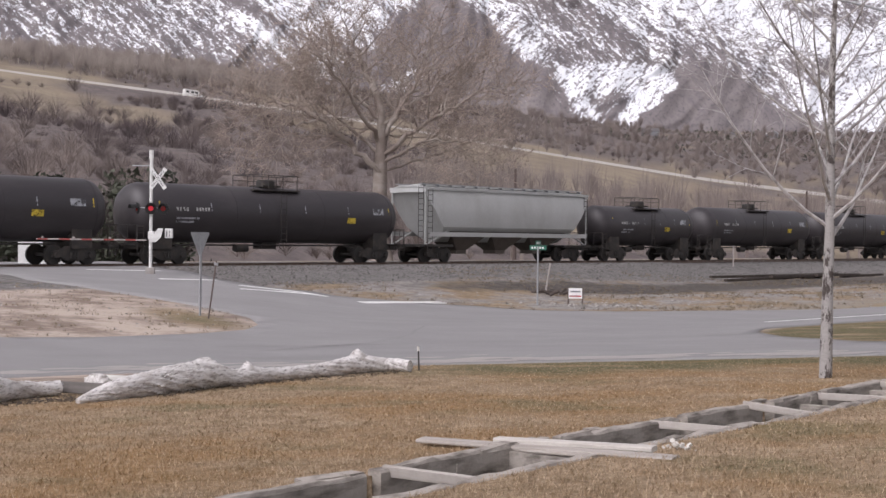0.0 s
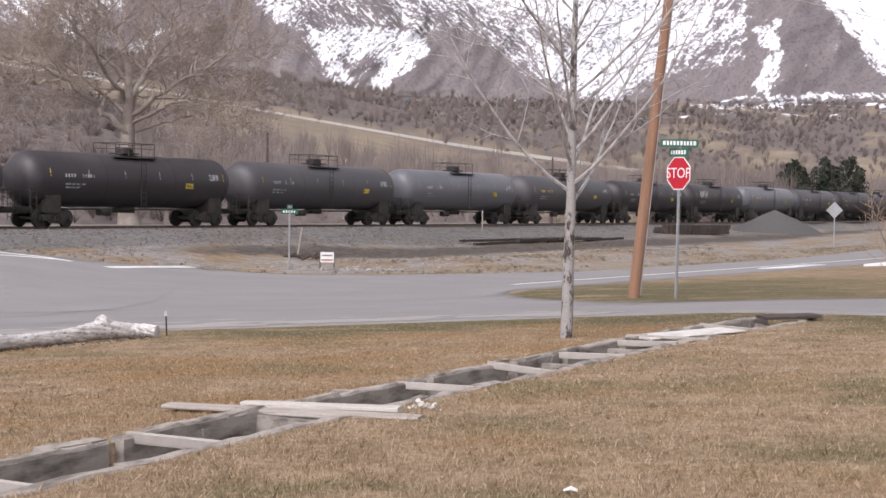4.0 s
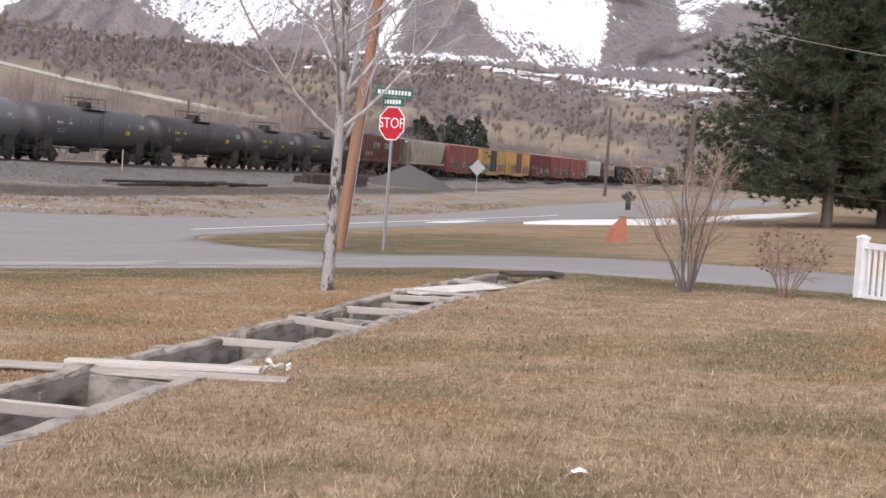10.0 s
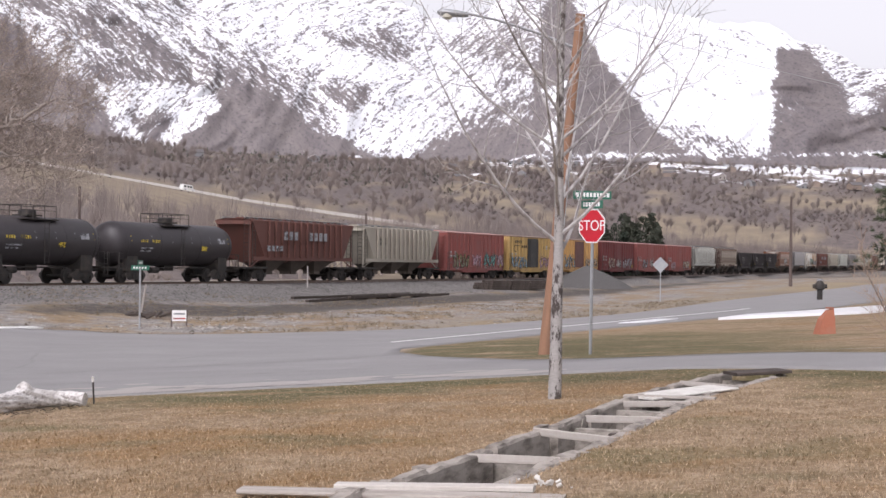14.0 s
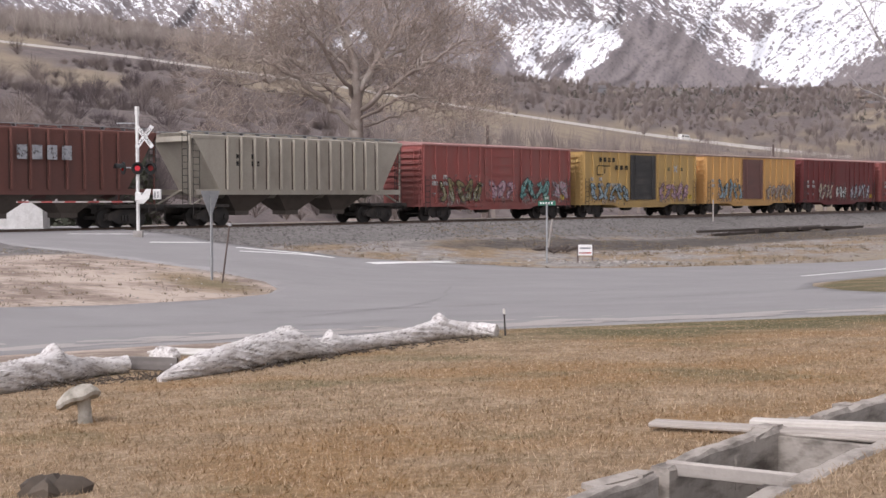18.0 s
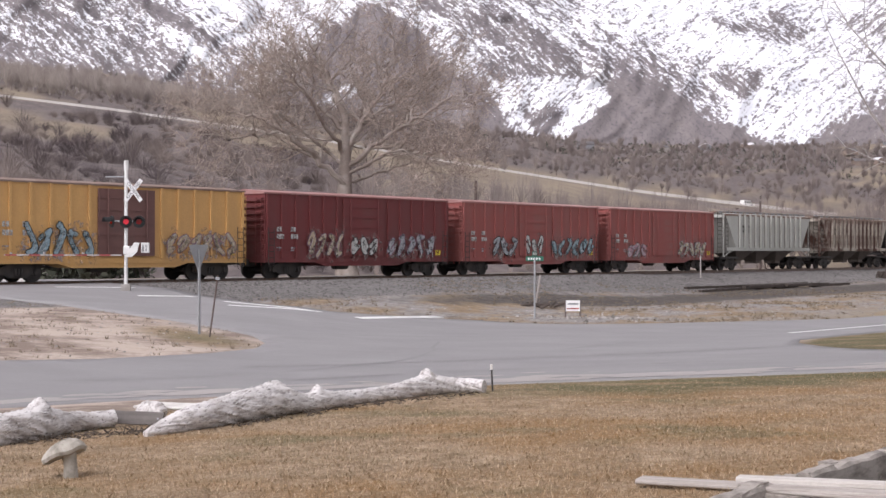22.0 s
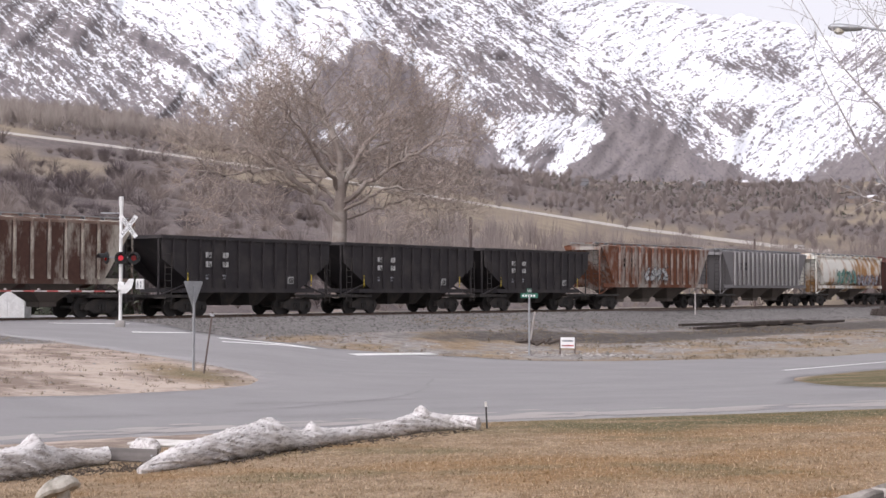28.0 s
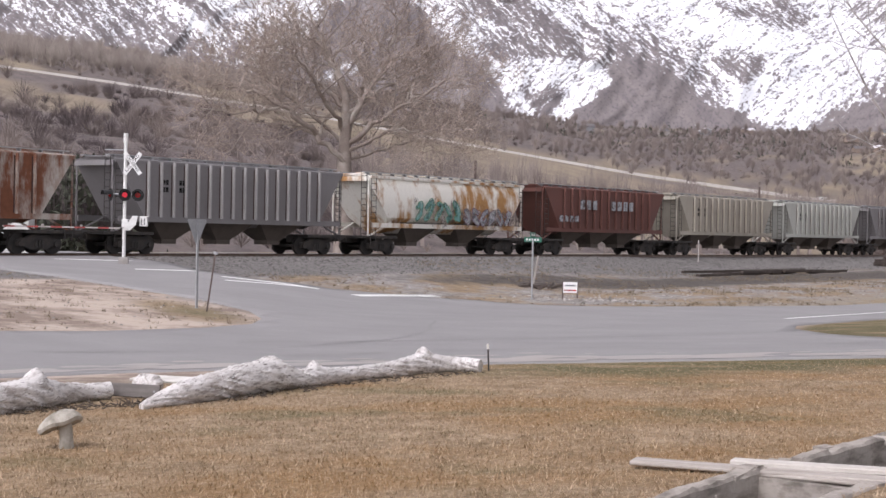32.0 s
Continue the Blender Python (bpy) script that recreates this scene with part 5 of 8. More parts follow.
def box_car(length, mat, door, seed, label, tags, roof="roof_red"):
    car = thing("box_car", label, "rail car", group="freight cars of the passing train")
    L, w, z0, z1 = length - 1.5, 1.48, 1.05, 4.35
    part("body", Shape().box(-L / 2, L / 2, -w, w, z0, z1), mat, car)
    part("roof", Shape().prism([(-w - 0.06, z1), (w + 0.06, z1), (w + 0.06, z1 + 0.08), (0, z1 + 0.26), (-w - 0.06, z1 + 0.08)], -L / 2 - 0.05, L / 2 + 0.05, pose(0, 0, 0, 0, 0, 90)), M[roof], car)
    spots = [-L / 2 + 0.15 + i * (L - 0.3) / 14 for i in range(15)]
    copies("side_post", Shape().box(-0.07, 0.07, -0.045, 0.045, z0, z1), mat, car, [pose(x, y, 0) for x in spots if abs(x) > 1.75 for y in (-w - 0.047, w + 0.047)])
    # dark strips beside the posts paint their shadow lines along with rusty joints
    copies("panel_seam_shade", Shape().box(-0.025, 0.025, -0.006, 0.006, z0, z1), M["seam_rust_shade"], car, [pose(x + 0.1, -w - 0.007, 0) for x in spots[:-1] if abs(x) > 1.75])
    for e in (-1, 1):
        copies("end_corrugation", Shape().box(-0.06, 0.08, -w + 0.05, w - 0.05, 0, 0.17, None, 0.03), mat, car, [pose(e * (L / 2 + 0.05), 0, z0 + 0.2 + k * 0.34) for k in range(9)])
        part("end_ladder", end_ladder(e * (L / 2 + 0.18), -1.2, 0.7, 4.2), mat, car)
        part("corner_ladder", ladder(e * (L / 2 - 0.35), -w - 0.12, 0.6, 2.6), M["steel_dark"], car)
        part("end_sill", Shape().box(min(e * L / 2, e * (length / 2 - 0.5)), max(e * L / 2, e * (length / 2 - 0.5)), -0.3, 0.3, 0.7, 1.0), M["steel_dark"], car)
    for y in (-1, 1):
        d = Shape().box(-1.6, 1.6, y * (w + 0.03), y * (w + 0.1), z0 + 0.12, z1 - 0.12)
        dr = part("sliding_door", d, door, car, "ribbed sliding door")
        copies("door_rib", Shape().box(-1.55, 1.55, -0.015, 0.015, 0, 0.12), door, dr, [pose(0, y * (w + 0.115), z0 + 0.5 + k * 0.56) for k in range(5)])
        copies("door_bar", Shape().tube([(0, y * (w + 0.16), z0 + 0.1), (0, y * (w + 0.16), z1 - 0.1)], 0.03, 6), door, dr, [pose(x, 0, 0) for x in (-1.1, 1.1)])
    part("side_sill", Shape().box(-L / 2, L / 2, -w - 0.02, w + 0.02, z0 - 0.22, z0).prism([(-L / 2 + 3.6, z0 - 0.22), (L / 2 - 3.6, z0 - 0.22), (L / 2 - 4.4, z0 - 0.42), (-L / 2 + 4.4, z0 - 0.42)], -w + 0.02, w - 0.02), mat, car)
    part("underframe", Shape().box(-L / 2, L / 2, -0.25, 0.25, 0.62, 0.86).tube([(-1.6, -0.8, 0.62), (-0.6, -0.8, 0.62)], 0.2, 10), M["steel_dark"], car)
    for spec in tags:
        graffiti(car, *spec, y=-w - 0.13)
    for x in (-L / 2 + 0.75, -L / 2 + 1.75):
        word(car, x, 2.42, 2, 0.24, "ink_white", -w - 0.1)
        word(car, x, 2.05, 3, 0.24, "ink_white", -w - 0.1, 0.2)
        word(car, x, 1.55, 6, 0.07, "ink_grey", -w - 0.1)
        word(car, x, 1.42, 4, 0.07, "ink_grey", -w - 0.1)
    word(car, L / 2 - 1.6, 1.95, 2, 0.22, "ink_white", -w - 0.1)
    part("placard", Shape().box(L / 2 - 1.2, L / 2 - 0.75, -w - 0.1, -w - 0.09, 1.2, 1.5), M["ink_yellow"], car)
    running_gear(car, length)
    return car


def covered_hopper(length, mat, seed, label, curved=False, tags=(), roofmat=None, ribs=17, bays=3, postmat=None):
    car = thing("covered_hopper_car", label, "rail car", group="freight cars of the passing train")
    L, w, z0, z1 = length - 1.6, 1.55, 1.75, 4.35
    ztop = 4.5
    if curved:
        prof = [(0.35, 1.2), (0.9, 1.5), (1.5, 2.1), (1.58, 2.9), (1.5, 3.7), (1.25, 4.2), (0.75, 4.45)]
        half = L / 2 - 0.4
    else:
        prof = [(0.5, 1.35), (w, z0), (w, z1), (w - 0.15, z1 + 0.08), (0.75, ztop)]
        half = L / 2 - 0.3
    ring0 = [(-y, z) for y, z in prof] + [(y, z) for y, z in reversed(prof)]
    e = 1.9
    # sloped ends: the lower body is shorter than the roof
    vs = []
    for sx in (-1, 1):
        vs.append([(sx * (half - e * smooth_slope(z, z1)), y, z) for y, z in ring0])
    part("body", Shape().loft([vs[0], vs[1]]), mat, car, smooth=True)
    for sx in (-1, 1):
        end = Shape()
        xo = sx * half
        for y in (-1.35, 1.35):
            end.tube([(xo, y, 1.0), (xo, y, z1)], 0.05, 6)
            end.tube([(xo, y, 1.0), (xo - sx * e, y, z0 + 0.1)], 0.05, 6)
        end.box(min(xo, xo + sx * 0.08), max(xo, xo + sx * 0.08), -1.45, 1.45, z1 - 0.25, z1)
        part("end_frame", end, mat, car)
        part("end_ladder", end_ladder(xo + sx * 0.1, -1.1, 0.7, ztop), M["steel_dark"], car)
        part("corner_ladder", ladder(sx * (half - 0.25), -1.52, 0.6, z1), M["steel_dark"], car)
        part("end_platform", Shape().box(min(xo - sx * 2.4, xo + sx * 0.5), max(xo - sx * 2.4, xo + sx * 0.5), -1.4, 1.4, 0.92, 1.06), M["steel_dark"], car)
        part("draft_sill", Shape().box(min(xo - sx * 2.4, xo + sx * 0.6), max(xo - sx * 2.4, xo + sx * 0.6), -0.25, 0.25, 0.66, 0.92), M["steel_dark"], car)
    if ribs and not curved:
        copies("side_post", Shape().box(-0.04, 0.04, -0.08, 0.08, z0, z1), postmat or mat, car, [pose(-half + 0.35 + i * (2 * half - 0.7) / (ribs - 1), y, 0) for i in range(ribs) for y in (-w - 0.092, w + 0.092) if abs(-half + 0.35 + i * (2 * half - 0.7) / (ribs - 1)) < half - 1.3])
    if ribs and not curved:
        # a strip on either side of each post stands in for its shade
        copies("panel_seam_shade", Shape().box(-0.03, 0.03, -0.006, 0.006, z0, z1 - 0.1), M["seam_rust_shade"], car, [pose(-half + 0.35 + o + i * (2 * half - 0.7) / (ribs - 1), -w - 0.007, 0) for o in (-0.075, 0.075) for i in range(ribs) if abs(-half + 0.35 + i * (2 * half - 0.7) / (ribs - 1)) < half - 1.3])
    if not curved and mat is not M["hop_brown"]:
        for k, z in enumerate((3.3, 2.95)):
            word(car, -half + 2.75, z, 2, 0.24, "ink_black", -w - 0.012)
            word(car, -half + 3.75, z, 2 + k, 0.24, "ink_black", -w - 0.012)
    part("side_sill", Shape().box(-half + 0.2, half - 0.2, -w - 0.03, -w + 0.08, z0 - 0.22, z0 + 0.04).box(-half + 0.2, half - 0.2, w - 0.08, w + 0.03, z0 - 0.22, z0 + 0.04), mat, car)
    part("roof_rail", Shape().box(-half, half, -w - 0.02, -w + 0.1, z1 - 0.1, z1 + 0.04).box(-half, half, w - 0.1, w + 0.02, z1 - 0.1, z1 + 0.04), roofmat or mat, car)
    for i in range(bays):
        x = (i - (bays - 1) / 2) * (2 * half - 4.6) / bays
        part("discharge_chute", Shape().loft([[(x - 1.9, -1.35, z0 + 0.1), (x + 1.9, -1.35, z0 + 0.1), (x + 1.9, 1.35, z0 + 0.1), (x - 1.9, 1.35, z0 + 0.1)], [(x - 0.45, -0.5, 0.72), (x + 0.45, -0.5, 0.72), (x + 0.45, 0.5, 0.72), (x - 0.45, 0.5, 0.72)], [(x - 0.45, -0.5, 0.5), (x + 0.45, -0.5, 0.5), (x + 0.45, 0.5, 0.5), (x - 0.45, 0.5, 0.5)]]), M["chute"], car)
    part("roof", Shape().prism([(-1.3, ztop - 0.12), (1.3, ztop - 0.12), (0.75, ztop + 0.03), (-0.75, ztop + 0.03)], -half, half, pose(0, 0, 0, 0, 0, 90)), roofmat or mat, car)
    copies("roof_hatch", Shape().box(-0.5, 0.5, -0.3, 0.3, ztop + 0.02, ztop + 0.12), roofmat or mat, car, [pose(-half + 1.2 + i * (2 * half - 2.4) / 9, 0, 0) for i in range(10)])
    walkway = Shape().box(-half, half, -0.16, 0.16, ztop + 0.14, ztop + 0.18)
    for i in range(14):
        x = -half + 0.3 + i * (2 * half - 0.6) / 13
        walkway.box(x - 0.03, x + 0.03, -0.14, 0.14, ztop, ztop + 0.14)
    copies("running_board", walkway, M["galv"], car, [pose(0, -0.95, -0.06), pose(0, 0.95, -0.06)], "galvanised roof walkway")
    for spec in tags:
        graffiti(car, *spec, y=-w - 0.19)
    running_gear(car, length)
    return car


def smooth_slope(z, z1):
    return max(0.0, min(1.0, (z1 - 0.5 - z) / (z1 - 0.5 - 1.5)))


def open_hopper(length, mat, label):
    car = thing("open_hopper_car", label, "rail car", group="freight cars of the passing train")
    L, w, z0, z1 = length - 1.1, 1.52, 1.35, 3.75
    body = Shape()
    half = L / 2
    for y in (-w, w - 0.06):
        body.prism([(-half + 2.2, z0), (half - 2.2, z0), (half - 0.05, z1 - 1.0), (half, z1), (-half, z1), (-half + 0.05, z1 - 1.0)], y, y + 0.06)
    for e in (-1, 1):
        body.add([(e * half, -w, z1), (e * half, w, z1), (e * (half - 2.6), w, z0), (e * (half - 2.6), -w, z0)], [(0, 1, 2, 3)])
        body.add([(e * (half - 0.06), -w, z1), (e * (half - 0.06), w, z1), (e * (half - 2.66), w, z0), (e * (half - 2.66), -w, z0)], [(3, 2, 1, 0)])
    body.box(-half + 2.2, half - 2.2, -w, w, z0 - 0.06, z0)
    part("body", body, mat, car)
    top = Shape()
    for y in (-w - 0.08, w - 0.08):
        top.box(-half - 0.03, half + 0.03, y, y + 0.16, z1 - 0.02, z1 + 0.14)
    for e in (-1, 1):
        top.box(e * half - 0.06, e * half + 0.06, -w, w, z1 - 0.02, z1 + 0.14)
    part("top_chord", top, mat, car)
    for i in range(13):
        x = -half + 0.7 + i * (2 * half - 1.4) / 12
        copies("side_post", Shape().box(-0.05, 0.05, -0.05, 0.05, max(z0, z0 + (abs(x) - (half - 2.2)) * 0.65), z1), mat, car, [pose(x, y, 0) for y in (-w - 0.052, w + 0.052)])
    part("side_sill", Shape().box(-half + 1.2, half - 1.2, -w - 0.06, w + 0.06, z0 - 0.2, z0 + 0.02), mat, car)
    for i in (-1.5, -0.5, 0.5, 1.5):
        x = i * 1.9
        part("discharge_chute", Shape().loft([[(x - 0.9, -1.3, z0), (x + 0.9, -1.3, z0), (x + 0.9, 1.3, z0), (x - 0.9, 1.3, z0)], [(x - 0.25, -0.7, 0.5), (x + 0.25, -0.7, 0.5), (x + 0.25, 0.7, 0.5), (x - 0.25, 0.7, 0.5)]]), M["steel_dark"], car)
    for e in (-1, 1):
        part("end_platform", Shape().box(min(e * (half - 2.4), e * (half + 0.3)), max(e * (half - 2.4), e * (half + 0.3)), -1.4, 1.4, 0.9, 1.05), M["steel_dark"], car)
        for y in (-1.3, 1.3):
            part("end_post", Shape().tube([(e * half, y, 1.0), (e * half, y, z1)], 0.06, 6), mat, car)
        part("end_brace", Shape().tube([(e * half, -1.3, 1.0), (e * (half - 2.0), -1.3, z0 + 0.3)], 0.05, 6), mat, car)
        part("corner_ladder", ladder(e * (half - 0.3), -w - 0.14, 0.6, 3.0), M["steel_dark"], car)
    for x in (-half + 2.65, -half + 3.75):
        word(car, x, 2.85, 2, 0.27, "ink_white", -w - 0.1)
        word(car, x, 2.4, 2, 0.27, "ink_white", -w - 0.1)
        word(car, x, 1.95, 4, 0.08, "ink_grey", -w - 0.1)
        word(car, x, 1.8, 3, 0.08, "ink_grey", -w - 0.1)
    marks(car, [(half - 3.2, 1.6, 0.42, 0.38, "ink_white"), (half - 3.14, 1.66, 0.3, 0.26, "ink_black"), (-half + 1.5, 1.5, 0.07, 0.6, "ink_yellow"), (half - 1.5, 1.5, 0.07, 0.6, "ink_yellow")], -w - 0.1)
    running_gear(car, length)
    return car


def rusty(name, c, rust, cover, scale=0.6, streak=(1, 1, 0.35)):
    n = Nodes(name, 0.75, 0, 0.3)
    f = n.noise(scale, 7, 0.68, streak)
    base = n.mix(n.noise(9, 4), scaled(c, 0.85), scaled(c, 1.1))
    r = n.mix(n.noise(5, 5), rust, scaled(rust, 0.5))
    return n.color(n.mix(n.mask(f, 0.62 - cover * 0.3, 0.7 - cover * 0.25), base, r)).bump(n.noise(14), 0.2, 0.02).mat


M["roof_red"] = worn("faded_pink_red_roof_paint", (0.36, 0.2, 0.185), (0.3, 0.12, 0.1), 0.6, 0.7, 0.7)
M["roof_rust"] = worn("rusty_brown_roof_steel", (0.2, 0.13, 0.1), (0.38, 0.32, 0.27), 0.5, 0.9, 0.75)
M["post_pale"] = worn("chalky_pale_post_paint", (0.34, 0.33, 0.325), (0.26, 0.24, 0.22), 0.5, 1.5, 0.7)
# dark colour for post shadow painted on the car sides, with joint rust
M["seam_rust_shade"] = worn("dark_rust_post_shade", (0.06, 0.035, 0.03), (0.1, 0.06, 0.05), 0.5, 3.0, 0.9)
M["chute"] = worn("grimy_grey_brown_steel", (0.12, 0.1, 0.085), (0.05, 0.045, 0.04), 0.6, 1.2, 0.8)
M["tank_black"] = worn("dusty_black_tank_paint", (0.034, 0.029, 0.032), (0.085, 0.075, 0.075), 0.55, 0.5, 0.48, 0, (0.4, 1, 1), 8, 0.05, 0.5)
M["tank_blue"] = worn("dusty_blue_grey_tank_paint", (0.135, 0.138, 0.152), (0.07, 0.067, 0.07), 0.5, 0.5, 0.42, 0, (0.4, 1, 1), 8, 0.05, 0.5)
M["tank_grey"] = worn("dull_grey_tank_paint", (0.07, 0.066, 0.072), (0.12, 0.11, 0.108), 0.5, 0.5, 0.5, 0, (0.4, 1, 1), 8, 0.05, 0.5)
M["hop_grey"] = worn("pale_grey_hopper_paint", (0.43, 0.435, 0.425), (0.27, 0.26, 0.24), 0.5, 0.7, 0.6, 0, (0.7, 1, 0.4))
M["hop_green"] = worn("pale_green_grey_hopper_paint", (0.42, 0.425, 0.39), (0.25, 0.235, 0.2), 0.5, 0.7, 0.6, 0, (0.7, 1, 0.4))
M["hop_tan"] = worn("dirty_tan_hopper_paint", (0.37, 0.34, 0.285), (0.2, 0.17, 0.14), 0.65, 0.7, 0.65, 0, (0.7, 1, 0.4))
M["hop_brown"] = worn("red_brown_hopper_paint", (0.14, 0.058, 0.046), (0.08, 0.05, 0.045), 0.5, 0.7, 0.65, 0, (0.7, 1, 0.4))
M["hop_steel"] = worn("mid_grey_hopper_paint", (0.2, 0.19, 0.192), (0.14, 0.13, 0.122), 0.5, 0.7, 0.6, 0, (0.7, 1, 0.4))
M["hop_rust_tan"] = rusty("rusted_tan_hopper_paint", (0.42, 0.38, 0.32), (0.12, 0.06, 0.045), 0.6)
M["hop_rust_orange"] = rusty("heavily_rusted_grey_hopper_paint", (0.4, 0.36, 0.32), (0.22, 0.085, 0.045), 0.66)
M["hop_white_rust"] = rusty("rust_stained_white_hopper_paint", (0.72, 0.7, 0.64), (0.45, 0.24, 0.09), 0.42, 0.5)
M["box_red"] = worn("faded_red_boxcar_paint", (0.27, 0.078, 0.068), (0.2, 0.12, 0.11), 0.6, 0.6, 0.65, 0, (0.8, 1, 0.4))
M["box_darkred"] = worn("dark_red_boxcar_paint", (0.155, 0.034, 0.034), (0.11, 0.06, 0.055), 0.55, 0.6, 0.65, 0, (0.8, 1, 0.4))
M["box_yellow"] = worn("dirty_yellow_boxcar_paint", (0.5, 0.335, 0.125), (0.3, 0.21, 0.11), 0.6, 0.6, 0.65, 0, (0.8, 1, 0.4))
M["box_orange"] = worn("faded_orange_yellow_boxcar_paint", (0.58, 0.34, 0.125), (0.38, 0.23, 0.11), 0.5, 0.6, 0.65, 0, (0.8, 1, 0.4))
M["door_brown"] = worn("brown_door_paint", (0.16, 0.08, 0.07), (0.09, 0.06, 0.055), 0.5, 0.8, 0.65)
M["door_black"] = worn("black_door_paint", (0.04, 0.04, 0.04), (0.1, 0.09, 0.08), 0.5, 0.8, 0.6)
M["hop_black"] = worn("black_coal_hopper_paint", (0.028, 0.024, 0.026), (0.07, 0.06, 0.055), 0.6, 0.8, 0.6)
SPEED = 14.7
TRAIN = []  # car and the place of its middle along the track at the start


def put_car(car, a, b):
    TRAIN.append((car, (a + b) / 2))


TB = "black steel tank car with dusty sides and thin top railing"
put_car(tank_car(18.4, 3.0, M["tank_black"], 1, TB), -27.0, -8.6)
put_car(tank_car(19.4, 2.95, M["tank_black"], 2, "long black steel tank car with small yellow lettering"), -8.6, 10.9)
put_car(covered_hopper(18.0, M["hop_grey"], 3, "pale grey curved-side covered hopper car with roof walkway", True, roofmat=M["hop_grey"]), 10.9, 29.0)
for i, (a, b, d, m) in enumerate([(29.0, 42.2, 2.75, "tank_black"), (42.2, 59.8, 2.95, "tank_black"), (59.8, 76.8, 2.95, "tank_black"), (76.8, 94.4, 2.95, "tank_grey"), (94.4, 111.8, 3.0, "tank_blue"), (111.8, 129.6, 3.0, "tank_grey"), (129.6, 147.0, 2.95, "tank_black"), (147.0, 163.6, 2.95, "tank_black"),
                                  (163.6, 181.6, 3.0, "tank_blue"), (181.6, 198.8, 2.95, "tank_grey"), (198.8, 216.0, 2.95, "tank_black"), (216.0, 228.3, 2.8, "tank_black"), (228.3, 243.0, 2.8, "tank_black")]):
    lab = {"tank_black": TB, "tank_grey": "dull grey-black steel tank car with white lettering", "tank_blue": "dusty blue-grey steel tank car with top railing"}[m]
    car = tank_car(b - a, d, M[m], 10 + i, lab)
    if a == 147.0:
        word(car, -5.6, 1.05 + d / 2 + 0.3, 6, 0.5, "ink_white", -d / 2 + 0.04, 0.22)
    put_car(car, a, b)
def white_squares(car, L):
    """Faded square letters in two groups and a small block below."""
    spec = [(-3.6 + k * 0.75, 3.05, 0.5, 0.62, "ink_grey") for k in range(3)] + [(0.2 + k * 0.75, 3.05, 0.5, 0.62, "ink_grey") for k in range(4)]
    spec += [(-6.0 + k * 0.6, 2.2, 0.42, 0.4, "ink_grey") for k in range(4)]
    marks(car, spec, -1.74)
    return car


put_car(white_squares(covered_hopper(17.7, M["hop_brown"], 40, "red-brown ribbed covered hopper car with white squares"), 17.7), 243.0, 260.7)
put_car(covered_hopper(17.2, M["hop_tan"], 41, "dirty tan ribbed covered hopper car"), 260.7, 277.8)
BL = 16.1
put_car(box_car(BL, M["box_red"], M["box_red"], 50, "faded red box car with olive and teal graffiti", [(-6.0, -2.0, 1.1, 2.6, "ink_olive", "ink_black", 1), (-1.4, 1.2, 1.3, 2.3, "ink_pink", "ink_mauve", 2), (1.8, 4.9, 1.2, 2.6, "ink_teal", "ink_black", 3), (5.2, 6.8, 1.3, 2.4, "ink_pink", "ink_grey", 4)]), 277.8, 293.9)
YELLOW = box_car(BL, M["box_yellow"], M["door_black"], 51, "dirty yellow box car with black door and graffiti", [(-6.6, -2.0, 1.1, 2.3, "ink_blue", "ink_black", 5), (2.0, 6.0, 1.2, 2.4, "ink_pink", "ink_mauve", 6)], "roof_rust")
marks(YELLOW, [(-5.5 + k * 0.52, 3.7, 0.3, 0.3, "ink_black") for k in range(4)] + [(-3.6 + k * 0.6, 3.2, 0.36, 0.3, "ink_black") for k in range(3)] + [(-5.7, 3.4, 1.5, 0.07, "ink_black"), (-5.8, 2.8, 0.08, 0.6, "ink_black"), (-4.9, 2.9, 0.08, 0.5, "ink_black"), (-5.7, 2.8, 0.6, 0.07, "ink_black"), (3.2, 3.2, 0.3, 0.25, "ink_olive"), (5.0, 3.2, 0.3, 0.25, "ink_olive")] + [(-4.3 + k * 0.3, 2.05, 0.24, 0.22, "ink_white") for k in range(5)], -1.58)
cross = Shape().box(-0.3, 0.3, -0.004, 0.004, -0.08, 0.08, pose(4.25, -1.59, 3.35, 0, 45)).box(-0.3, 0.3, -0.004, 0.004, -0.08, 0.08, pose(4.25, -1.594, 3.35, 0, -45))
part("painted_cross", cross, M["ink_white"], YELLOW, "white painted cross")
put_car(YELLOW, 293.9, 310.0)
put_car(box_car(BL, M["box_orange"], M["door_brown"], 52, "orange-yellow box car with brown door and graffiti", [(-5.6, -1.8, 1.1, 2.7, "ink_blue", "ink_black", 7), (2.2, 6.6, 1.2, 2.4, "ink_cream", "ink_mauve", 8)], "roof_rust"), 310.0, 326.0)
put_car(box_car(BL, M["box_darkred"], M["box_darkred"], 53, "dark red box car with cream graffiti", [(-4.4, -1.6, 1.1, 2.7, "ink_cream", "ink_mauve", 9), (-1.2, 1.2, 1.2, 2.3, "ink_white", "ink_black", 10), (1.8, 6.0, 1.2, 2.4, "ink_grey", "ink_mauve", 11)]), 326.0, 342.0)
put_car(box_car(BL, M["box_red"], M["box_red"], 54, "faded red box car with grey and white graffiti", [(-4.6, -2.0, 1.1, 2.4, "ink_grey", "ink_black", 12), (-1.2, 0.9, 1.2, 2.5, "ink_white", "ink_black", 13), (1.6, 6.6, 1.2, 2.4, "ink_blue", "ink_black", 14)]), 342.0, 358.0)
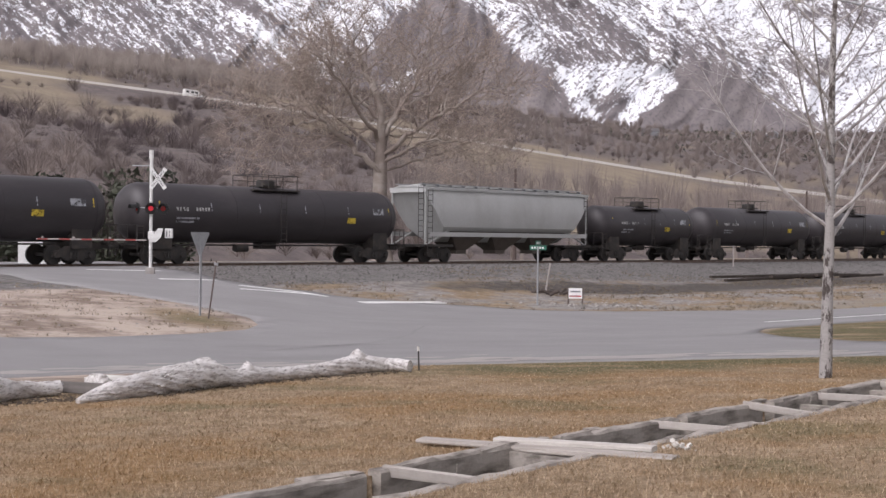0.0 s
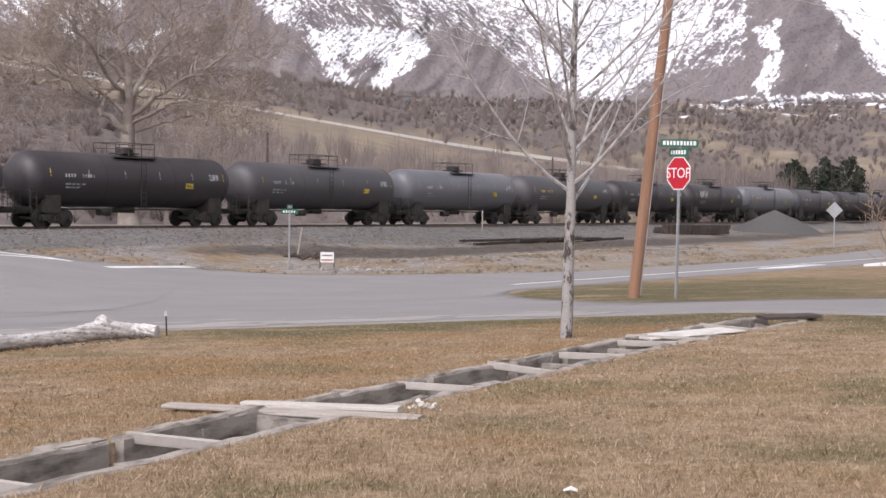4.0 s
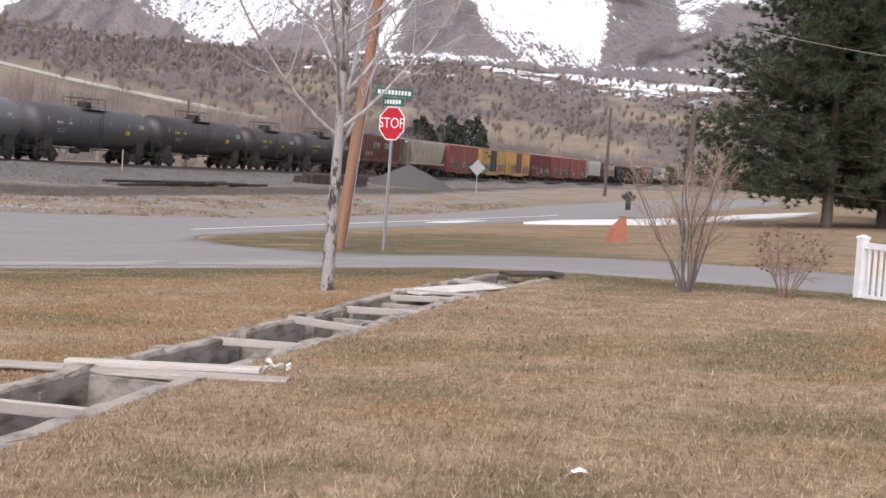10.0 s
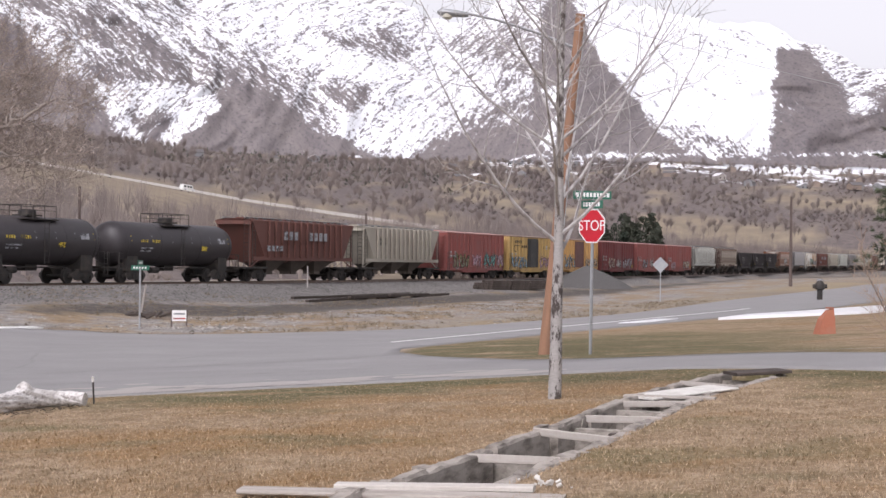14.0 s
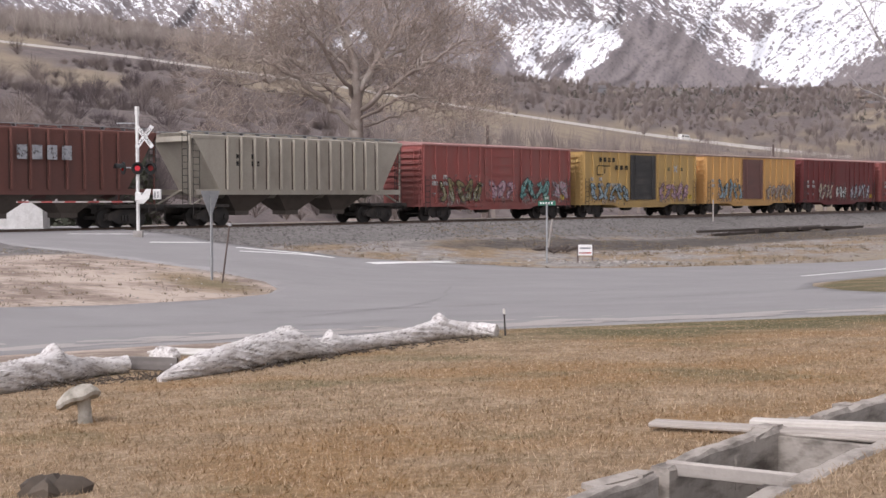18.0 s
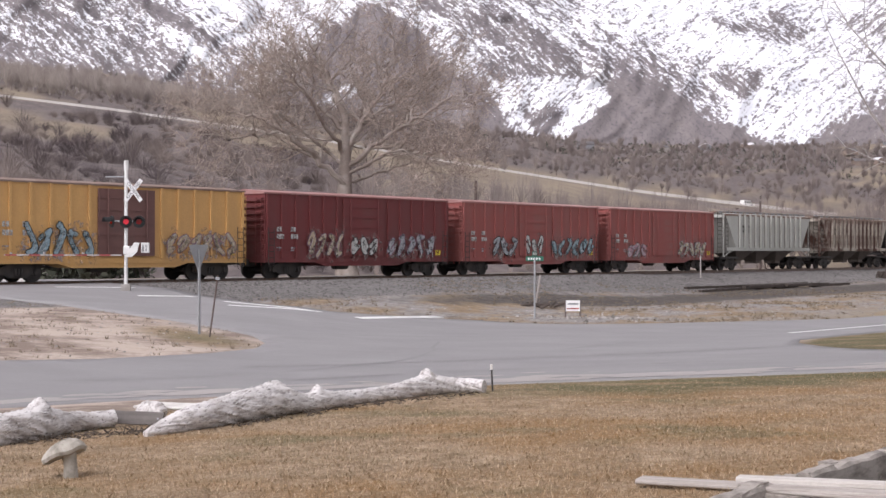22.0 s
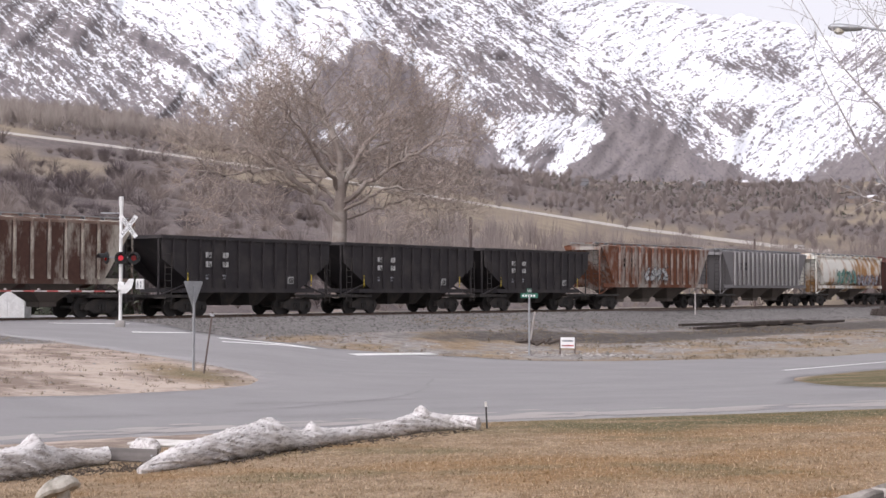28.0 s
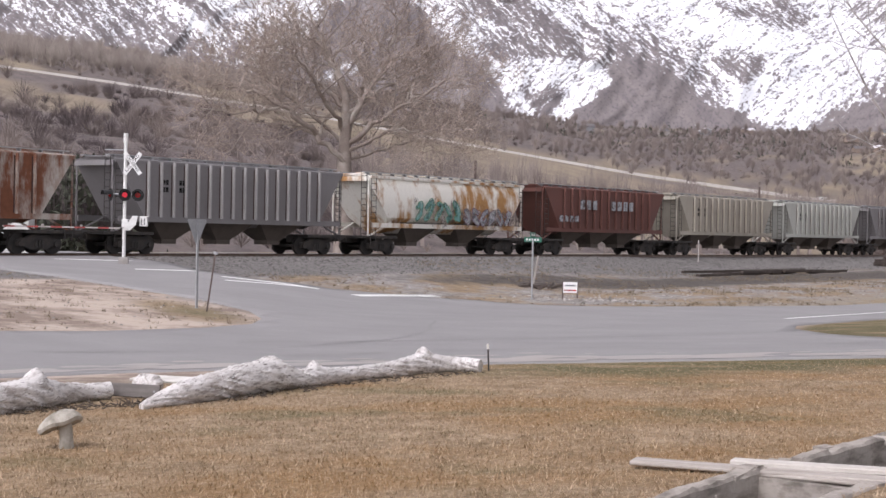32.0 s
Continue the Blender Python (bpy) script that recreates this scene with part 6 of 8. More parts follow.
put_car(box_car(BL, M["box_red"], M["box_red"], 55, "faded red box car with pale graffiti and rust", [(-5.2, -2.6, 1.1, 2.0, "ink_pink", "ink_grey", 15), (1.8, 5.8, 1.2, 2.3, "ink_cream", "ink_grey", 16)]), 358.0, 374.0)
put_car(covered_hopper(17.2, M["hop_green"], 42, "pale green-grey ribbed covered hopper car", roofmat=M["roof_rust"]), 374.0, 391.2)
put_car(covered_hopper(16.9, M["hop_rust_tan"], 43, "rust-streaked tan covered hopper car", roofmat=M["roof_rust"]), 391.2, 408.0)
for a in (408.0, 420.5, 433.0):
    put_car(open_hopper(12.5, M["hop_black"], "black open-top coal hopper car with white lettering"), a, a + 12.5)
put_car(covered_hopper(17.1, M["hop_rust_orange"], 44, "heavily rusted orange and grey covered hopper car", tags=[(-2.2, 1.0, 2.0, 3.1, "ink_white", "ink_grey", 21)]), 445.5, 462.6)
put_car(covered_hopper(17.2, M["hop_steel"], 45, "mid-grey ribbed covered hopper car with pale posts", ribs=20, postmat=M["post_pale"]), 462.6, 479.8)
put_car(covered_hopper(16.6, M["hop_white_rust"], 46, "white curved-side hopper car with orange rust and teal graffiti", True, tags=[(-3.6, 0.6, 1.9, 3.2, "ink_teal", "ink_green", 22), (0.8, 5.6, 1.8, 2.8, "ink_grey", "ink_mauve", 23)], bays=2), 479.8, 496.4)
put_car(white_squares(covered_hopper(17.0, M["hop_brown"], 47, "red-brown ribbed covered hopper car with white squares"), 17.0), 496.4, 513.4)
put_car(covered_hopper(17.4, M["hop_tan"], 48, "dirty tan ribbed covered hopper car"), 513.4, 530.8)
put_car(covered_hopper(17.4, M["hop_green"], 49, "pale green-grey ribbed covered hopper car"), 530.8, 548.2)
a = 548.2
for k, m, lab in (("s", "hop_steel", "mid-grey ribbed covered hopper car"), ("t", "hop_tan", "dirty tan ribbed covered hopper car"), ("g", "hop_green", "pale green-grey ribbed covered hopper car"), ("b", "hop_brown", "red-brown ribbed covered hopper car"), ("w", "hop_white_rust", "rust-stained white covered hopper car"), ("s", "hop_steel", "mid-grey ribbed covered hopper car"), ("t", "hop_tan", "dirty tan ribbed covered hopper car"), ("g", "hop_green", "pale green-grey ribbed covered hopper car")):
    put_car(covered_hopper(17.3, M[m], 60, lab), a, a + 17.3)
    a += 17.3


# ---- bare trees ----
M["bark_pale"] = worn("pale_birch_bark", (0.43, 0.41, 0.4), (0.1, 0.085, 0.08), 0.9, 4.0, 0.85, 0, (2, 2, 0.9), 26, 0.4)
n = Nodes("blotched_birch_bark", 0.85, 0, 0.25)
peel = n.mix(n.noise(14, 4, 0.6, (1, 1, 3)), (0.24, 0.228, 0.22), (0.42, 0.4, 0.385))
peel = n.mix(n.mask(n.noise(7, 5, 0.7, (1.2, 1.2, 0.55)), 0.5, 0.58), peel, (0.07, 0.058, 0.054))
M["bark_birch"] = n.color(peel).bump(n.noise(20, 4, 0.7), 0.4, 0.01).mat
M["bark_brown"] = worn("mottled_sycamore_bark", (0.25, 0.205, 0.178), (0.5, 0.46, 0.41), 0.7, 1.0, 0.9, 0, None, 12, 0.4)
n = Nodes("sycamore_twig_brown", 0.95, 0, 0.1)
n.color(n.mix(n.island(), (0.25, 0.2, 0.17), (0.43, 0.36, 0.31)))
M["syca_twigs"] = n.mat
M["bark_tan"] = worn("pale_tan_twigs", (0.34, 0.255, 0.195), (0.2, 0.15, 0.12), 0.5, 2.0, 0.9)
M["bark_dark"] = worn("dark_grey_bush_bark", (0.15, 0.125, 0.11), (0.08, 0.065, 0.06), 0.5, 4.0, 0.9)
M["bark_red"] = worn("reddish_brown_twigs", (0.25, 0.175, 0.14), (0.14, 0.1, 0.08), 0.5, 2.0, 0.9)


def grow(shapes, start, way, length, radius, level, rng, spec):
    """A limb with its side limbs: shapes holds one Shape for each level."""
    steps = spec["steps"][level]
    pts, radii, p, d = [Vector(start)], [radius], Vector(start), Vector(way).normalized()
    for i in range(steps):
        d = (d + Vector((rng.uniform(-1, 1), rng.uniform(-1, 1), rng.uniform(-1, 1))) * spec["wobble"][level] + Vector((0, 0, spec["lift"][level]))).normalized()
        p = p + d * (length / steps)
        pts.append(p.copy())
        radii.append(radius * (1 - (i + 1) / steps * spec["taper"][level]))
    if level == spec.get("split"):
        spec["limbs"].append(Shape().tube(pts, radii, spec["sides"][level], caps=True))
    else:
        shapes[min(level, len(shapes) - 1)].tube(pts, radii, spec["sides"][level], caps=level < 2)
    if level + 1 >= len(spec["steps"]):
        return
    count = spec["count"][level]
    for k in range(count):
        u = spec["from"][level] + (1 - spec["from"][level]) * (k + rng.random()) / count
        j = min(int(u * steps), steps - 1)
        f = u * steps - j
        q = pts[j].lerp(pts[j + 1], f)
        axis = (pts[j + 1] - pts[j]).normalized()
        side = axis.orthogonal()
        side.rotate(Matrix.Rotation(k * 2.4 + rng.uniform(-0.6, 0.6), 3, axis))
        a = radians(spec["angle"][level] * rng.uniform(0.75, 1.25))
        way2 = axis * math.cos(a) + side * math.sin(a)
        r2 = (radii[j] + (radii[j + 1] - radii[j]) * f) * spec["thin"][level]
        l2 = length * spec["ratio"][level] * (1.12 - 0.62 * u) * rng.uniform(0.75, 1.2)
        grow(shapes, q, way2, l2, max(r2, spec["least"]), level + 1, rng, spec)


def bare_tree(name, label, category, at_xy, height, radius, spec, mats, seed, names=("trunk", "limb", "twig_crown"), lean=(0.0, 0.0), stems=1, group=""):
    tree = thing(name, label, category, pose(at_xy[0], at_xy[1], gz(*at_xy) - 0.03), group)
    rng = random.Random(seed)
    shapes = [Shape() for _ in names]
    spec["limbs"] = []
    for i in range(stems):
        a = 2 * math.pi * i / stems + seed
        sp = spec.get("spread", 0.0)
        grow(shapes, (math.cos(a) * 0.06 * (stems > 1), math.sin(a) * 0.06 * (stems > 1), 0), (lean[0] + sp * math.cos(a) * rng.uniform(0.4, 1.2), lean[1] + sp * math.sin(a) * rng.uniform(0.4, 1.2), 1), height * (1 if stems == 1 else rng.uniform(0.75, 1.05)), radius, 0, rng, spec)
    for nm, sh, mt in zip(names, shapes, mats):
        if sh.v:
            tagged(part(nm, sh, M[mt], tree, smooth=True), kind="stuff" if nm in ("twig_crown", "branchwork") else "")
    for sh in spec["limbs"]:
        part(names[spec["split"]], sh, M[mats[spec["split"]]], tree, smooth=True)
    return tree


BIRCH = dict(steps=(12, 8, 5, 3), wobble=(0.03, 0.09, 0.14, 0.2), lift=(0.02, 0.1, 0.07, 0.02), taper=(0.9, 0.85, 0.85, 0.7), sides=(12, 6, 4, 3), count=(34, 8, 4), angle=(46, 34, 34), ratio=(0.47, 0.42, 0.5), thin=(0.44, 0.52, 0.6), least=0.0052)
BIRCH["split"] = 1
BIRCH["from"] = (0.24, 0.25, 0.2)
bare_tree("birch_tree", "young bare birch tree with pale bark, standing in dry lawn", "tree", (-0.07, 5.73), 7.6, 0.092, BIRCH, ("bark_birch", "bark_pale", "bark_pale"), 4, lean=(0.02, 0))
SYCA = dict(steps=(1, 7, 6, 4), wobble=(0.1, 0.24, 0.3, 0.32), lift=(0.0, 0.07, 0.04, 0.02), taper=(0.85, 0.85, 0.85, 0.7), sides=(8, 6, 4, 3), count=(1, 10, 9, 0), angle=(50, 46, 46, 46), ratio=(0.5, 0.5, 0.55, 0.46), thin=(0.46, 0.5, 0.52, 0.55), least=0.014)
SYCA["from"] = (0.2, 0.15, 0.1, 0.12)


def sycamore(x, y):
    """A broad old tree: a short leaning trunk, crooked limbs that fork low down, and a haze of twigs."""
    tree = thing("sycamore_tree", "large bare spreading tree with mottled bark beyond the track", "tree", pose(x, y, gz(x, y) - 0.03, 0, 0, 23.6) @ Matrix.Diagonal((1.22, 1.15, 1.04, 1)))
    rng = random.Random(9)
    part("trunk", Shape().tube([(0.15, 0, -0.1), (0.05, 0, 1.2), (-0.02, 0.05, 3.4), (0.0, 0, 5.6), (0.05, 0.05, 7.6), (0.0, 0.2, 9.6), (-0.5, 0.4, 11.6)], [0.7, 0.5, 0.42, 0.38, 0.28, 0.19, 0.11], 14), M["bark_brown"], tree, smooth=True)
    boughs, twigs = Shape(), Shape()

    def limb(r0, *ways):
        line = curve_points(ways, 5)
        line = [Vector(p) + Vector((rng.uniform(-1, 1), rng.uniform(-1, 1), rng.uniform(-1, 1))) * 0.17 * (i > 0) for i, p in enumerate(line)]
        n = len(line) - 1
        radii = [r0 * 0.68 * (1 - 0.86 * i / n) for i in range(n + 1)]
        part("limb", Shape().tube(line, radii, 8), M["bark_brown"], tree, smooth=True)
        size = sum((b - a).length for a, b in zip(line, line[1:]))
        for k in range(int(5 + size * 1.35)):
            u = 0.18 + 0.82 * (k + rng.random()) / int(5 + size * 1.35)
            j = min(int(u * n), n - 1)
            axis = (line[j + 1] - line[j]).normalized()
            side = axis.orthogonal()
            side.rotate(Matrix.Rotation(k * 2.4 + rng.uniform(-0.6, 0.6), 3, axis))
            grow((boughs, boughs, twigs, twigs), line[j].lerp(line[j + 1], u * n - j), axis * 0.75 + side * 0.75 + Vector((0, 0, 0.12)), (5.0 - 2.0 * u) * rng.uniform(0.7, 1.2), max(0.026, radii[j] * 0.45), 1, rng, SYCA)

    limb(0.3, (0, 0, 5.5), (-1.2, -0.5, 6.9), (-2.6, -1.0, 8.3), (-4.6, -1.2, 9.6), (-6.2, -1.5, 10.0), (-7.4, -1.5, 9.9))
    limb(0.26, (0.0, 0.2, 9.4), (-0.8, 0.5, 12.0), (-1.6, 0.8, 14.0), (-2.0, 1.0, 15.4))
    limb(0.24, (0.05, 0.05, 7.8), (1.2, 0.6, 10.0), (2.2, 1.0, 12.4), (3.0, 1.3, 15.0))
    limb(0.24, (0.1, 0, 6.4), (1.8, -0.8, 8.2), (3.6, -1.2, 9.5), (5.4, -1.4, 10.7), (6.5, -1.4, 11.2))
    limb(0.17, (0.1, 0, 6.0), (1.8, -1.0, 7.3), (3.2, -1.4, 7.6), (4.3, -1.6, 6.9), (5.0, -1.6, 5.5))
    limb(0.2, (0.0, 0.1, 9.0), (-1.6, 0.4, 10.8), (-3.0, 0.8, 12.4), (-4.0, 1.0, 13.6))
    limb(0.2, (0, 0, 7.0), (0.6, 2.0, 9.0), (1.4, 4.0, 11.0), (2.0, 5.2, 12.8))
    limb(0.2, (0, 0, 7.4), (-1.2, -2.0, 9.4), (-2.2, -3.4, 11.4), (-3.0, -4.0, 12.8))
    limb(0.18, (0, 0, 6.8), (-2.0, 1.0, 8.8), (-4.0, 1.6, 10.6), (-5.6, 2.0, 11.8))
    limb(0.2, (0.05, 0.1, 8.4), (1.8, 1.2, 10.2), (4.0, 1.8, 11.8), (5.2, 2.0, 13.0))
    limb(0.13, (0.1, 0, 5.8), (2.2, 1.4, 6.6), (4.4, 2.0, 7.6), (7.0, 2.2, 8.2))
    limb(0.13, (-3.4, -1.1, 8.8), (-4.6, -2.0, 8.4), (-6.0, -2.2, 8.2), (-7.4, -2.2, 8.5))
    tagged(part("branchwork", boughs, M["bark_brown"], tree, smooth=True), kind="stuff")
    tagged(part("twig_crown", twigs, M["syca_twigs"], tree), kind="stuff")


sycamore(-36.0, 69.5)
SHRUB = dict(steps=(7, 5, 3), wobble=(0.09, 0.14, 0.2), lift=(0.09, 0.08, 0.05), taper=(0.8, 0.8, 0.7), sides=(6, 4, 3), count=(10, 6), angle=(30, 32), ratio=(0.42, 0.45), thin=(0.5, 0.6), least=0.004, spread=0.5)
SHRUB["split"] = 0
LILAC = dict(SHRUB, wobble=(0.3, 0.22, 0.2), spread=0.34, lift=(0.08, 0.13, 0.1), count=(13, 6), angle=(40, 34), ratio=(0.42, 0.5), least=0.0042, taper=(0.75, 0.75, 0.6))
LILAC["from"] = (0.22, 0.2)
SHRUB["from"] = (0.3, 0.25)
bare_tree("lilac_bush", "tall bare many-stemmed bush at the lawn's edge", "bush", (5.14, 6.4), 2.05, 0.019, LILAC, ("bark_dark", "bark_tan", "bark_tan"), 3, ("stem", "branchwork", "twig_crown"), stems=11)
SHRUB2 = dict(SHRUB, spread=0.7, wobble=(0.16, 0.2, 0.22), lift=(0.05, 0.02, -0.03), least=0.004, count=(13, 6), angle=(42, 38))
rose = bare_tree("rose_bush", "low bare reddish bush with a few dead leaves", "bush", (6.39, 5.7), 1.05, 0.013, SHRUB2, ("bark_red", "bark_red", "bark_red"), 6, ("stem", "branchwork", "twig_crown"), stems=9)
rng = random.Random(12)
dead = Shape()
for _ in range(90):
    a, r = rng.uniform(0, 6.3), rng.uniform(0.25, 0.65)
    m = pose(r * math.cos(a), r * math.sin(a), rng.uniform(0.35, 0.95), rng.uniform(0, 180), rng.uniform(0, 180), rng.uniform(0, 360))
    dead.add([m @ Vector(p) for p in ((0, -0.035, 0), (0.018, 0, 0.006), (0, 0.035, 0), (-0.018, 0, 0.006))], [(0, 1, 2, 3)])
part("dead_leaves", dead, plain("dead_leaf", (0.12, 0.075, 0.055), 0.9), rose)


# ---- conifers ----
n = Nodes("pine_needles", 0.75, 0, 0.25)
n.color(n.mix(n.attr("tone").outputs["Fac"], (0.03, 0.042, 0.026), (0.105, 0.12, 0.07)))
M["needles"] = n.mat


def pine(at_xy, height, reach, seed, label, lowest=1.5, share=1.0):
    tree = thing("pine_tree", label, "tree", pose(*at_xy, gz(*at_xy)), "pines by the road")
    rng, rs = random.Random(seed), np.random.RandomState(seed)
    part("trunk", Shape().tube([(0, 0, -0.1), (0.05, 0, height * 0.4), (0, 0.05, height)], [0.26, 0.2, 0.04], 10), M["bark_dark"], tree, smooth=True)
    limbs, spots, ways = Shape(), [], []
    z = lowest
    while z < height:
        k = 1 - z / height
        prof = min(1.0, 0.7 + (z / 2.2) * 0.3) * (k ** 0.62)
        for _ in range(9):
            a, ln = rng.uniform(0, 6.283), reach * prof * rng.uniform(0.62, 1.12)
            tip = Vector((math.cos(a) * ln, math.sin(a) * ln, z + ln * rng.uniform(-0.02, 0.26)))
            mid = Vector((math.cos(a) * ln * 0.5, math.sin(a) * ln * 0.5, z + ln * rng.uniform(-0.06, 0.05)))
            limbs.tube([Vector((0, 0, z)), mid, tip], [0.05 * k + 0.015, 0.03 * k + 0.01, 0.006], 4, False)
            for i in range(int((6 + ln * 8.0) * share)):
                u = rng.uniform(0.12, 1.02)
                c = Vector((0, 0, z)).lerp(mid, u * 2) if u < 0.5 else mid.lerp(tip, u * 2 - 1)
                spots.append(c[:])
                ways.append((math.cos(a) * 0.8, math.sin(a) * 0.8, 0.36))
        z += 0.42 if z < height * 0.7 else 0.34
    spots = np.array(spots) + rs.normal(0, 1, (len(spots), 3)) * np.array([0.32, 0.32, 0.17])
    per = 26
    c, w = np.repeat(spots, per, 0), np.repeat(np.array(ways), per, 0)
    d = w + rs.normal(0, 1, c.shape) * np.array([0.75, 0.75, 0.55])
    d = d / np.linalg.norm(d, axis=1)[:, None] * rs.uniform(0.18, 0.42, len(c))[:, None]
    side = np.cross(d, rs.normal(0, 1, c.shape))
    side = side / np.linalg.norm(side, axis=1)[:, None] * 0.017
    tone = np.clip(np.repeat(rs.uniform(0, 1, len(spots)), per) + rs.normal(0, 0.15, len(c)), 0, 1)
    tagged(part("limbwork", limbs, M["bark_dark"], tree), kind="stuff")
    tagged(part("needle_crown", blade_mesh("needle_crown", np.stack([c - side, c + side, c + d], 1), M["needles"], tone), None, tree, "dark green needle clusters"), kind="stuff")


pine((21.4, 47.6), 15.5, 7.9, 1, "large dark green pine with low sweeping branches")
pine((25.0, 50.4), 16.5, 6.4, 2, "large dark green pine beside another pine", 1.2)
pine((29.5, 54.5), 16.0, 6.2, 3, "large dark green pine beside another pine", 0.7)
pine((33.5, 66.0), 14.0, 6.5, 4, "dark green pine standing behind other pines", 0.3, 0.7)


# ---- the lawn's things ----
def wall_strip(center, offset, width, depth, y_from, y_to, jitter, seed):
    """A rough wall along the trough, its top a little uneven."""
    rng = random.Random(seed)
    pts = [p for p in curve_points(center, 22) if y_from <= p[1] <= y_to]
    rings = []
    for i, p in enumerate(pts):
        q0, q1 = pts[max(0, i - 1)], pts[min(len(pts) - 1, i + 1)]
        d = Vector((q1[0] - q0[0], q1[1] - q0[1], 0)).normalized()
        nrm = Vector((-d.y, d.x, 0))
        c = Vector((p[0], p[1], gz(p[0], p[1]))) + nrm * offset
        h, w = 0.035 + jitter * 1.6 * noise.noise(Vector((i * 0.22, seed, 0))) + rng.uniform(-0.003, 0.003), width * (1 + 0.12 * noise.noise(Vector((i * 0.3, seed, 5))))
        rings.append([c - nrm * w / 2 + Vector((0, 0, -depth)), c + nrm * w / 2 + Vector((0, 0, -depth)), c + nrm * w / 2 + Vector((0, 0, h - 0.02)), c + nrm * w * 0.38 + Vector((0, 0, h)), c - nrm * w * 0.38 + Vector((0, 0, h + rng.uniform(-0.01, 0.01))), c - nrm * w / 2 + Vector((0, 0, h - 0.025))])
    return Shape().loft(rings)


def trough_frame(y):
    pts = curve_points(DITCH, 8)
    i = min(range(1, len(pts) - 1), key=lambda k: abs(pts[k][1] - y))
    d = Vector((pts[i + 1][0] - pts[i - 1][0], pts[i + 1][1] - pts[i - 1][1], 0)).normalized()
    x = float(ditch_x(y))
    return Matrix.Translation((x, y, gz(x, y))) @ Matrix.Rotation(math.atan2(d.y, d.x) - math.pi / 2, 4, "Z")


M["trough"] = worn("stained_trough_timber", (0.35, 0.315, 0.278), (0.055, 0.044, 0.035), 0.9, 2.4, 0.9, 0, (2.0, 0.7, 3.5), 22, 0.6)
M["earth_dark"] = worn("dark_brown_soil", (0.07, 0.056, 0.044), (0.15, 0.12, 0.09), 0.6, 2.0, 0.95, 0, None, 20, 0.6)
M["plywood"] = worn("bleached_white_board", (0.62, 0.6, 0.56), (0.36, 0.33, 0.29), 0.55, 2.5, 0.8)
M["pale_plank"] = worn("bleached_pale_plank", (0.52, 0.49, 0.45), (0.3, 0.26, 0.22), 0.5, 2.2, 0.85, 0, (0.6, 9, 9), 26, 0.3)
M["dark_plank"] = worn("dark_grey_weathered_plank", (0.17, 0.155, 0.145), (0.09, 0.08, 0.072), 0.5, 2.2, 0.85, 0, (0.6, 8, 8), 20, 0.3)
M["dark_wood"] = worn("dark_rotten_wood", (0.06, 0.047, 0.04), (0.13, 0.105, 0.09), 0.45, 3.0, 0.9)
trough = thing("irrigation_trough", "old trough of weathered grey timbers sunk in the lawn", "trough")
for k, (y0, y1) in enumerate([(-9.2, -5.1), (-5.02, -2.7), (-2.6, -0.62), (-0.5, 1.1), (1.22, 2.6), (2.72, 4.5), (4.6, 6.6), (6.7, 9.3)]):
    part("wall", wall_strip(DITCH, 0.4 + 0.02 * (k % 2), 0.13, 0.8, y0, y1, 0.014, 30 + k), M["trough"], trough)
    part("wall", wall_strip(DITCH, -0.42 - 0.025 * (k % 2), 0.17, 0.8, y0, y1, 0.02, 50 + k), M["trough"], trough)
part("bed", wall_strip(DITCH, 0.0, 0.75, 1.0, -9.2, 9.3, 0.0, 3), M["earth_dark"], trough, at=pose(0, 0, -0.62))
for y in (-5.06, -0.56, 1.16, 2.66, 4.55):
    part("stake", Shape().box(0.27, 0.35, -0.06, 0.06, -0.6, 0.01, trough_frame(y)), M["dark_wood"], trough, "dark rotten stake")
for y in (-3.25, -0.55, 2.0, 4.1, 6.1, 8.9):
    part("cross_wall", Shape().box(-0.42, 0.42, -0.07, 0.07, -0.72, -0.015 if y < -3 else -0.06, trough_frame(y)), M["trough"], trough)
rng = random.Random(5)
for y, tall, dz in ((-6.6, 0.09, 0.0), (-4.75, 0.09, 0.01), (-1.0, 0.08, 0.01), (0.75, 0.08, 0.02), (2.45, 0.085, 0.02), (4.35, 0.08, 0.02), (7.2, 0.07, 0.02)):
    b = thing("cross_board", "weathered grey board set on edge across the trough", "board", trough_frame(y) @ pose(0.03, 0, dz - tall + 0.03, rng.uniform(-9, 9), rng.uniform(-3, 3), rng.uniform(-9, 9)), "boards across the trough")
    part("board", Shape().box(-0.47, 0.5, -0.022, 0.022, 0, tall, None, 0.006), M["plank"], b)
# slabs, roots and dead stalks that hang along the walls
debris = Shape()
for _ in range(50):
    y, e = rng.uniform(-9.0, 9.0), rng.choice((-1, 1))
    m = trough_frame(y) @ pose(-e * rng.uniform(0.24, 0.33), rng.uniform(-0.1, 0.1), rng.uniform(-0.28, 0.03))
    debris.tube([m @ Vector((0, 0, 0)), m @ Vector((rng.gauss(0, 0.03), rng.gauss(0, 0.04), -rng.uniform(0.08, 0.3)))], [rng.uniform(0.004, 0.012), 0.003], 4)
for _ in range(34):
    y, e = rng.uniform(-8.5, 9.0), rng.choice((-1, 1, 1))
    k = rng.uniform(0.08, 0.3)
    debris.box(-0.05, 0.05, -k, k, -0.02, 0.012, trough_frame(y) @ pose(e * rng.uniform(0.38, 0.5), 0, 0.03, rng.uniform(-3, 3), rng.uniform(-7, 7), rng.uniform(-8, 8)))
tagged(part("trough_debris", debris, M["trough"]), "broken slabs and dead stalks along the trough", "debris", kind="stuff")


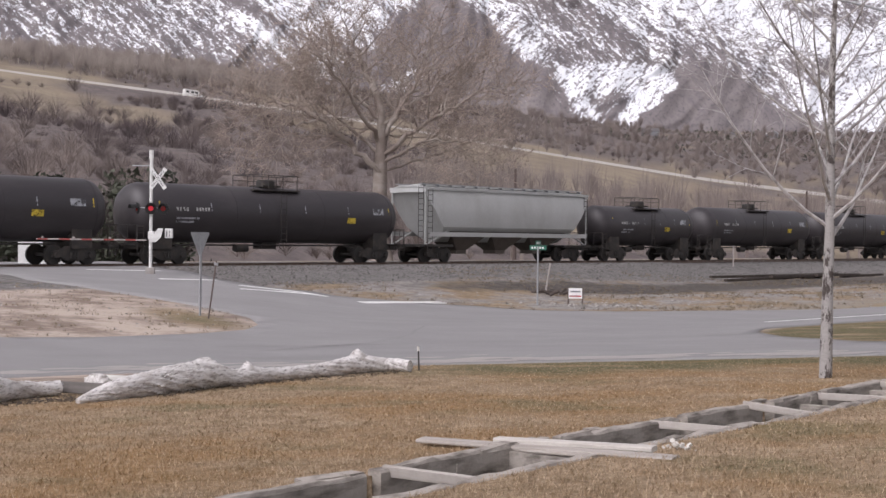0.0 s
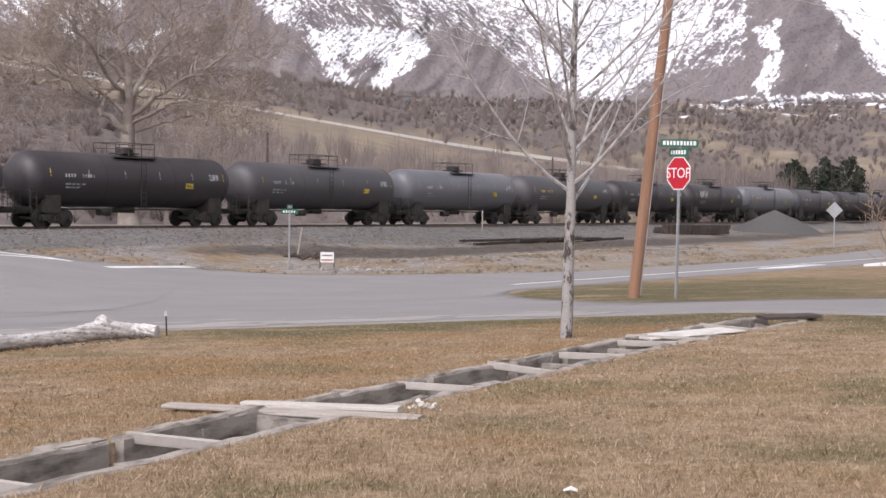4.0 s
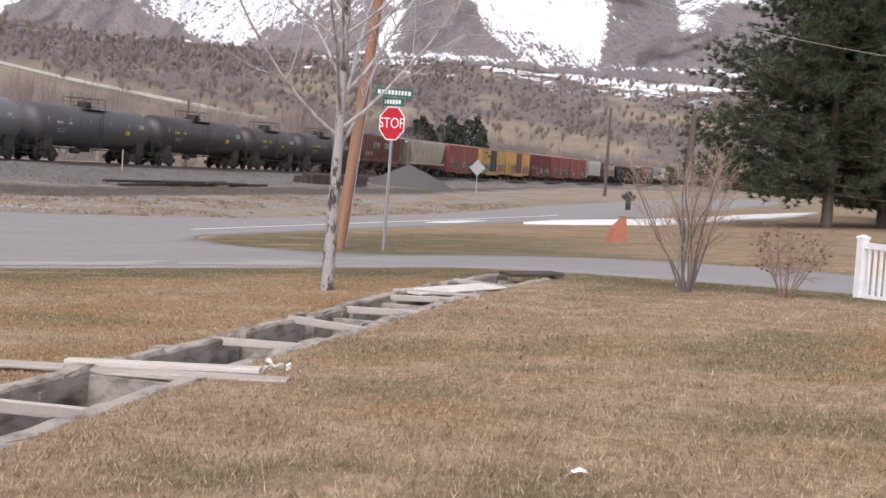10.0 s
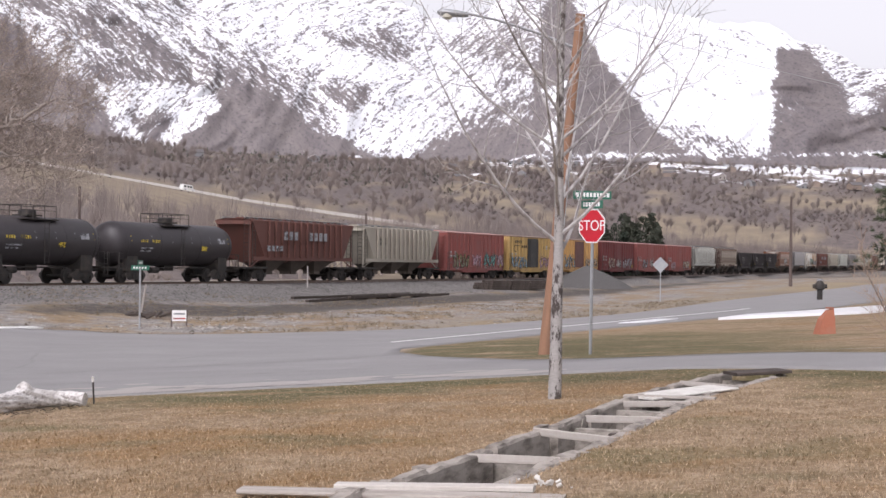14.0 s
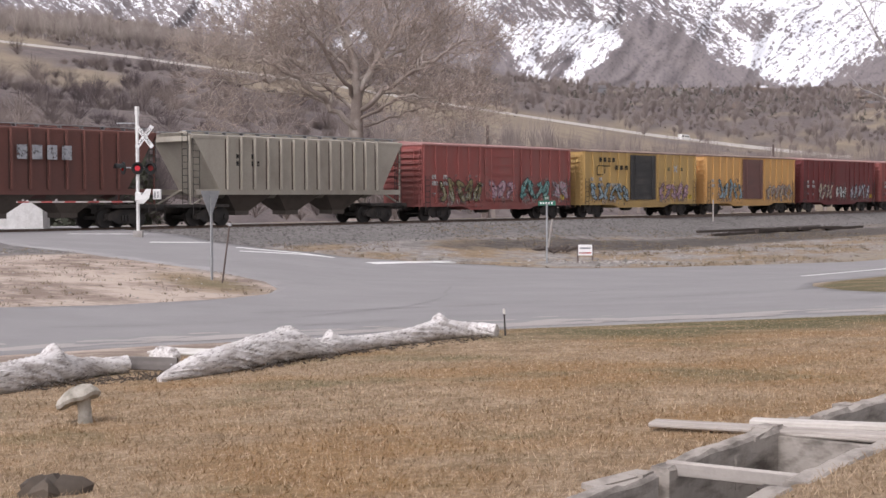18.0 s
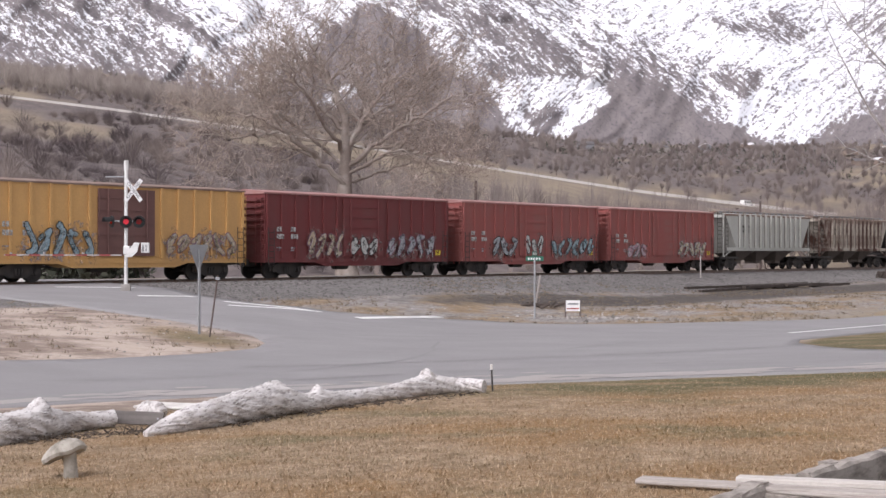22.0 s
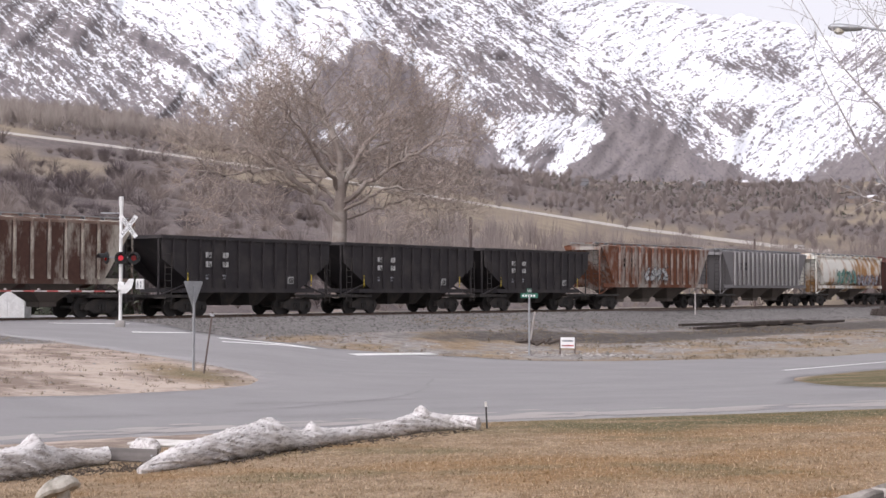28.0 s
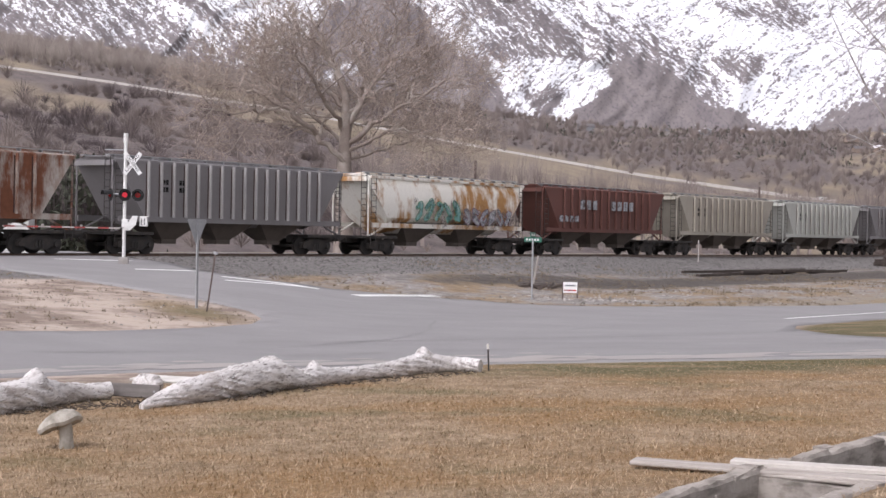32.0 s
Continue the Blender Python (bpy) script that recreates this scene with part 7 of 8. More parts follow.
def board(name, label, p, q, width, thick, mat, tilt=0.0):
    p, q = Vector(p), Vector(q)
    m = Matrix.Translation(p) @ (q - p).to_track_quat("X", "Z").to_matrix().to_4x4() @ pose(0, 0, 0, tilt)
    ob = new(name, Shape().box(0, (q - p).length, -width / 2, width / 2, -thick / 2, thick / 2, None, 0.01).mesh(name, mat))
    ob.matrix_basis = m
    return tagged(ob, label, "plank")


board("plank", "long weathered grey plank laid over the trough", (-2.66, -2.9, 0.235), (-0.2, -3.38, 0.3), 0.16, 0.035, M["plank"], 4)
board("plank", "split grey plank end lying on the grass", (-2.05, -2.98, 0.225), (-0.95, -3.32, 0.26), 0.13, 0.03, M["plank"], -5)
board("plank", "shorter pale plank lying on a long plank", (-1.92, -2.92, 0.285), (-0.42, -3.2, 0.34), 0.12, 0.045, M["pale_plank"], 3)
board("white_board", "bleached white board covering part of the trough", (1.02, 5.15, 0.25), (2.3, 6.35, 0.31), 0.55, 0.03, M["plywood"])
board("plank", "thin grey plank beside the white board", (0.85, 5.3, 0.26), (2.0, 4.9, 0.28), 0.14, 0.04, M["plank"])
board("dark_lid", "dark rotten wooden lid at the trough's end", (2.75, 8.8, 0.32), (3.65, 9.1, 0.36), 0.5, 0.05, M["dark_wood"])
rub = Shape()
for _ in range(22):
    m = pose(rng.gauss(0, 0.08), rng.gauss(0, 0.08), abs(rng.gauss(0.0, 0.015)), rng.uniform(0, 360), rng.uniform(0, 360), 0)
    s = rng.uniform(0.008, 0.022)
    rub.box(-s, s, -s * 0.7, s * 0.7, -s * 0.5, s * 0.5, m)
tagged(part("rubble", rub, M["plywood"], at=pose(-0.32, -2.75, gz(-0.32, -2.75) + 0.02)), "pale broken rubble beside the trough", "rubble", kind="stuff")

# the bleached logs
n = Nodes("bleached_log_wood", 0.85, 0, 0.25)
grain, split = n.noise(4, 6, 0.72, (3.2, 0.7, 3.2)), n.noise(9, 5, 0.7, (3.6, 0.45, 3.6))
wood = n.mix(n.mask(grain, 0.34, 0.52), (0.29, 0.26, 0.24), (0.66, 0.635, 0.615))
wood = n.mix(n.mask(split, 0.34, 0.45), (0.15, 0.13, 0.115), wood)
n.color(n.mix(n.mask(n.noise(2.2, 5, 0.65), 0.52, 0.8), wood, (0.34, 0.3, 0.27))).bump(n.mix(0.5, grain, split), 1.0, 0.03)
M["log"] = n.mat


def log_mesh(name, spine, seed, mat, knots=()):
    """spine: x, y, height of the centre over ground, radius; ridges wind along it."""
    fine, sides = 16, 44
    pts = curve_points(spine, fine)
    rings = []
    for i, (x, y, h, r) in enumerate(pts):
        q0, q1 = pts[max(0, i - 1)], pts[min(len(pts) - 1, i + 1)]
        j = i * 8 / fine
        c = Vector((x, y, gz(x, y) + h * 0.92))
        d = Vector((q1[0] - q0[0], q1[1] - q0[1], q1[2] - q0[2])).normalized()
        side = d.cross(Vector((0, 0, 1))).normalized()
        up = side.cross(d)
        ring = []
        for k in range(sides):
            a = 2 * math.pi * k / sides
            b = a + j * 0.13
            w = 1 + 0.1 * noise.noise(Vector((math.cos(b) * 1.4, math.sin(b) * 1.4, j * 0.2 + seed)))
            w += 0.15 * (0.4 - abs(noise.noise(Vector((math.cos(b) * 3.2, math.sin(b) * 3.2, j * 0.1 + seed)))) * 2)
            w += 0.11 * (0.4 - abs(noise.noise(Vector((math.cos(b) * 7, math.sin(b) * 7, j * 0.14 + seed + 4)))) * 2) + 0.03 * noise.noise(Vector((math.cos(a) * 3, math.sin(a) * 3, j * 1.1 + seed)))
            for ki, ka, kr, kw in knots:
                w += kr * math.exp(-((j - ki) / kw) ** 2 - ((math.remainder(a - ka, 2 * math.pi)) / 0.5) ** 2)
            ring.append(c + (side * math.cos(a) + up * math.sin(a)) * r * w * 0.95)
        rings.append(ring)
    return Shape().loft(rings).mesh(name, mat, True, 60)


def fallen_log(spine, seed, label, knots=()):
    ob = new("fallen_log", log_mesh("fallen_log", spine, seed, M["log"], knots))
    return tagged(ob, label, "log")


fallen_log([(-6.97, 6.93, 0.1, 0.105), (-7.4, 6.95, 0.12, 0.125), (-7.75, 6.5, 0.16, 0.165), (-7.93, 5.85, 0.12, 0.128), (-8.15, 5.3, 0.11, 0.115), (-8.33, 4.7, 0.11, 0.115), (-8.43, 4.05, 0.14, 0.145), (-8.52, 3.7, 0.14, 0.135), (-8.66, 3.25, 0.21, 0.215), (-8.73, 2.7, 0.21, 0.22), (-8.8, 2.15, 0.18, 0.2), (-8.92, 1.45, 0.14, 0.16), (-9.03, 0.97, 0.07, 0.1), (-9.08, 0.7, 0.03, 0.04)], 1.0, "long bleached driftwood-like log lying on the lawn", ((16, 1.6, 0.75, 1.3), (48, 1.5, 0.6, 1.2), (64, 1.3, 0.28, 2.6)))
fallen_log([(-10.2, 1.8, 0.12, 0.11), (-10.36, 1.45, 0.12, 0.12), (-10.42, 1.0, 0.15, 0.15), (-10.4, 0.5, 0.19, 0.21), (-10.42, 0.1, 0.17, 0.2), (-10.5, -0.5, 0.16, 0.19), (-10.75, -1.8, 0.14, 0.2), (-11.6, -3.4, 0.12, 0.2), (-12.6, -5.2, 0.1, 0.18)], 5.0, "thick bleached log lying behind another log", ((23, 1.5, 0.55, 1.6),))
fallen_log([(-10.35, 2.75, 0.14, 0.1), (-10.2, 2.65, 0.15, 0.13), (-10.0, 2.55, 0.14, 0.12), (-9.9, 2.5, 0.12, 0.06)], 9.0, "short bleached log stump behind a plank")
zl = gz(-9.9, 1.95)
pk = board("plank", "dark grey bolted plank leaning against the logs", (-10.28, 1.93, zl + 0.1), (-9.62, 2.03, zl + 0.09), 0.17, 0.04, M["dark_plank"], 82)
for dx, dy in ((0.04, 0.04), (0.04, -0.04), (0.6, 0.0)):
    part("bolt", Shape().tube([(dx, dy, 0.02), (dx, dy, 0.03)], 0.012, 6), M["galv"], pk)
board("white_board", "pale split slab lying across the logs", (-10.55, 3.05, zl + 0.13), (-9.55, 2.75, zl + 0.17), 0.3, 0.035, M["plywood"], 6)
litter = Shape()
rl = random.Random(31)
for _ in range(420):
    if rl.random() < 0.6:
        u = rl.random()
        x, y = -10.7 + 1.6 * u + rl.gauss(0, 0.18), -0.4 + 2.0 * u + rl.gauss(0, 0.28)
    else:
        u = rl.random()
        x, y = -8.5 + 1.5 * u * u + rl.gauss(0, 0.12), 1.8 + 4.8 * u + rl.gauss(0, 0.2)
    z, a, k = gz(x, y) + 0.015, rl.uniform(0, 6.283), rl.uniform(0.03, 0.14)
    litter.tube([(x, y, z), (x + math.cos(a) * k, y + math.sin(a) * k, z + rl.uniform(-0.01, 0.06))], [rl.uniform(0.004, 0.012), 0.003], 4)
tagged(part("bark_litter", litter, M["earth_dark"]), "dark bark scraps and sticks under the logs", "litter", kind="stuff")
st = thing("marker_stake", "thin metal stake with a pale tip beside a log", "stake", pose(-6.92, 7.2, gz(-6.92, 7.2), 0, -3, 0))
part("rod", Shape().tube([(0, 0, -0.1), (0, 0, 0.36)], 0.014, 6), M["steel_dark"], st)
part("tip", Shape().tube([(0, 0, 0.33), (0, 0, 0.41)], [0.022, 0.02], 8), M["plywood"], st)

# stone toadstool
mush = thing("stone_toadstool", "weathered stone toadstool ornament on dry lawn", "ornament", pose(-7.8, -2.68, gz(-7.8, -2.68)) @ Matrix.Diagonal((0.84, 0.84, 0.9, 1)))
M["stone"] = worn("lichened_stone", (0.4, 0.37, 0.32), (0.13, 0.12, 0.09), 0.9, 6.0, 0.95, 0, None, 30, 0.6)
part("stem", Shape().tube([(0, 0, -0.05), (0, 0, 0.1), (-0.02, 0, 0.24)], [0.085, 0.07, 0.075], 12), M["stone"], mush, smooth=True)
cap = []
for z, r in ((0.2, 0.04), (0.19, 0.17), (0.2, 0.225), (0.235, 0.235), (0.28, 0.21), (0.33, 0.14), (0.355, 0.06), (0.36, 0.01)):
    cap.append([(-0.09 + r * math.cos(a) * (1 + 0.05 * math.sin(3 * a)), r * math.sin(a), z + 0.36 * r * math.cos(a) + 0.012 * math.sin(5 * a + 9 * r)) for a in (2 * math.pi * k / 24 for k in range(24))])
part("cap", Shape().loft(cap), M["stone"], mush, "rounded mossy stone cap", True)
stone2 = thing("earth_clump", "dark clump of earth and dead leaves on lawn", "earth", pose(-5.9, -5.9, gz(-5.9, -5.9)))
part("clump", Shape().loft([[(r * math.cos(a) * (1.3 + 0.5 * math.sin(3 * a)), r * math.sin(a) * (1 + 0.3 * math.sin(5 * a)), z * 0.8 + 0.03 * math.sin(4 * a)) for a in (2 * math.pi * k / 14 for k in range(14))] for z, r in ((-0.03, 0.16), (0.05, 0.17), (0.1, 0.13), (0.12, 0.05))]), M["earth_dark"], stone2, smooth=True)
paper = part("paper_scrap", Shape().add([(-0.07, -0.04, 0.03), (0.0, -0.05, 0.05), (0.08, -0.03, 0.03), (0.07, 0.05, 0.045), (0.0, 0.045, 0.075), (-0.08, 0.05, 0.035)], [(0, 1, 4, 5), (1, 2, 3, 4)]), M["white_paint"], at=pose(1.43, -6.73, gz(1.43, -6.73)) @ Matrix.Diagonal((0.55, 0.55, 0.55, 1)))
tagged(paper, "crumpled white paper scrap on the lawn", "litter")

# white vinyl fence
M["vinyl"] = worn("white_vinyl", (0.8, 0.8, 0.8), (0.6, 0.6, 0.58), 0.3, 3.0, 0.45, bump=0.02)
FD = Vector((0.36, -0.93, 0)).normalized()
F0 = Vector((7.55, 5.92, 0))
fence = thing("vinyl_fence", "white vinyl picket fence with square capped posts", "fence")
fm = Matrix.Rotation(math.atan2(FD.y, FD.x), 4, "Z")
zf = 0.4
for i in range(3):
    p = F0 + FD * (i * 1.75)
    m = Matrix.Translation((p.x, p.y, zf)) @ fm
    ps = part("post", Shape().box(-0.06, 0.06, -0.06, 0.06, -0.08, 0.96), M["vinyl"], fence, at=m)
    part("post_cap", Shape().loft([[(-0.072, -0.072, 0.96), (0.072, -0.072, 0.96), (0.072, 0.072, 0.96), (-0.072, 0.072, 0.96)], [(-0.072, -0.072, 0.985), (0.072, -0.072, 0.985), (0.072, 0.072, 0.985), (-0.072, 0.072, 0.985)], [(-0.01, -0.01, 1.02), (0.01, -0.01, 1.02), (0.01, 0.01, 1.02), (-0.01, 0.01, 1.02)]]), M["vinyl"], ps)
    part("base_trim", Shape().box(-0.085, 0.085, -0.085, 0.085, -0.08, -0.02), M["vinyl"], ps)
    if i < 2:
        for z in (0.08, 0.82):
            part("rail", Shape().box(0.06, 1.69, -0.025, 0.025, z, z + 0.09), M["vinyl"], fence, at=m)
        for k in range(13):
            part("picket", Shape().box(0.14 + k * 0.121, 0.175 + k * 0.121, -0.018, 0.018, 0.17, 0.82), M["vinyl"], fence, at=m)
edging = thing("brick_edging", "low red brick edging under the fence", "edging")
for k in range(14):
    p = F0 + FD * (0.15 + k * 0.24)
    part("brick", Shape().box(-0.11, 0.11, -0.05, 0.05, -0.06, 0.05), worn("red_brick_%s" % "abc"[k % 3], (0.33 + 0.03 * (k % 3), 0.12, 0.09), (0.2, 0.1, 0.08), 0.5, 5.0, 0.9) if k < 3 else edging.children[k % 3].data.materials[0], edging, at=Matrix.Translation((p.x + 0.12, p.y + 0.04, zf)) @ fm)


# ---- signs, poles and the crossing ----
def text_mesh(name, words, size, mat, spacing=1.0):
    """Lettering with the built-in font, turned into a mesh that stands in x and z and faces -y."""
    cu = bpy.data.curves.new(name, "FONT")
    cu.body, cu.size, cu.align_x, cu.align_y, cu.extrude, cu.space_character = words, size, "CENTER", "CENTER", 0.002, spacing
    tmp = bpy.data.objects.new(name, cu)
    me = bpy.data.meshes.new_from_object(tmp)
    bpy.data.objects.remove(tmp)
    bpy.data.curves.remove(cu)
    me.transform(Matrix.Rotation(math.pi / 2, 4, "X"))
    me.materials.clear()
    me.materials.append(mat)
    return me


M["sign_green"] = worn("green_sign_sheet", (0.03, 0.14, 0.095), (0.05, 0.12, 0.09), 0.3, 3.0, 0.4, bump=0.02)
M["sign_red"] = worn("red_sign_sheet", (0.5, 0.015, 0.03), (0.36, 0.02, 0.03), 0.3, 3.0, 0.4, bump=0.02)
M["sign_white"] = plain("white_sign_sheet", (0.75, 0.75, 0.74), 0.45)
M["pole_wood"] = worn("orange_brown_pole_wood", (0.28, 0.155, 0.098), (0.15, 0.095, 0.07), 0.6, 1.6, 0.85, 0, (6, 6, 0.4), 20, 0.3)
M["pole_dark"] = worn("dark_weathered_pole_wood", (0.12, 0.09, 0.08), (0.06, 0.05, 0.045), 0.5, 1.6, 0.9, 0, (6, 6, 0.4), 20, 0.3)


def disc(n, r, y0, y1, turn=0.0):
    return Shape().prism([(r * math.cos(2 * math.pi * k / n + turn), r * math.sin(2 * math.pi * k / n + turn)) for k in range(n)], y0, y1)


# stop sign with two street-name blades
stop = thing("stop_sign", "red octagonal stop sign with green street-name blades on a steel post", "sign", pose(1.0, 18.0, gz(1.0, 18.0), 0, 0.6, -44))
part("post", Shape().box(-0.03, 0.03, -0.02, 0.02, -0.2, 3.62), M["galv"], stop)
face = part("stop_plate", disc(8, 0.41, -0.025, -0.02, math.pi / 8), M["sign_white"], stop, "white-edged red octagon", at=pose(0, 0, 2.87))
part("red_field", disc(8, 0.38, -0.029, -0.026, math.pi / 8), M["sign_red"], face)
part("lettering", text_mesh("stop_word", "STOP", 0.33, M["sign_white"]), None, face, "white STOP lettering", at=pose(0, -0.034, 0))
for z, rz, w in ((3.35, 0, 0.62), (3.56, 52, 0.86)):
    bl = part("name_blade", Shape().box(-w / 2, w / 2, -0.012, 0.012, -0.09, 0.09), M["sign_green"], stop, "green street-name blade", at=pose(0, -0.03, z, 0, 0, rz))
    rng = random.Random(int(z * 100))
    x = -w / 2 + 0.06
    while x < w / 2 - 0.08:
        k = rng.uniform(0.035, 0.075)
        part("lettering", Shape().box(x, x + k, -0.016, -0.012, -0.045, 0.05), M["sign_white"], bl)
        x += k + 0.025

# leaning utility pole with a lamp
def pole_thing(name, label, p, height, r0, r1, lean, mat, group=""):
    ob = thing(name, label, "utility pole", pose(p[0], p[1], gz(*p) - 0.05, lean[0], lean[1], 0), group)
    part("pole", Shape().tube([(0, 0, 0), (0.0, 0, height * 0.5), (0.0, 0, height)], [r0, (r0 + r1) / 2, r1], 14), mat, ob, smooth=True)
    return ob


up = pole_thing("street_lamp_pole", "leaning brown wooden pole carrying a street lamp", (-0.01, 18.66), 7.9, 0.15, 0.11, (-1.0, 5.4), M["pole_wood"])
part("lamp_arm", Shape().tube([(0, 0, 7.1), (-0.9, -0.1, 7.35), (-1.9, -0.2, 7.55), (-2.6, -0.25, 7.62)], [0.035, 0.032, 0.03, 0.028], 8), M["galv"], up, smooth=True)
lampm = Shape().loft([[(x, -0.25 + w * math.cos(a), 7.62 + h * math.sin(a) - 0.03) for a in (2 * math.pi * k / 12 for k in range(12))] for x, w, h in ((-2.55, 0.05, 0.05), (-2.7, 0.11, 0.07), (-3.0, 0.14, 0.09), (-3.2, 0.12, 0.08), (-3.27, 0.03, 0.03))])
head = part("lamp_head", lampm, M["galv"], up, "grey cobra-head lamp", True)
part("lens", Shape().tube([(-3.03, -0.25, 7.56), (-3.03, -0.25, 7.48), (-3.03, -0.25, 7.44)], [0.13, 0.11, 0.05], 12), plain("clouded_lens", (0.6, 0.58, 0.5), 0.3), head, smooth=True)
part("ground_wire", Shape().tube([(0.14, -0.06, 0.1), (0.115, -0.05, 7.6)], 0.012, 5), M["galv"], up)


def far_pole(p, h, label, arm=True):
    ob = pole_thing("utility_pole", label, p, h, 0.16, 0.1, (0, 0), M["pole_dark"], "poles along the track")
    if arm:
        part("crossarm", Shape().box(-1.2, 1.2, -0.06, 0.06, h - 0.7, h - 0.58), M["pole_dark"], ob)
        for x in (-1.1, -0.5, 0.5, 1.1):
            part("insulator", Shape().tube([(x, 0, h - 0.58), (x, 0, h - 0.42)], 0.05, 6), M["galv"], ob)
    return ob


far_pole((24.0, 117.0), 8.3, "tall dark wooden pole beside the road", False)
par = thing("closed_parasol", "closed dark parasol on a thin pole behind a bare bush", "parasol", pose(5.28, 7.56, gz(5.28, 7.56), 0, 1.5, 0))
part("pole", Shape().tube([(0, 0, -0.1), (0, 0, 2.9)], 0.02, 8), M["galv"], par)
part("folded_canopy", Shape().tube([(0, 0, 1.75), (0.01, 0, 1.95), (0, 0, 2.3), (0, 0, 2.6), (0, 0, 2.82)], [0.03, 0.055, 0.05, 0.035, 0.012], 10), M["pole_dark"], par, "dark folded cloth", smooth=True)
M["cable"] = plain("grey_cable", (0.3, 0.3, 0.3), 0.6)
wire = part("overhead_cable", Shape().tube(curve_points([(0.6, 18.5, 7.7), (4, 19.6, 6.95), (8, 20.9, 6.25), (12, 21.9, 5.8), (16, 22.8, 5.6), (24, 25.0, 5.6), (40, 29.0, 6.6)], 5), 0.008, 5, False), M["cable"])
tagged(wire, "thin grey overhead cable running from a wooden pole", "cable")
for s, q, h in ((-8, -13, 7.2), (44, -17, 7.6), (96, -18, 7.6)):
    c = on_track(s, -q)
    far_pole((c.x, c.y), h, "thin dark pole beyond the track", False)

# railway crossing signal
xb = thing("crossing_signal", "railway crossing signal mast with white crossbuck and lowered gate", "crossing signal", pose(-28.95, 32.28, gz(-28.95, 32.28), 0, 0, 24))
zb = 0.62 + 0.15 - gz(-28.95, 32.28)
part("foundation", Shape().box(-0.17, 0.17, -0.17, 0.17, -0.3, zb), M["concrete"], xb)
part("mast", Shape().tube([(0, 0, zb), (0, 0, 5.386 - gz(-28.95, 32.28))], 0.065, 12), M["white_paint"], xb, smooth=True)
ztop = 5.386 - gz(-28.95, 32.28)
part("mast_cap", Shape().tube([(0, 0, ztop - 0.35), (0, 0, ztop)], 0.085, 10), M["white_paint"], xb)
part("bell_arm", Shape().tube([(-0.75, 0, ztop - 0.62), (0, 0, ztop - 0.62)], 0.025, 6), M["galv"], xb)
for a, words in ((54, "RAIL ROAD"), (-54, "CROSSING")):
    blade = part("crossbuck_blade", Shape().box(-0.49, 0.49, -0.11 if a > 0 else -0.13, -0.09 if a > 0 else -0.11, -0.078, 0.078), M["sign_white"], xb, "white crossbuck blade", at=pose(0.28, 0, ztop - 1.12, 0, -a, 0))
    part("lettering", text_mesh("blade_word", words, 0.15, M["ink_black"]), None, blade, "black lettering", at=pose(0, -0.114 if a > 0 else -0.134, 0))
lampbar = part("lamp_crossarm", Shape().tube([(-0.62, -0.1, 2.34 + zb), (0.62, -0.1, 2.34 + zb)], 0.03, 8), M["galv"], xb)
glow = Nodes("lit_red_lens", 0.3)
glow.b.inputs["Emission Color"].default_value, glow.b.inputs["Emission Strength"].default_value = (0.9, 0.06, 0.09, 1), 0.45
glow.color((0.5, 0.01, 0.02))
for x, lit, yaw in ((0.02, True, 8), (0.5, False, 0), (-0.52, False, -60)):
    lm = part("flasher_lamp", disc(20, 0.23, 0.0, 0.04), M["black"], lampbar, "black round flasher lamp", at=pose(x, -0.17, 2.32 + zb, 0, 0, yaw))
    part("lens", disc(16, 0.1, -0.02, 0.0), glow.mat if lit else M["lamp_red"], lm)
    part("hood", Shape().add([(r * math.cos(a), y, r * math.sin(a)) for y in (-0.3, 0.0) for r in (0.17,) for a in (math.pi * k / 10 for k in range(11))], [(k, k + 1, 12 + k, 11 + k) for k in range(10)]), M["black"], lm)
part("gate_machine", Shape().box(-0.06, 0.16, -0.3, 0.15, 1.1 + zb, 1.42 + zb, None, 0.03), M["white_paint"], xb)
part("counterweight", Shape().prism([(0.0, 1.0 + zb), (0.26, 1.0 + zb), (0.46, 1.2 + zb), (0.54, 1.54 + zb), (0.36, 1.55 + zb), (0.14, 1.24 + zb)], -0.42, -0.34), M["white_paint"], xb)
box = part("signal_box", Shape().box(0.58, 0.86, -0.2, 0.1, 1.16 + zb, 1.54 + zb, None, 0.02), M["white_paint"], xb)
for x in (0.63, 0.74):
    part("lettering", Shape().box(x, x + 0.05, -0.204, -0.2, 1.22 + zb, 1.46 + zb), M["ink_grey"], box)
M["arm_white"] = worn("faded_white_arm", (0.36, 0.33, 0.31), (0.2, 0.17, 0.16), 0.5, 3.0)
M["arm_red"] = worn("faded_red_arm", (0.26, 0.05, 0.045), (0.15, 0.06, 0.05), 0.5, 3.0)
arm = part("gate_arm", Shape().box(-4.35, -0.1, -0.46, -0.43, 1.05 + zb, 1.105 + zb), M["arm_white"], xb, "red and white striped gate arm")
for k in range(5):
    part("red_stripe", Shape().box(-4.3 + k * 0.85, -3.9 + k * 0.85, -0.464, -0.426, 1.047 + zb, 1.108 + zb), M["arm_red"], arm)
for x in (-4.1, -2.9, -1.5):
    part("arm_lamp", Shape().tube([(x, -0.445, 1.105 + zb), (x, -0.445, 1.18 + zb)], 0.05, 8), M["arm_white"], arm)

# give-way sign seen from behind, and the leaning post beside it
yl = thing("yield_sign", "back of a triangular yield sign on a steel post", "sign", pose(-18.72, 19.37, gz(-18.72, 19.37), 0, 0, 78))
part("post", Shape().box(-0.03, 0.03, -0.02, 0.02, -0.2, 2.2), M["galv"], yl)
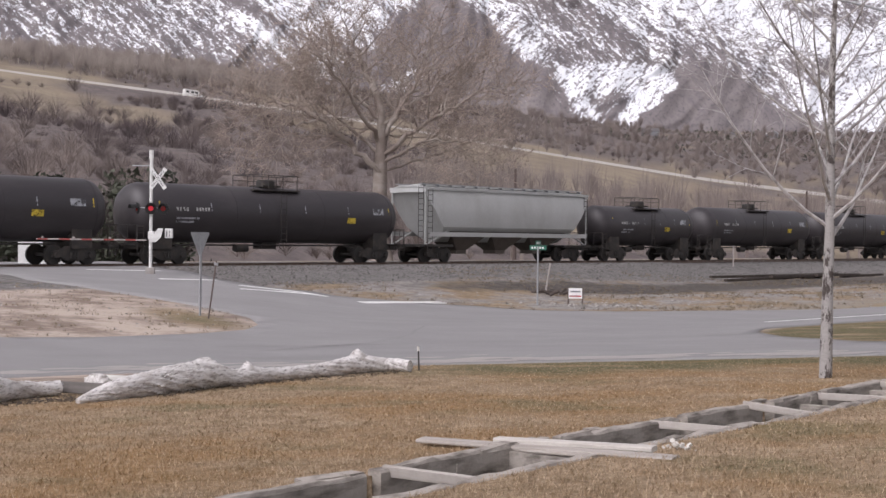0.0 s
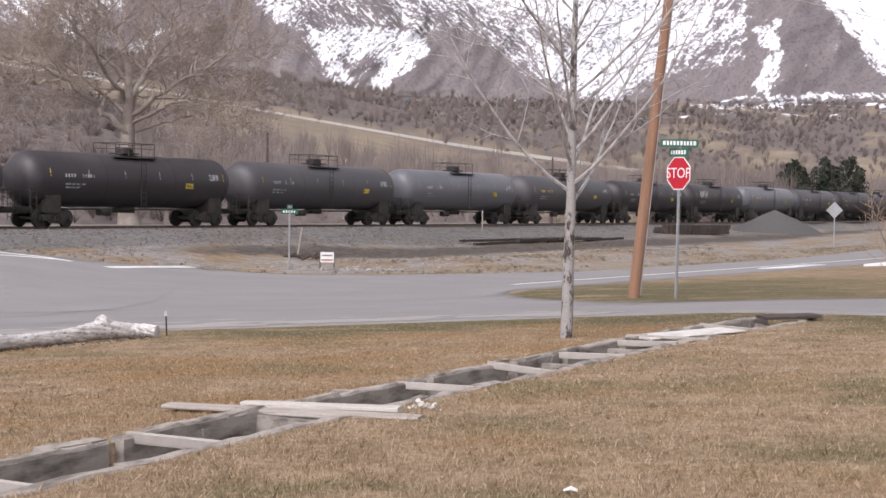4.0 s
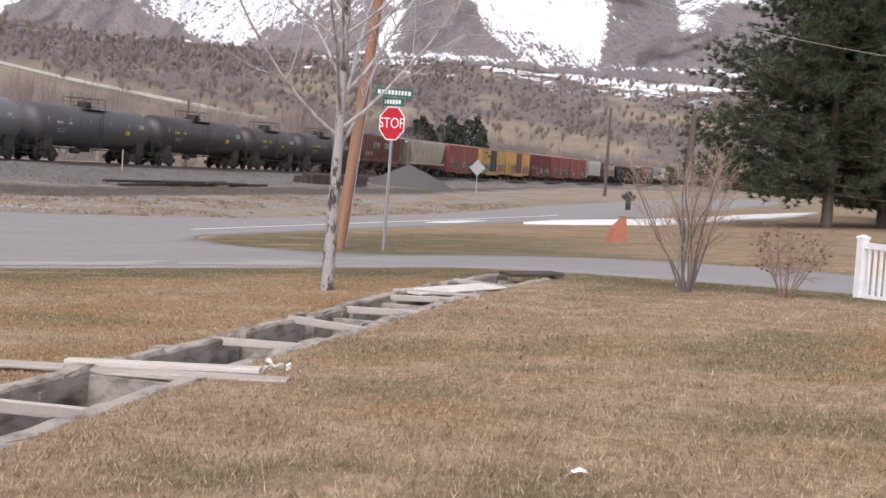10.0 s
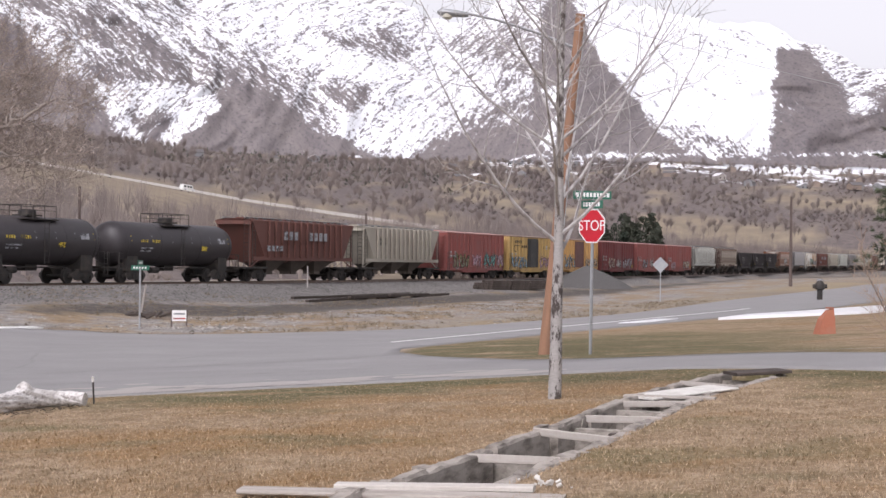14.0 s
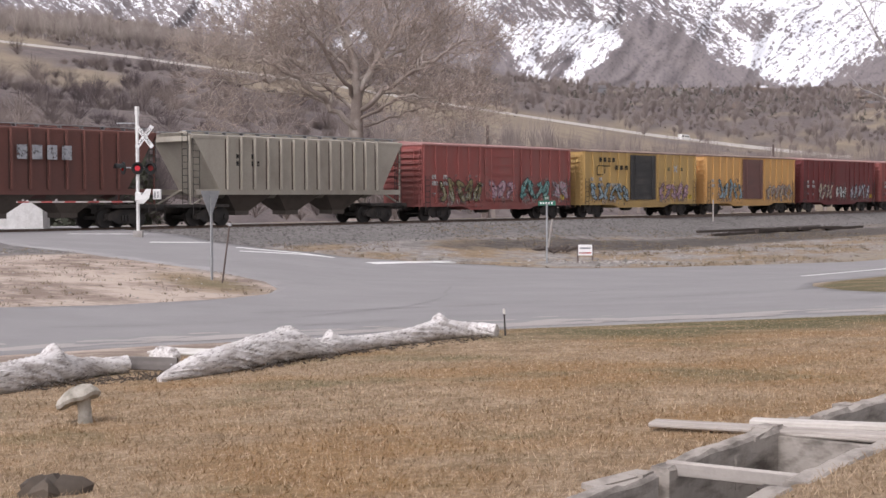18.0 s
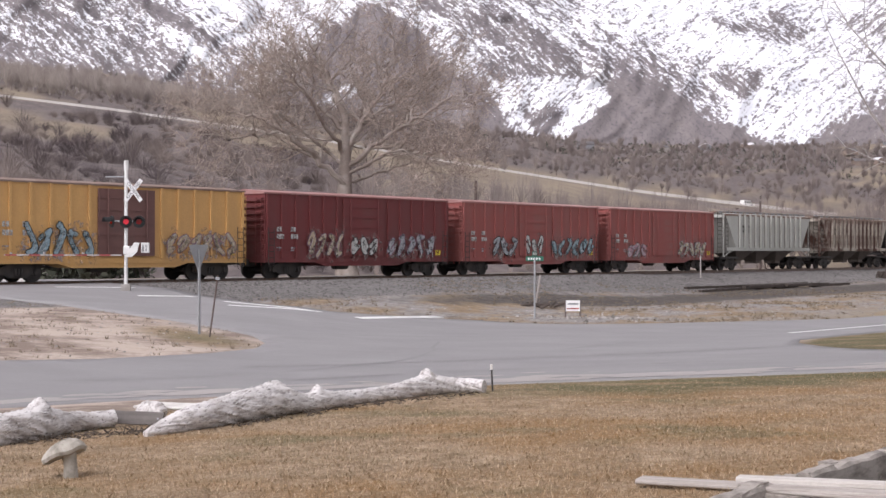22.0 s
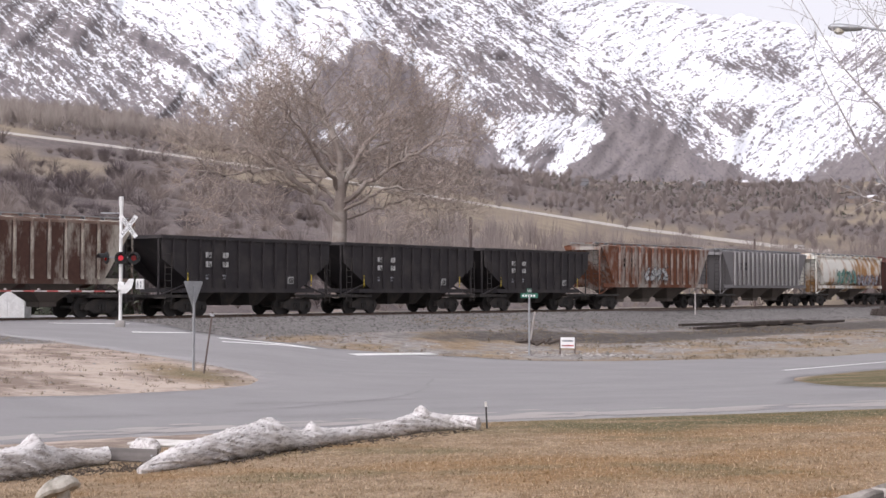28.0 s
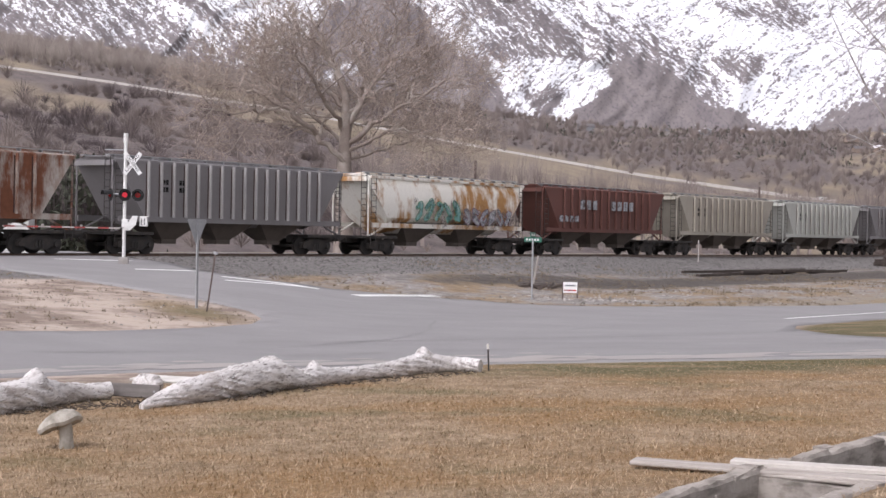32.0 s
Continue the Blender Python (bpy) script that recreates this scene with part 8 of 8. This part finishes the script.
part("plate", Shape().prism([(-0.37, 2.3), (-0.35, 2.34), (0.35, 2.34), (0.37, 2.3), (0.03, 1.66), (-0.03, 1.66)], 0.022, 0.03), M["galv"], yl, "bare metal back of the plate")
lp = thing("leaning_post", "thin dark leaning metal post", "post", pose(-18.14, 18.87, gz(-18.14, 18.87), 2, 9.5, 0))
part("post", Shape().tube([(0, 0, -0.15), (0, 0, 1.62)], 0.021, 6), M["pole_dark"], lp)
part("bracket", Shape().box(-0.05, 0.06, -0.025, 0.025, 1.5, 1.57), M["galv"], lp)

# street-name sign, low notice and leaning white post on the gravel
ss = thing("street_name_sign", "small green street-name sign on a grey post", "sign", pose(-14.22, 36.13, gz(-14.22, 36.13), 0, 0, 20))
part("post", Shape().tube([(0, 0, -0.2), (0, 0, 2.2)], 0.035, 8), M["galv"], ss)
for rz, z in ((0, 2.18), (70, 2.36)):
    bl = part("name_blade", Shape().box(-0.32, 0.32, -0.01, 0.01, -0.09, 0.09), M["sign_green"], ss, "green blade", at=pose(0, 0, z, 0, 0, rz))
    for k in range(5):
        part("lettering", Shape().box(-0.25 + k * 0.1, -0.19 + k * 0.1, -0.013, -0.01, -0.04, 0.04), M["sign_white"], bl)
wp = thing("leaning_white_post", "leaning white plastic post in a heap of scrap", "post", pose(-16.0, 42.7, gz(-16.0, 42.7), 0, 9, 0))
part("post", Shape().tube([(0, 0, -0.1), (0, 0, 1.35)], 0.04, 8), M["arm_white"], wp)
scrap = Shape()
rng = random.Random(77)
for _ in range(10):
    m = pose(rng.gauss(0, 0.35), rng.gauss(0, 0.3), 0.1, rng.uniform(-30, 30), rng.uniform(-30, 30), rng.uniform(0, 360))
    scrap.box(-rng.uniform(0.15, 0.45), 0.2, -0.06, 0.06, -0.05, 0.05, m)
tagged(part("scrap_heap", scrap, M["dark_wood"], at=pose(-15.9, 42.6, gz(-15.9, 42.6))), "small heap of dark scrap on gravel", "scrap", kind="stuff")
ns = thing("notice_sign", "low white notice sign on two dark legs", "sign", pose(-13.1, 37.4, gz(-13.1, 37.4), 0, 0, 16))
for x in (-0.27, 0.27):
    part("leg", Shape().box(x - 0.03, x + 0.03, -0.03, 0.03, -0.15, 0.66), M["pole_dark"], ns)
pl = part("plate", Shape().box(-0.26, 0.26, -0.05, -0.032, 0.26, 0.66), M["sign_white"], ns)
part("lettering", Shape().box(-0.2, 0.2, -0.056, -0.05, 0.5, 0.56), M["ink_grey"], pl)
part("lettering", Shape().box(-0.22, 0.22, -0.056, -0.05, 0.33, 0.38), M["ink_red"], pl)
dm = thing("diamond_sign", "back of a diamond road sign on a thin post", "sign", pose(8.6, 80.5, gz(8.6, 80.5), 0, 0, -20))
part("post", Shape().box(-0.03, 0.03, -0.02, 0.02, -0.2, 2.9), M["galv"], dm)
part("plate", Shape().prism([(-0.55, 2.45), (0, 3.0), (0.55, 2.45), (0, 1.9)], -0.03, -0.02), M["galv"], dm)
wm = thing("track_marker_post", "white marker post beside the track", "post", pose(*on_track(44.5, -3.4)[:2], gz(*on_track(44.5, -3.4)[:2])))
part("post", Shape().box(-0.045, 0.045, -0.03, 0.03, -0.2, 1.6), M["arm_white"], wm)
cab = thing("signal_cabinet", "pale grey signal cabinet beyond the track", "cabinet", pose(-42.5, 43.5, 0.45, 0, 0, 20))
part("body", Shape().box(-1.3, 1.3, -0.6, 0.6, 0, 1.9, None, 0.03), M["white_paint"], cab)
part("plinth", Shape().box(-2.0, 1.5, -0.75, 0.75, -0.4, 0.02), M["concrete"], cab)
part("door", Shape().box(-0.5, 0.5, -0.62, -0.6, 0.1, 1.75), M["white_paint"], cab)
vt = thing("valve_standpipe", "dark iron standpipe with a valve head by the road", "standpipe", pose(17.6, 73.5, gz(17.6, 73.5)))
part("pipe", Shape().tube([(0, 0, -0.2), (0, 0, 0.7)], 0.17, 12), M["steel_dark"], vt, smooth=True)
part("valve_head", Shape().tube([(0, 0, 0.62), (0, 0, 0.68), (0, 0, 0.95), (0, 0, 1.15), (0, 0, 1.22)], [0.2, 0.3, 0.3, 0.2, 0.06], 12).tube([(-0.42, 0, 0.85), (0.42, 0, 0.85)], 0.14, 10), M["steel_dark"], vt, smooth=True)
part("cap", Shape().tube([(0, 0, 1.2), (0, 0, 1.3)], [0.2, 0.16], 10), M["ink_grey"], vt)
oc = thing("utility_cover", "faded orange plastic utility cover on the grass", "utility cover", pose(7.75, 25.6, gz(7.75, 25.6), 0, 0, 15))
M["orange"] = worn("faded_orange_plastic", (0.36, 0.13, 0.075), (0.3, 0.17, 0.12), 0.5, 3.0, 0.6)
part("cover", Shape().loft([[(-0.24, -0.2, -0.05), (0.26, -0.2, -0.05), (0.26, 0.2, -0.05), (-0.24, 0.2, -0.05)], [(-0.12, -0.14, 0.4), (0.26, -0.14, 0.4), (0.26, 0.14, 0.4), (-0.12, 0.14, 0.4)], [(0.1, -0.1, 0.66), (0.24, -0.1, 0.7), (0.24, 0.1, 0.7), (0.1, 0.1, 0.66)]]), M["orange"], oc)
part("cap", Shape().box(0.09, 0.25, -0.09, 0.09, 0.7, 0.74), M["orange"], oc)


# ---- beside the track ----
def heap(name, label, p, rx, ry, h, mat, seed, category="heap"):
    rings = []
    for u in np.linspace(0, 1, 12):
        r = 1 - u
        rings.append([(p[0] + rx * r * math.cos(a) * (1 + 0.08 * noise.noise(Vector((math.cos(a), math.sin(a), seed)))), p[1] + ry * r * math.sin(a), gz(*p) - 0.1 + h * (u ** 0.85) * (1 + 0.06 * noise.noise(Vector((a, u * 3, seed))))) for a in (2 * math.pi * k / 40 for k in range(40))])
    return tagged(new(name, Shape().loft(rings).mesh(name, mat, True, 60)), label, category)


n = Nodes("dark_grey_gravel", 0.95, 0, 0.2)
n.color(n.mix(n.noise(9, 3, 0.8), (0.06, 0.058, 0.056), (0.15, 0.142, 0.138))).bump(n.noise(14, 3, 0.8), 0.8, 0.08)
heap("gravel_mound", "dark grey gravel heap beside the track", (6.2, 134.0), 4.9, 4.2, 2.4, n.mat, 2)
tie = Shape().box(-1.25, 1.25, -0.12, 0.12, -0.1, 0.1, None, 0.015).mesh("sleeper", M["dark_wood"])
stack = thing("sleeper_stack", "low stack of dark wooden railway sleepers", "timber stack", pose(-1.6, 115.0, gz(-1.6, 115.0), 0, 0, 50))
rng = random.Random(8)
for lay in range(4):
    for k in range(9 if lay < 3 else 5):
        for e in (-2.6, 0, 2.6):
            part("sleeper", tie, None, stack, at=pose(e + rng.uniform(-0.1, 0.1), (k - 4) * 0.26, 0.12 + lay * 0.21, 0, 0, rng.uniform(-2, 2)))
loose = thing("loose_timbers", "long loose dark timbers lying beside the track", "timber", pose(0, 0, 0))
for k in range(16):
    u = rng.random()
    x, y = -13.4 + 6.6 * u + rng.gauss(0, 0.5), 72.5 + 22 * u + rng.gauss(0, 0.5)
    ln = rng.uniform(3, 7)
    part("timber", Shape().box(-ln / 2, ln / 2, -0.12, 0.12, -0.08, 0.08), M["dark_wood"], loose, at=pose(x, y, gz(x, y) + 0.08 + 0.15 * (k % 2), rng.uniform(-3, 3), 0, math.degrees(math.atan2(26, 8.2)) + rng.gauss(0, 5)))

# road paint and snow left on the verge
def strip(name, pts, width, lift, mat, label):
    pts = [Vector((*p, 0)) for p in pts]
    left, right = [], []
    for i, p in enumerate(pts):
        d = (pts[min(i + 1, len(pts) - 1)] - pts[max(0, i - 1)]).normalized()
        nrm = Vector((-d.y, d.x, 0)) * width / 2
        left.append((p + nrm)[:2])
        right.append((p - nrm)[:2])
    return tagged(sheet(name, left + right[::-1], lift, mat, 1.2), label, "road marking", kind="structure")


def dense(a, b, k=8):
    return [(a[0] + (b[0] - a[0]) * i / k, a[1] + (b[1] - a[1]) * i / k) for i in range(k + 1)]


strip("edge_line", dense((-4.4, 28.2), (11.5, 62), 20), 0.17, 0.036, M["white_paint"], "worn white road edge line")

strip("stop_line", dense((-33.9, 35.1), (-30.6, 35.5), 6), 0.45, 0.036, M["white_paint"], "white stop line at the crossing")
strip("edge_line", dense((-27.1, 30.1), (-25.5, 31.6), 4), 0.3, 0.036, M["white_paint"], "short white line beside the crossing")
strip("edge_line", dense((-23.6, 30.0), (-19.4, 28.7), 8), 0.18, 0.036, M["white_paint"], "worn white line on the crossing approach")
strip("edge_line", dense((-22.7, 28.5), (-19.7, 28.75), 8), 0.14, 0.037, M["white_paint"], "worn white line on the crossing approach")
strip("stop_line", dense((-17.95, 28.4), (-16.6, 32.4), 8), 0.42, 0.036, M["white_paint"], "white stop line at the junction")
n = Nodes("old_snow", 0.6, 0, 0.3)
n.color(n.mix(n.noise(2.0, 5), (0.74, 0.75, 0.78), (0.62, 0.61, 0.6))).bump(n.noise(5, 5), 0.6, 0.05)
tagged(sheet("snow_strip", [(7.3, 43.2), (10, 44.3), (13.5, 45.6), (17, 50.5), (21, 58.2), (25.3, 64.8), (30, 74), (28, 72.5), (22.8, 66.3), (17.6, 58.4), (13.4, 52.8), (9.2, 48.0)], 0.1, n.mat, 1.5), "melting strip of snow along the verge", "snow", kind="structure")
tagged(sheet("snow_patch", [(3.2, 41.5), (4.5, 42.2), (6.0, 45.8), (5.2, 46.0)], 0.06, n.mat, 1.0), "small melting snow patch by the road", "snow", kind="structure")


# ---- the passing sedan ----
n = Nodes("silver_car_paint", 0.32, 0.6, 0.5)
n.color(n.mix(n.noise(3, 3), (0.58, 0.58, 0.575), (0.63, 0.63, 0.625)))
M["car_silver"] = n.mat
# glass base lifted above black to suggest reflected sky and the interior
M["car_glass"] = plain("dark_car_glass", (0.1, 0.105, 0.11), 0.04, 0.0, 1.0)
M["tyre"] = worn("tyre_rubber", (0.025, 0.025, 0.025), (0.06, 0.055, 0.05), 0.4, 4.0, 0.85)
M["alloy"] = plain("alloy_rim", (0.6, 0.6, 0.6), 0.4, 0.2)


def sedan():
    """A rounded saloon, its nose towards +x."""
    car = thing("sedan_car", "silver four-door saloon car driving on the road", "car")
    def section(x, w, zlo, zmid, ztop, wt):
        half = [(w * 0.88, zlo), (w * 0.97, zlo + 0.1), (w, (zlo + zmid) / 2 + 0.08), (w * 0.985, zmid), (w * 0.95, zmid + (ztop - zmid) * 0.55), (wt, ztop - 0.015), (wt * 0.5, ztop + 0.02)]
        return [(x, -a, b) for a, b in half] + [(x, a, b) for a, b in reversed(half)]
    hull = [section(-2.44, 0.66, 0.46, 0.74, 0.92, 0.56), section(-2.38, 0.8, 0.34, 0.82, 1.02, 0.68), section(-2.1, 0.87, 0.28, 0.88, 1.07, 0.74), section(-1.6, 0.9, 0.24, 0.9, 1.06, 0.78), section(-0.6, 0.91, 0.21, 0.9, 1.02, 0.82), section(0.4, 0.91, 0.2, 0.88, 1.0, 0.82), section(1.0, 0.9, 0.2, 0.86, 0.99, 0.78), section(1.5, 0.89, 0.21, 0.82, 0.95, 0.74), section(2.0, 0.86, 0.22, 0.74, 0.87, 0.7), section(2.28, 0.8, 0.24, 0.72, 0.83, 0.66), section(2.42, 0.68, 0.3, 0.64, 0.75, 0.56)]
    part("body", Shape().loft(hull), M["car_silver"], car, smooth=True)
    low = [(-1.85, 0.72, 1.06), (-1.2, 0.81, 1.03), (0.35, 0.82, 1.0), (1.05, 0.76, 0.98)]
    top = [(-1.12, 0.57, 1.43), (-0.75, 0.6, 1.48), (0.0, 0.61, 1.49), (0.34, 0.58, 1.45)]
    glass = Shape()
    vs = [(x, -w, z) for x, w, z in low] + [(x, -w, z) for x, w, z in top] + [(x, w, z) for x, w, z in low] + [(x, w, z) for x, w, z in top]
    glass.add(vs, [(0, 1, 5, 4), (1, 2, 6, 5), (2, 3, 7, 6), (8, 12, 13, 9), (9, 13, 14, 10), (10, 14, 15, 11), (3, 11, 15, 7), (0, 4, 12, 8)])
    part("glasshouse", glass, M["car_glass"], car, "dark side and end windows")
    roof = Shape().loft([[(x, -w - 0.02, z - 0.03), (x, -w * 0.8, z + 0.015), (x, -w * 0.4, z + 0.04), (x, w * 0.4, z + 0.04), (x, w * 0.8, z + 0.015), (x, w + 0.02, z - 0.03), (x, w * 0.6, z - 0.02), (x, -w * 0.6, z - 0.02)] for x, w, z in top])
    part("roof", roof, M["car_silver"], car, smooth=True)
    for y in (-1, 1):
        for (x0, w0, z0), (x1, w1, z1) in ((low[0], top[0]), ((-0.36, 0.815, 1.0), (-0.34, 0.61, 1.44)), (low[3], top[3])):
            part("roof_pillar", Shape().tube([(x0, y * (w0 + 0.005), z0), (x1, y * (w1 + 0.005), z1)], 0.04, 6), M["car_silver"], car)
        part("door_mirror", Shape().box(0.72, 0.86, y * 0.86, y * 1.02, 1.0, 1.13, None, 0.02), M["car_silver"], car)
        part("headlight", Shape().prism([(2.05, 0.64), (2.41, 0.6), (2.38, 0.73), (2.1, 0.84)], y * 0.46, y * 0.78), plain("headlight_glass", (0.7, 0.7, 0.68), 0.15), car, "clear headlight")
        part("tail_light", Shape().box(-2.41, -2.3, y * 0.5, y * 0.74, 0.78, 0.94), M["lamp_red"], car, "red tail light")
        for x in (-0.95, 0.1):
            part("door_handle", Shape().box(x - 0.1, x + 0.1, y * 0.9, y * 0.93, 0.82, 0.85), M["car_silver"], car)
        part("door_seam", Shape().box(-0.37, -0.355, y * 0.9, y * 0.912, 0.32, 0.92).box(0.8, 0.815, y * 0.9, y * 0.91, 0.32, 0.88), M["black"], car)
    part("grille", Shape().box(2.36, 2.435, -0.3, 0.3, 0.6, 0.71), M["black"], car)
    part("lower_grille", Shape().box(2.36, 2.42, -0.55, 0.55, 0.32, 0.4), M["black"], car)
    part("number_plate", Shape().box(2.42, 2.44, -0.16, 0.16, 0.4, 0.48), M["sign_white"], car)
    wheels = []
    for x in (-1.36, 1.36):
        for y in (-1, 1):
            part("wheel_arch", Shape().tube([(x, y * 0.7, 0.33), (x, y * 0.912, 0.33)], 0.35, 20), M["black"], car)
            wh = new("wheel", Shape().tube([(0, -0.1, 0), (0, -0.1, 0), (0, 0.1, 0), (0, 0.1, 0)], [0.2, 0.33, 0.33, 0.2], 24).mesh("wheel", M["tyre"], True))
            wh.parent = car
            part("rim", Shape().tube([(0, -0.105, 0), (0, 0.105, 0)], 0.22, 20), M["alloy"], wh, "pale alloy rim", True)
            for k in range(5):
                a = 2 * math.pi * k / 5
                part("rim_gap", Shape().tube([(math.cos(a) * 0.135, -0.108, math.sin(a) * 0.135), (math.cos(a) * 0.135, 0.108, math.sin(a) * 0.135)], 0.028, 8), M["black"], wh)
            wheels.append((wh, x * 0.95, y * 0.79))
    for me in {ob.data for ob in car.children_recursive}:
        me.transform(Matrix.Diagonal((0.95, 0.95, 0.95, 1)))
    return car, wheels


SEDAN, SEDAN_WHEELS = sedan()
# seconds and the place of its rear wheel on the driver's side
SEDAN_PATH = [(0, 150, 112), (10, 96, 117), (14, 64, 119), (16, 49, 116), (18, 34, 105), (20, 23.5, 85.5), (22, 13.2, 67), (23.6, 3.6, 51.4), (24.6, -1.06, 42.6), (25.0, -3.01, 38.7), (25.5, -5.7, 33.35), (26.2, -9.4, 26.0), (26.9, -13.2, 18.6), (27.5, -16.6, 11.3), (27.7, -17.6, 9.4), (28.2, -20.4, 4.6), (29.5, -28.5, -6.5), (32, -46, -26)]


def sedan_rows():
    rows = []
    for i, (t, x, y) in enumerate(SEDAN_PATH):
        a, b = SEDAN_PATH[max(0, i - 1)], SEDAN_PATH[min(len(SEDAN_PATH) - 1, i + 1)]
        h = Vector((b[1] - a[1], b[2] - a[2], 0)).normalized()
        right = Vector((h.y, -h.x, 0))
        c = Vector((x, y, 0)) + h * 1.29 + right * 0.79
        drift = 5.0 * max(0.0, 1 - abs(t - 25.0) / 1.3)
        rows.append((t, pose(c.x, c.y, gz(c.x, c.y) + 0.03, 0, 0, math.degrees(math.atan2(h.y, h.x)) + drift)))
    return rows


# ---- what moves ----
def car_pose(s):
    c, d = on_track(s), on_track(s + 4) - on_track(s - 4)
    return Matrix.Translation(c) @ d.to_track_quat("X", "Z").to_matrix().to_4x4()


# the train gathers a little speed: seconds and metres behind an even pace
LAG = [(0, 1.35), (4, 1.35), (8, 1.4), (12, 1.4), (15, 1.4), (18, 0.65), (20, 0.1), (22, 0.0), (24, 0.0), (28, 0.0), (31, 0.1), (32, 0.7)]


def motions():
    for car, m in TRAIN:
        walk(car, [(t, car_pose(m + lag - SPEED * t)) for t, lag in LAG])
    walk(HILL_VAN, van_rows())
    walk(SEDAN, sedan_rows())
    for wheel, x, y in SEDAN_WHEELS:
        rows = [(0, pose(x, y, 0.3135))]
        rows += [(24.0 + k / 25, pose(x, y, 0.3135, 0, 74 * k, 0)) for k in range(100)]
        walk(wheel, rows + [(32, pose(x, y, 0.3135, 0, 74 * 99, 0))])


motions()
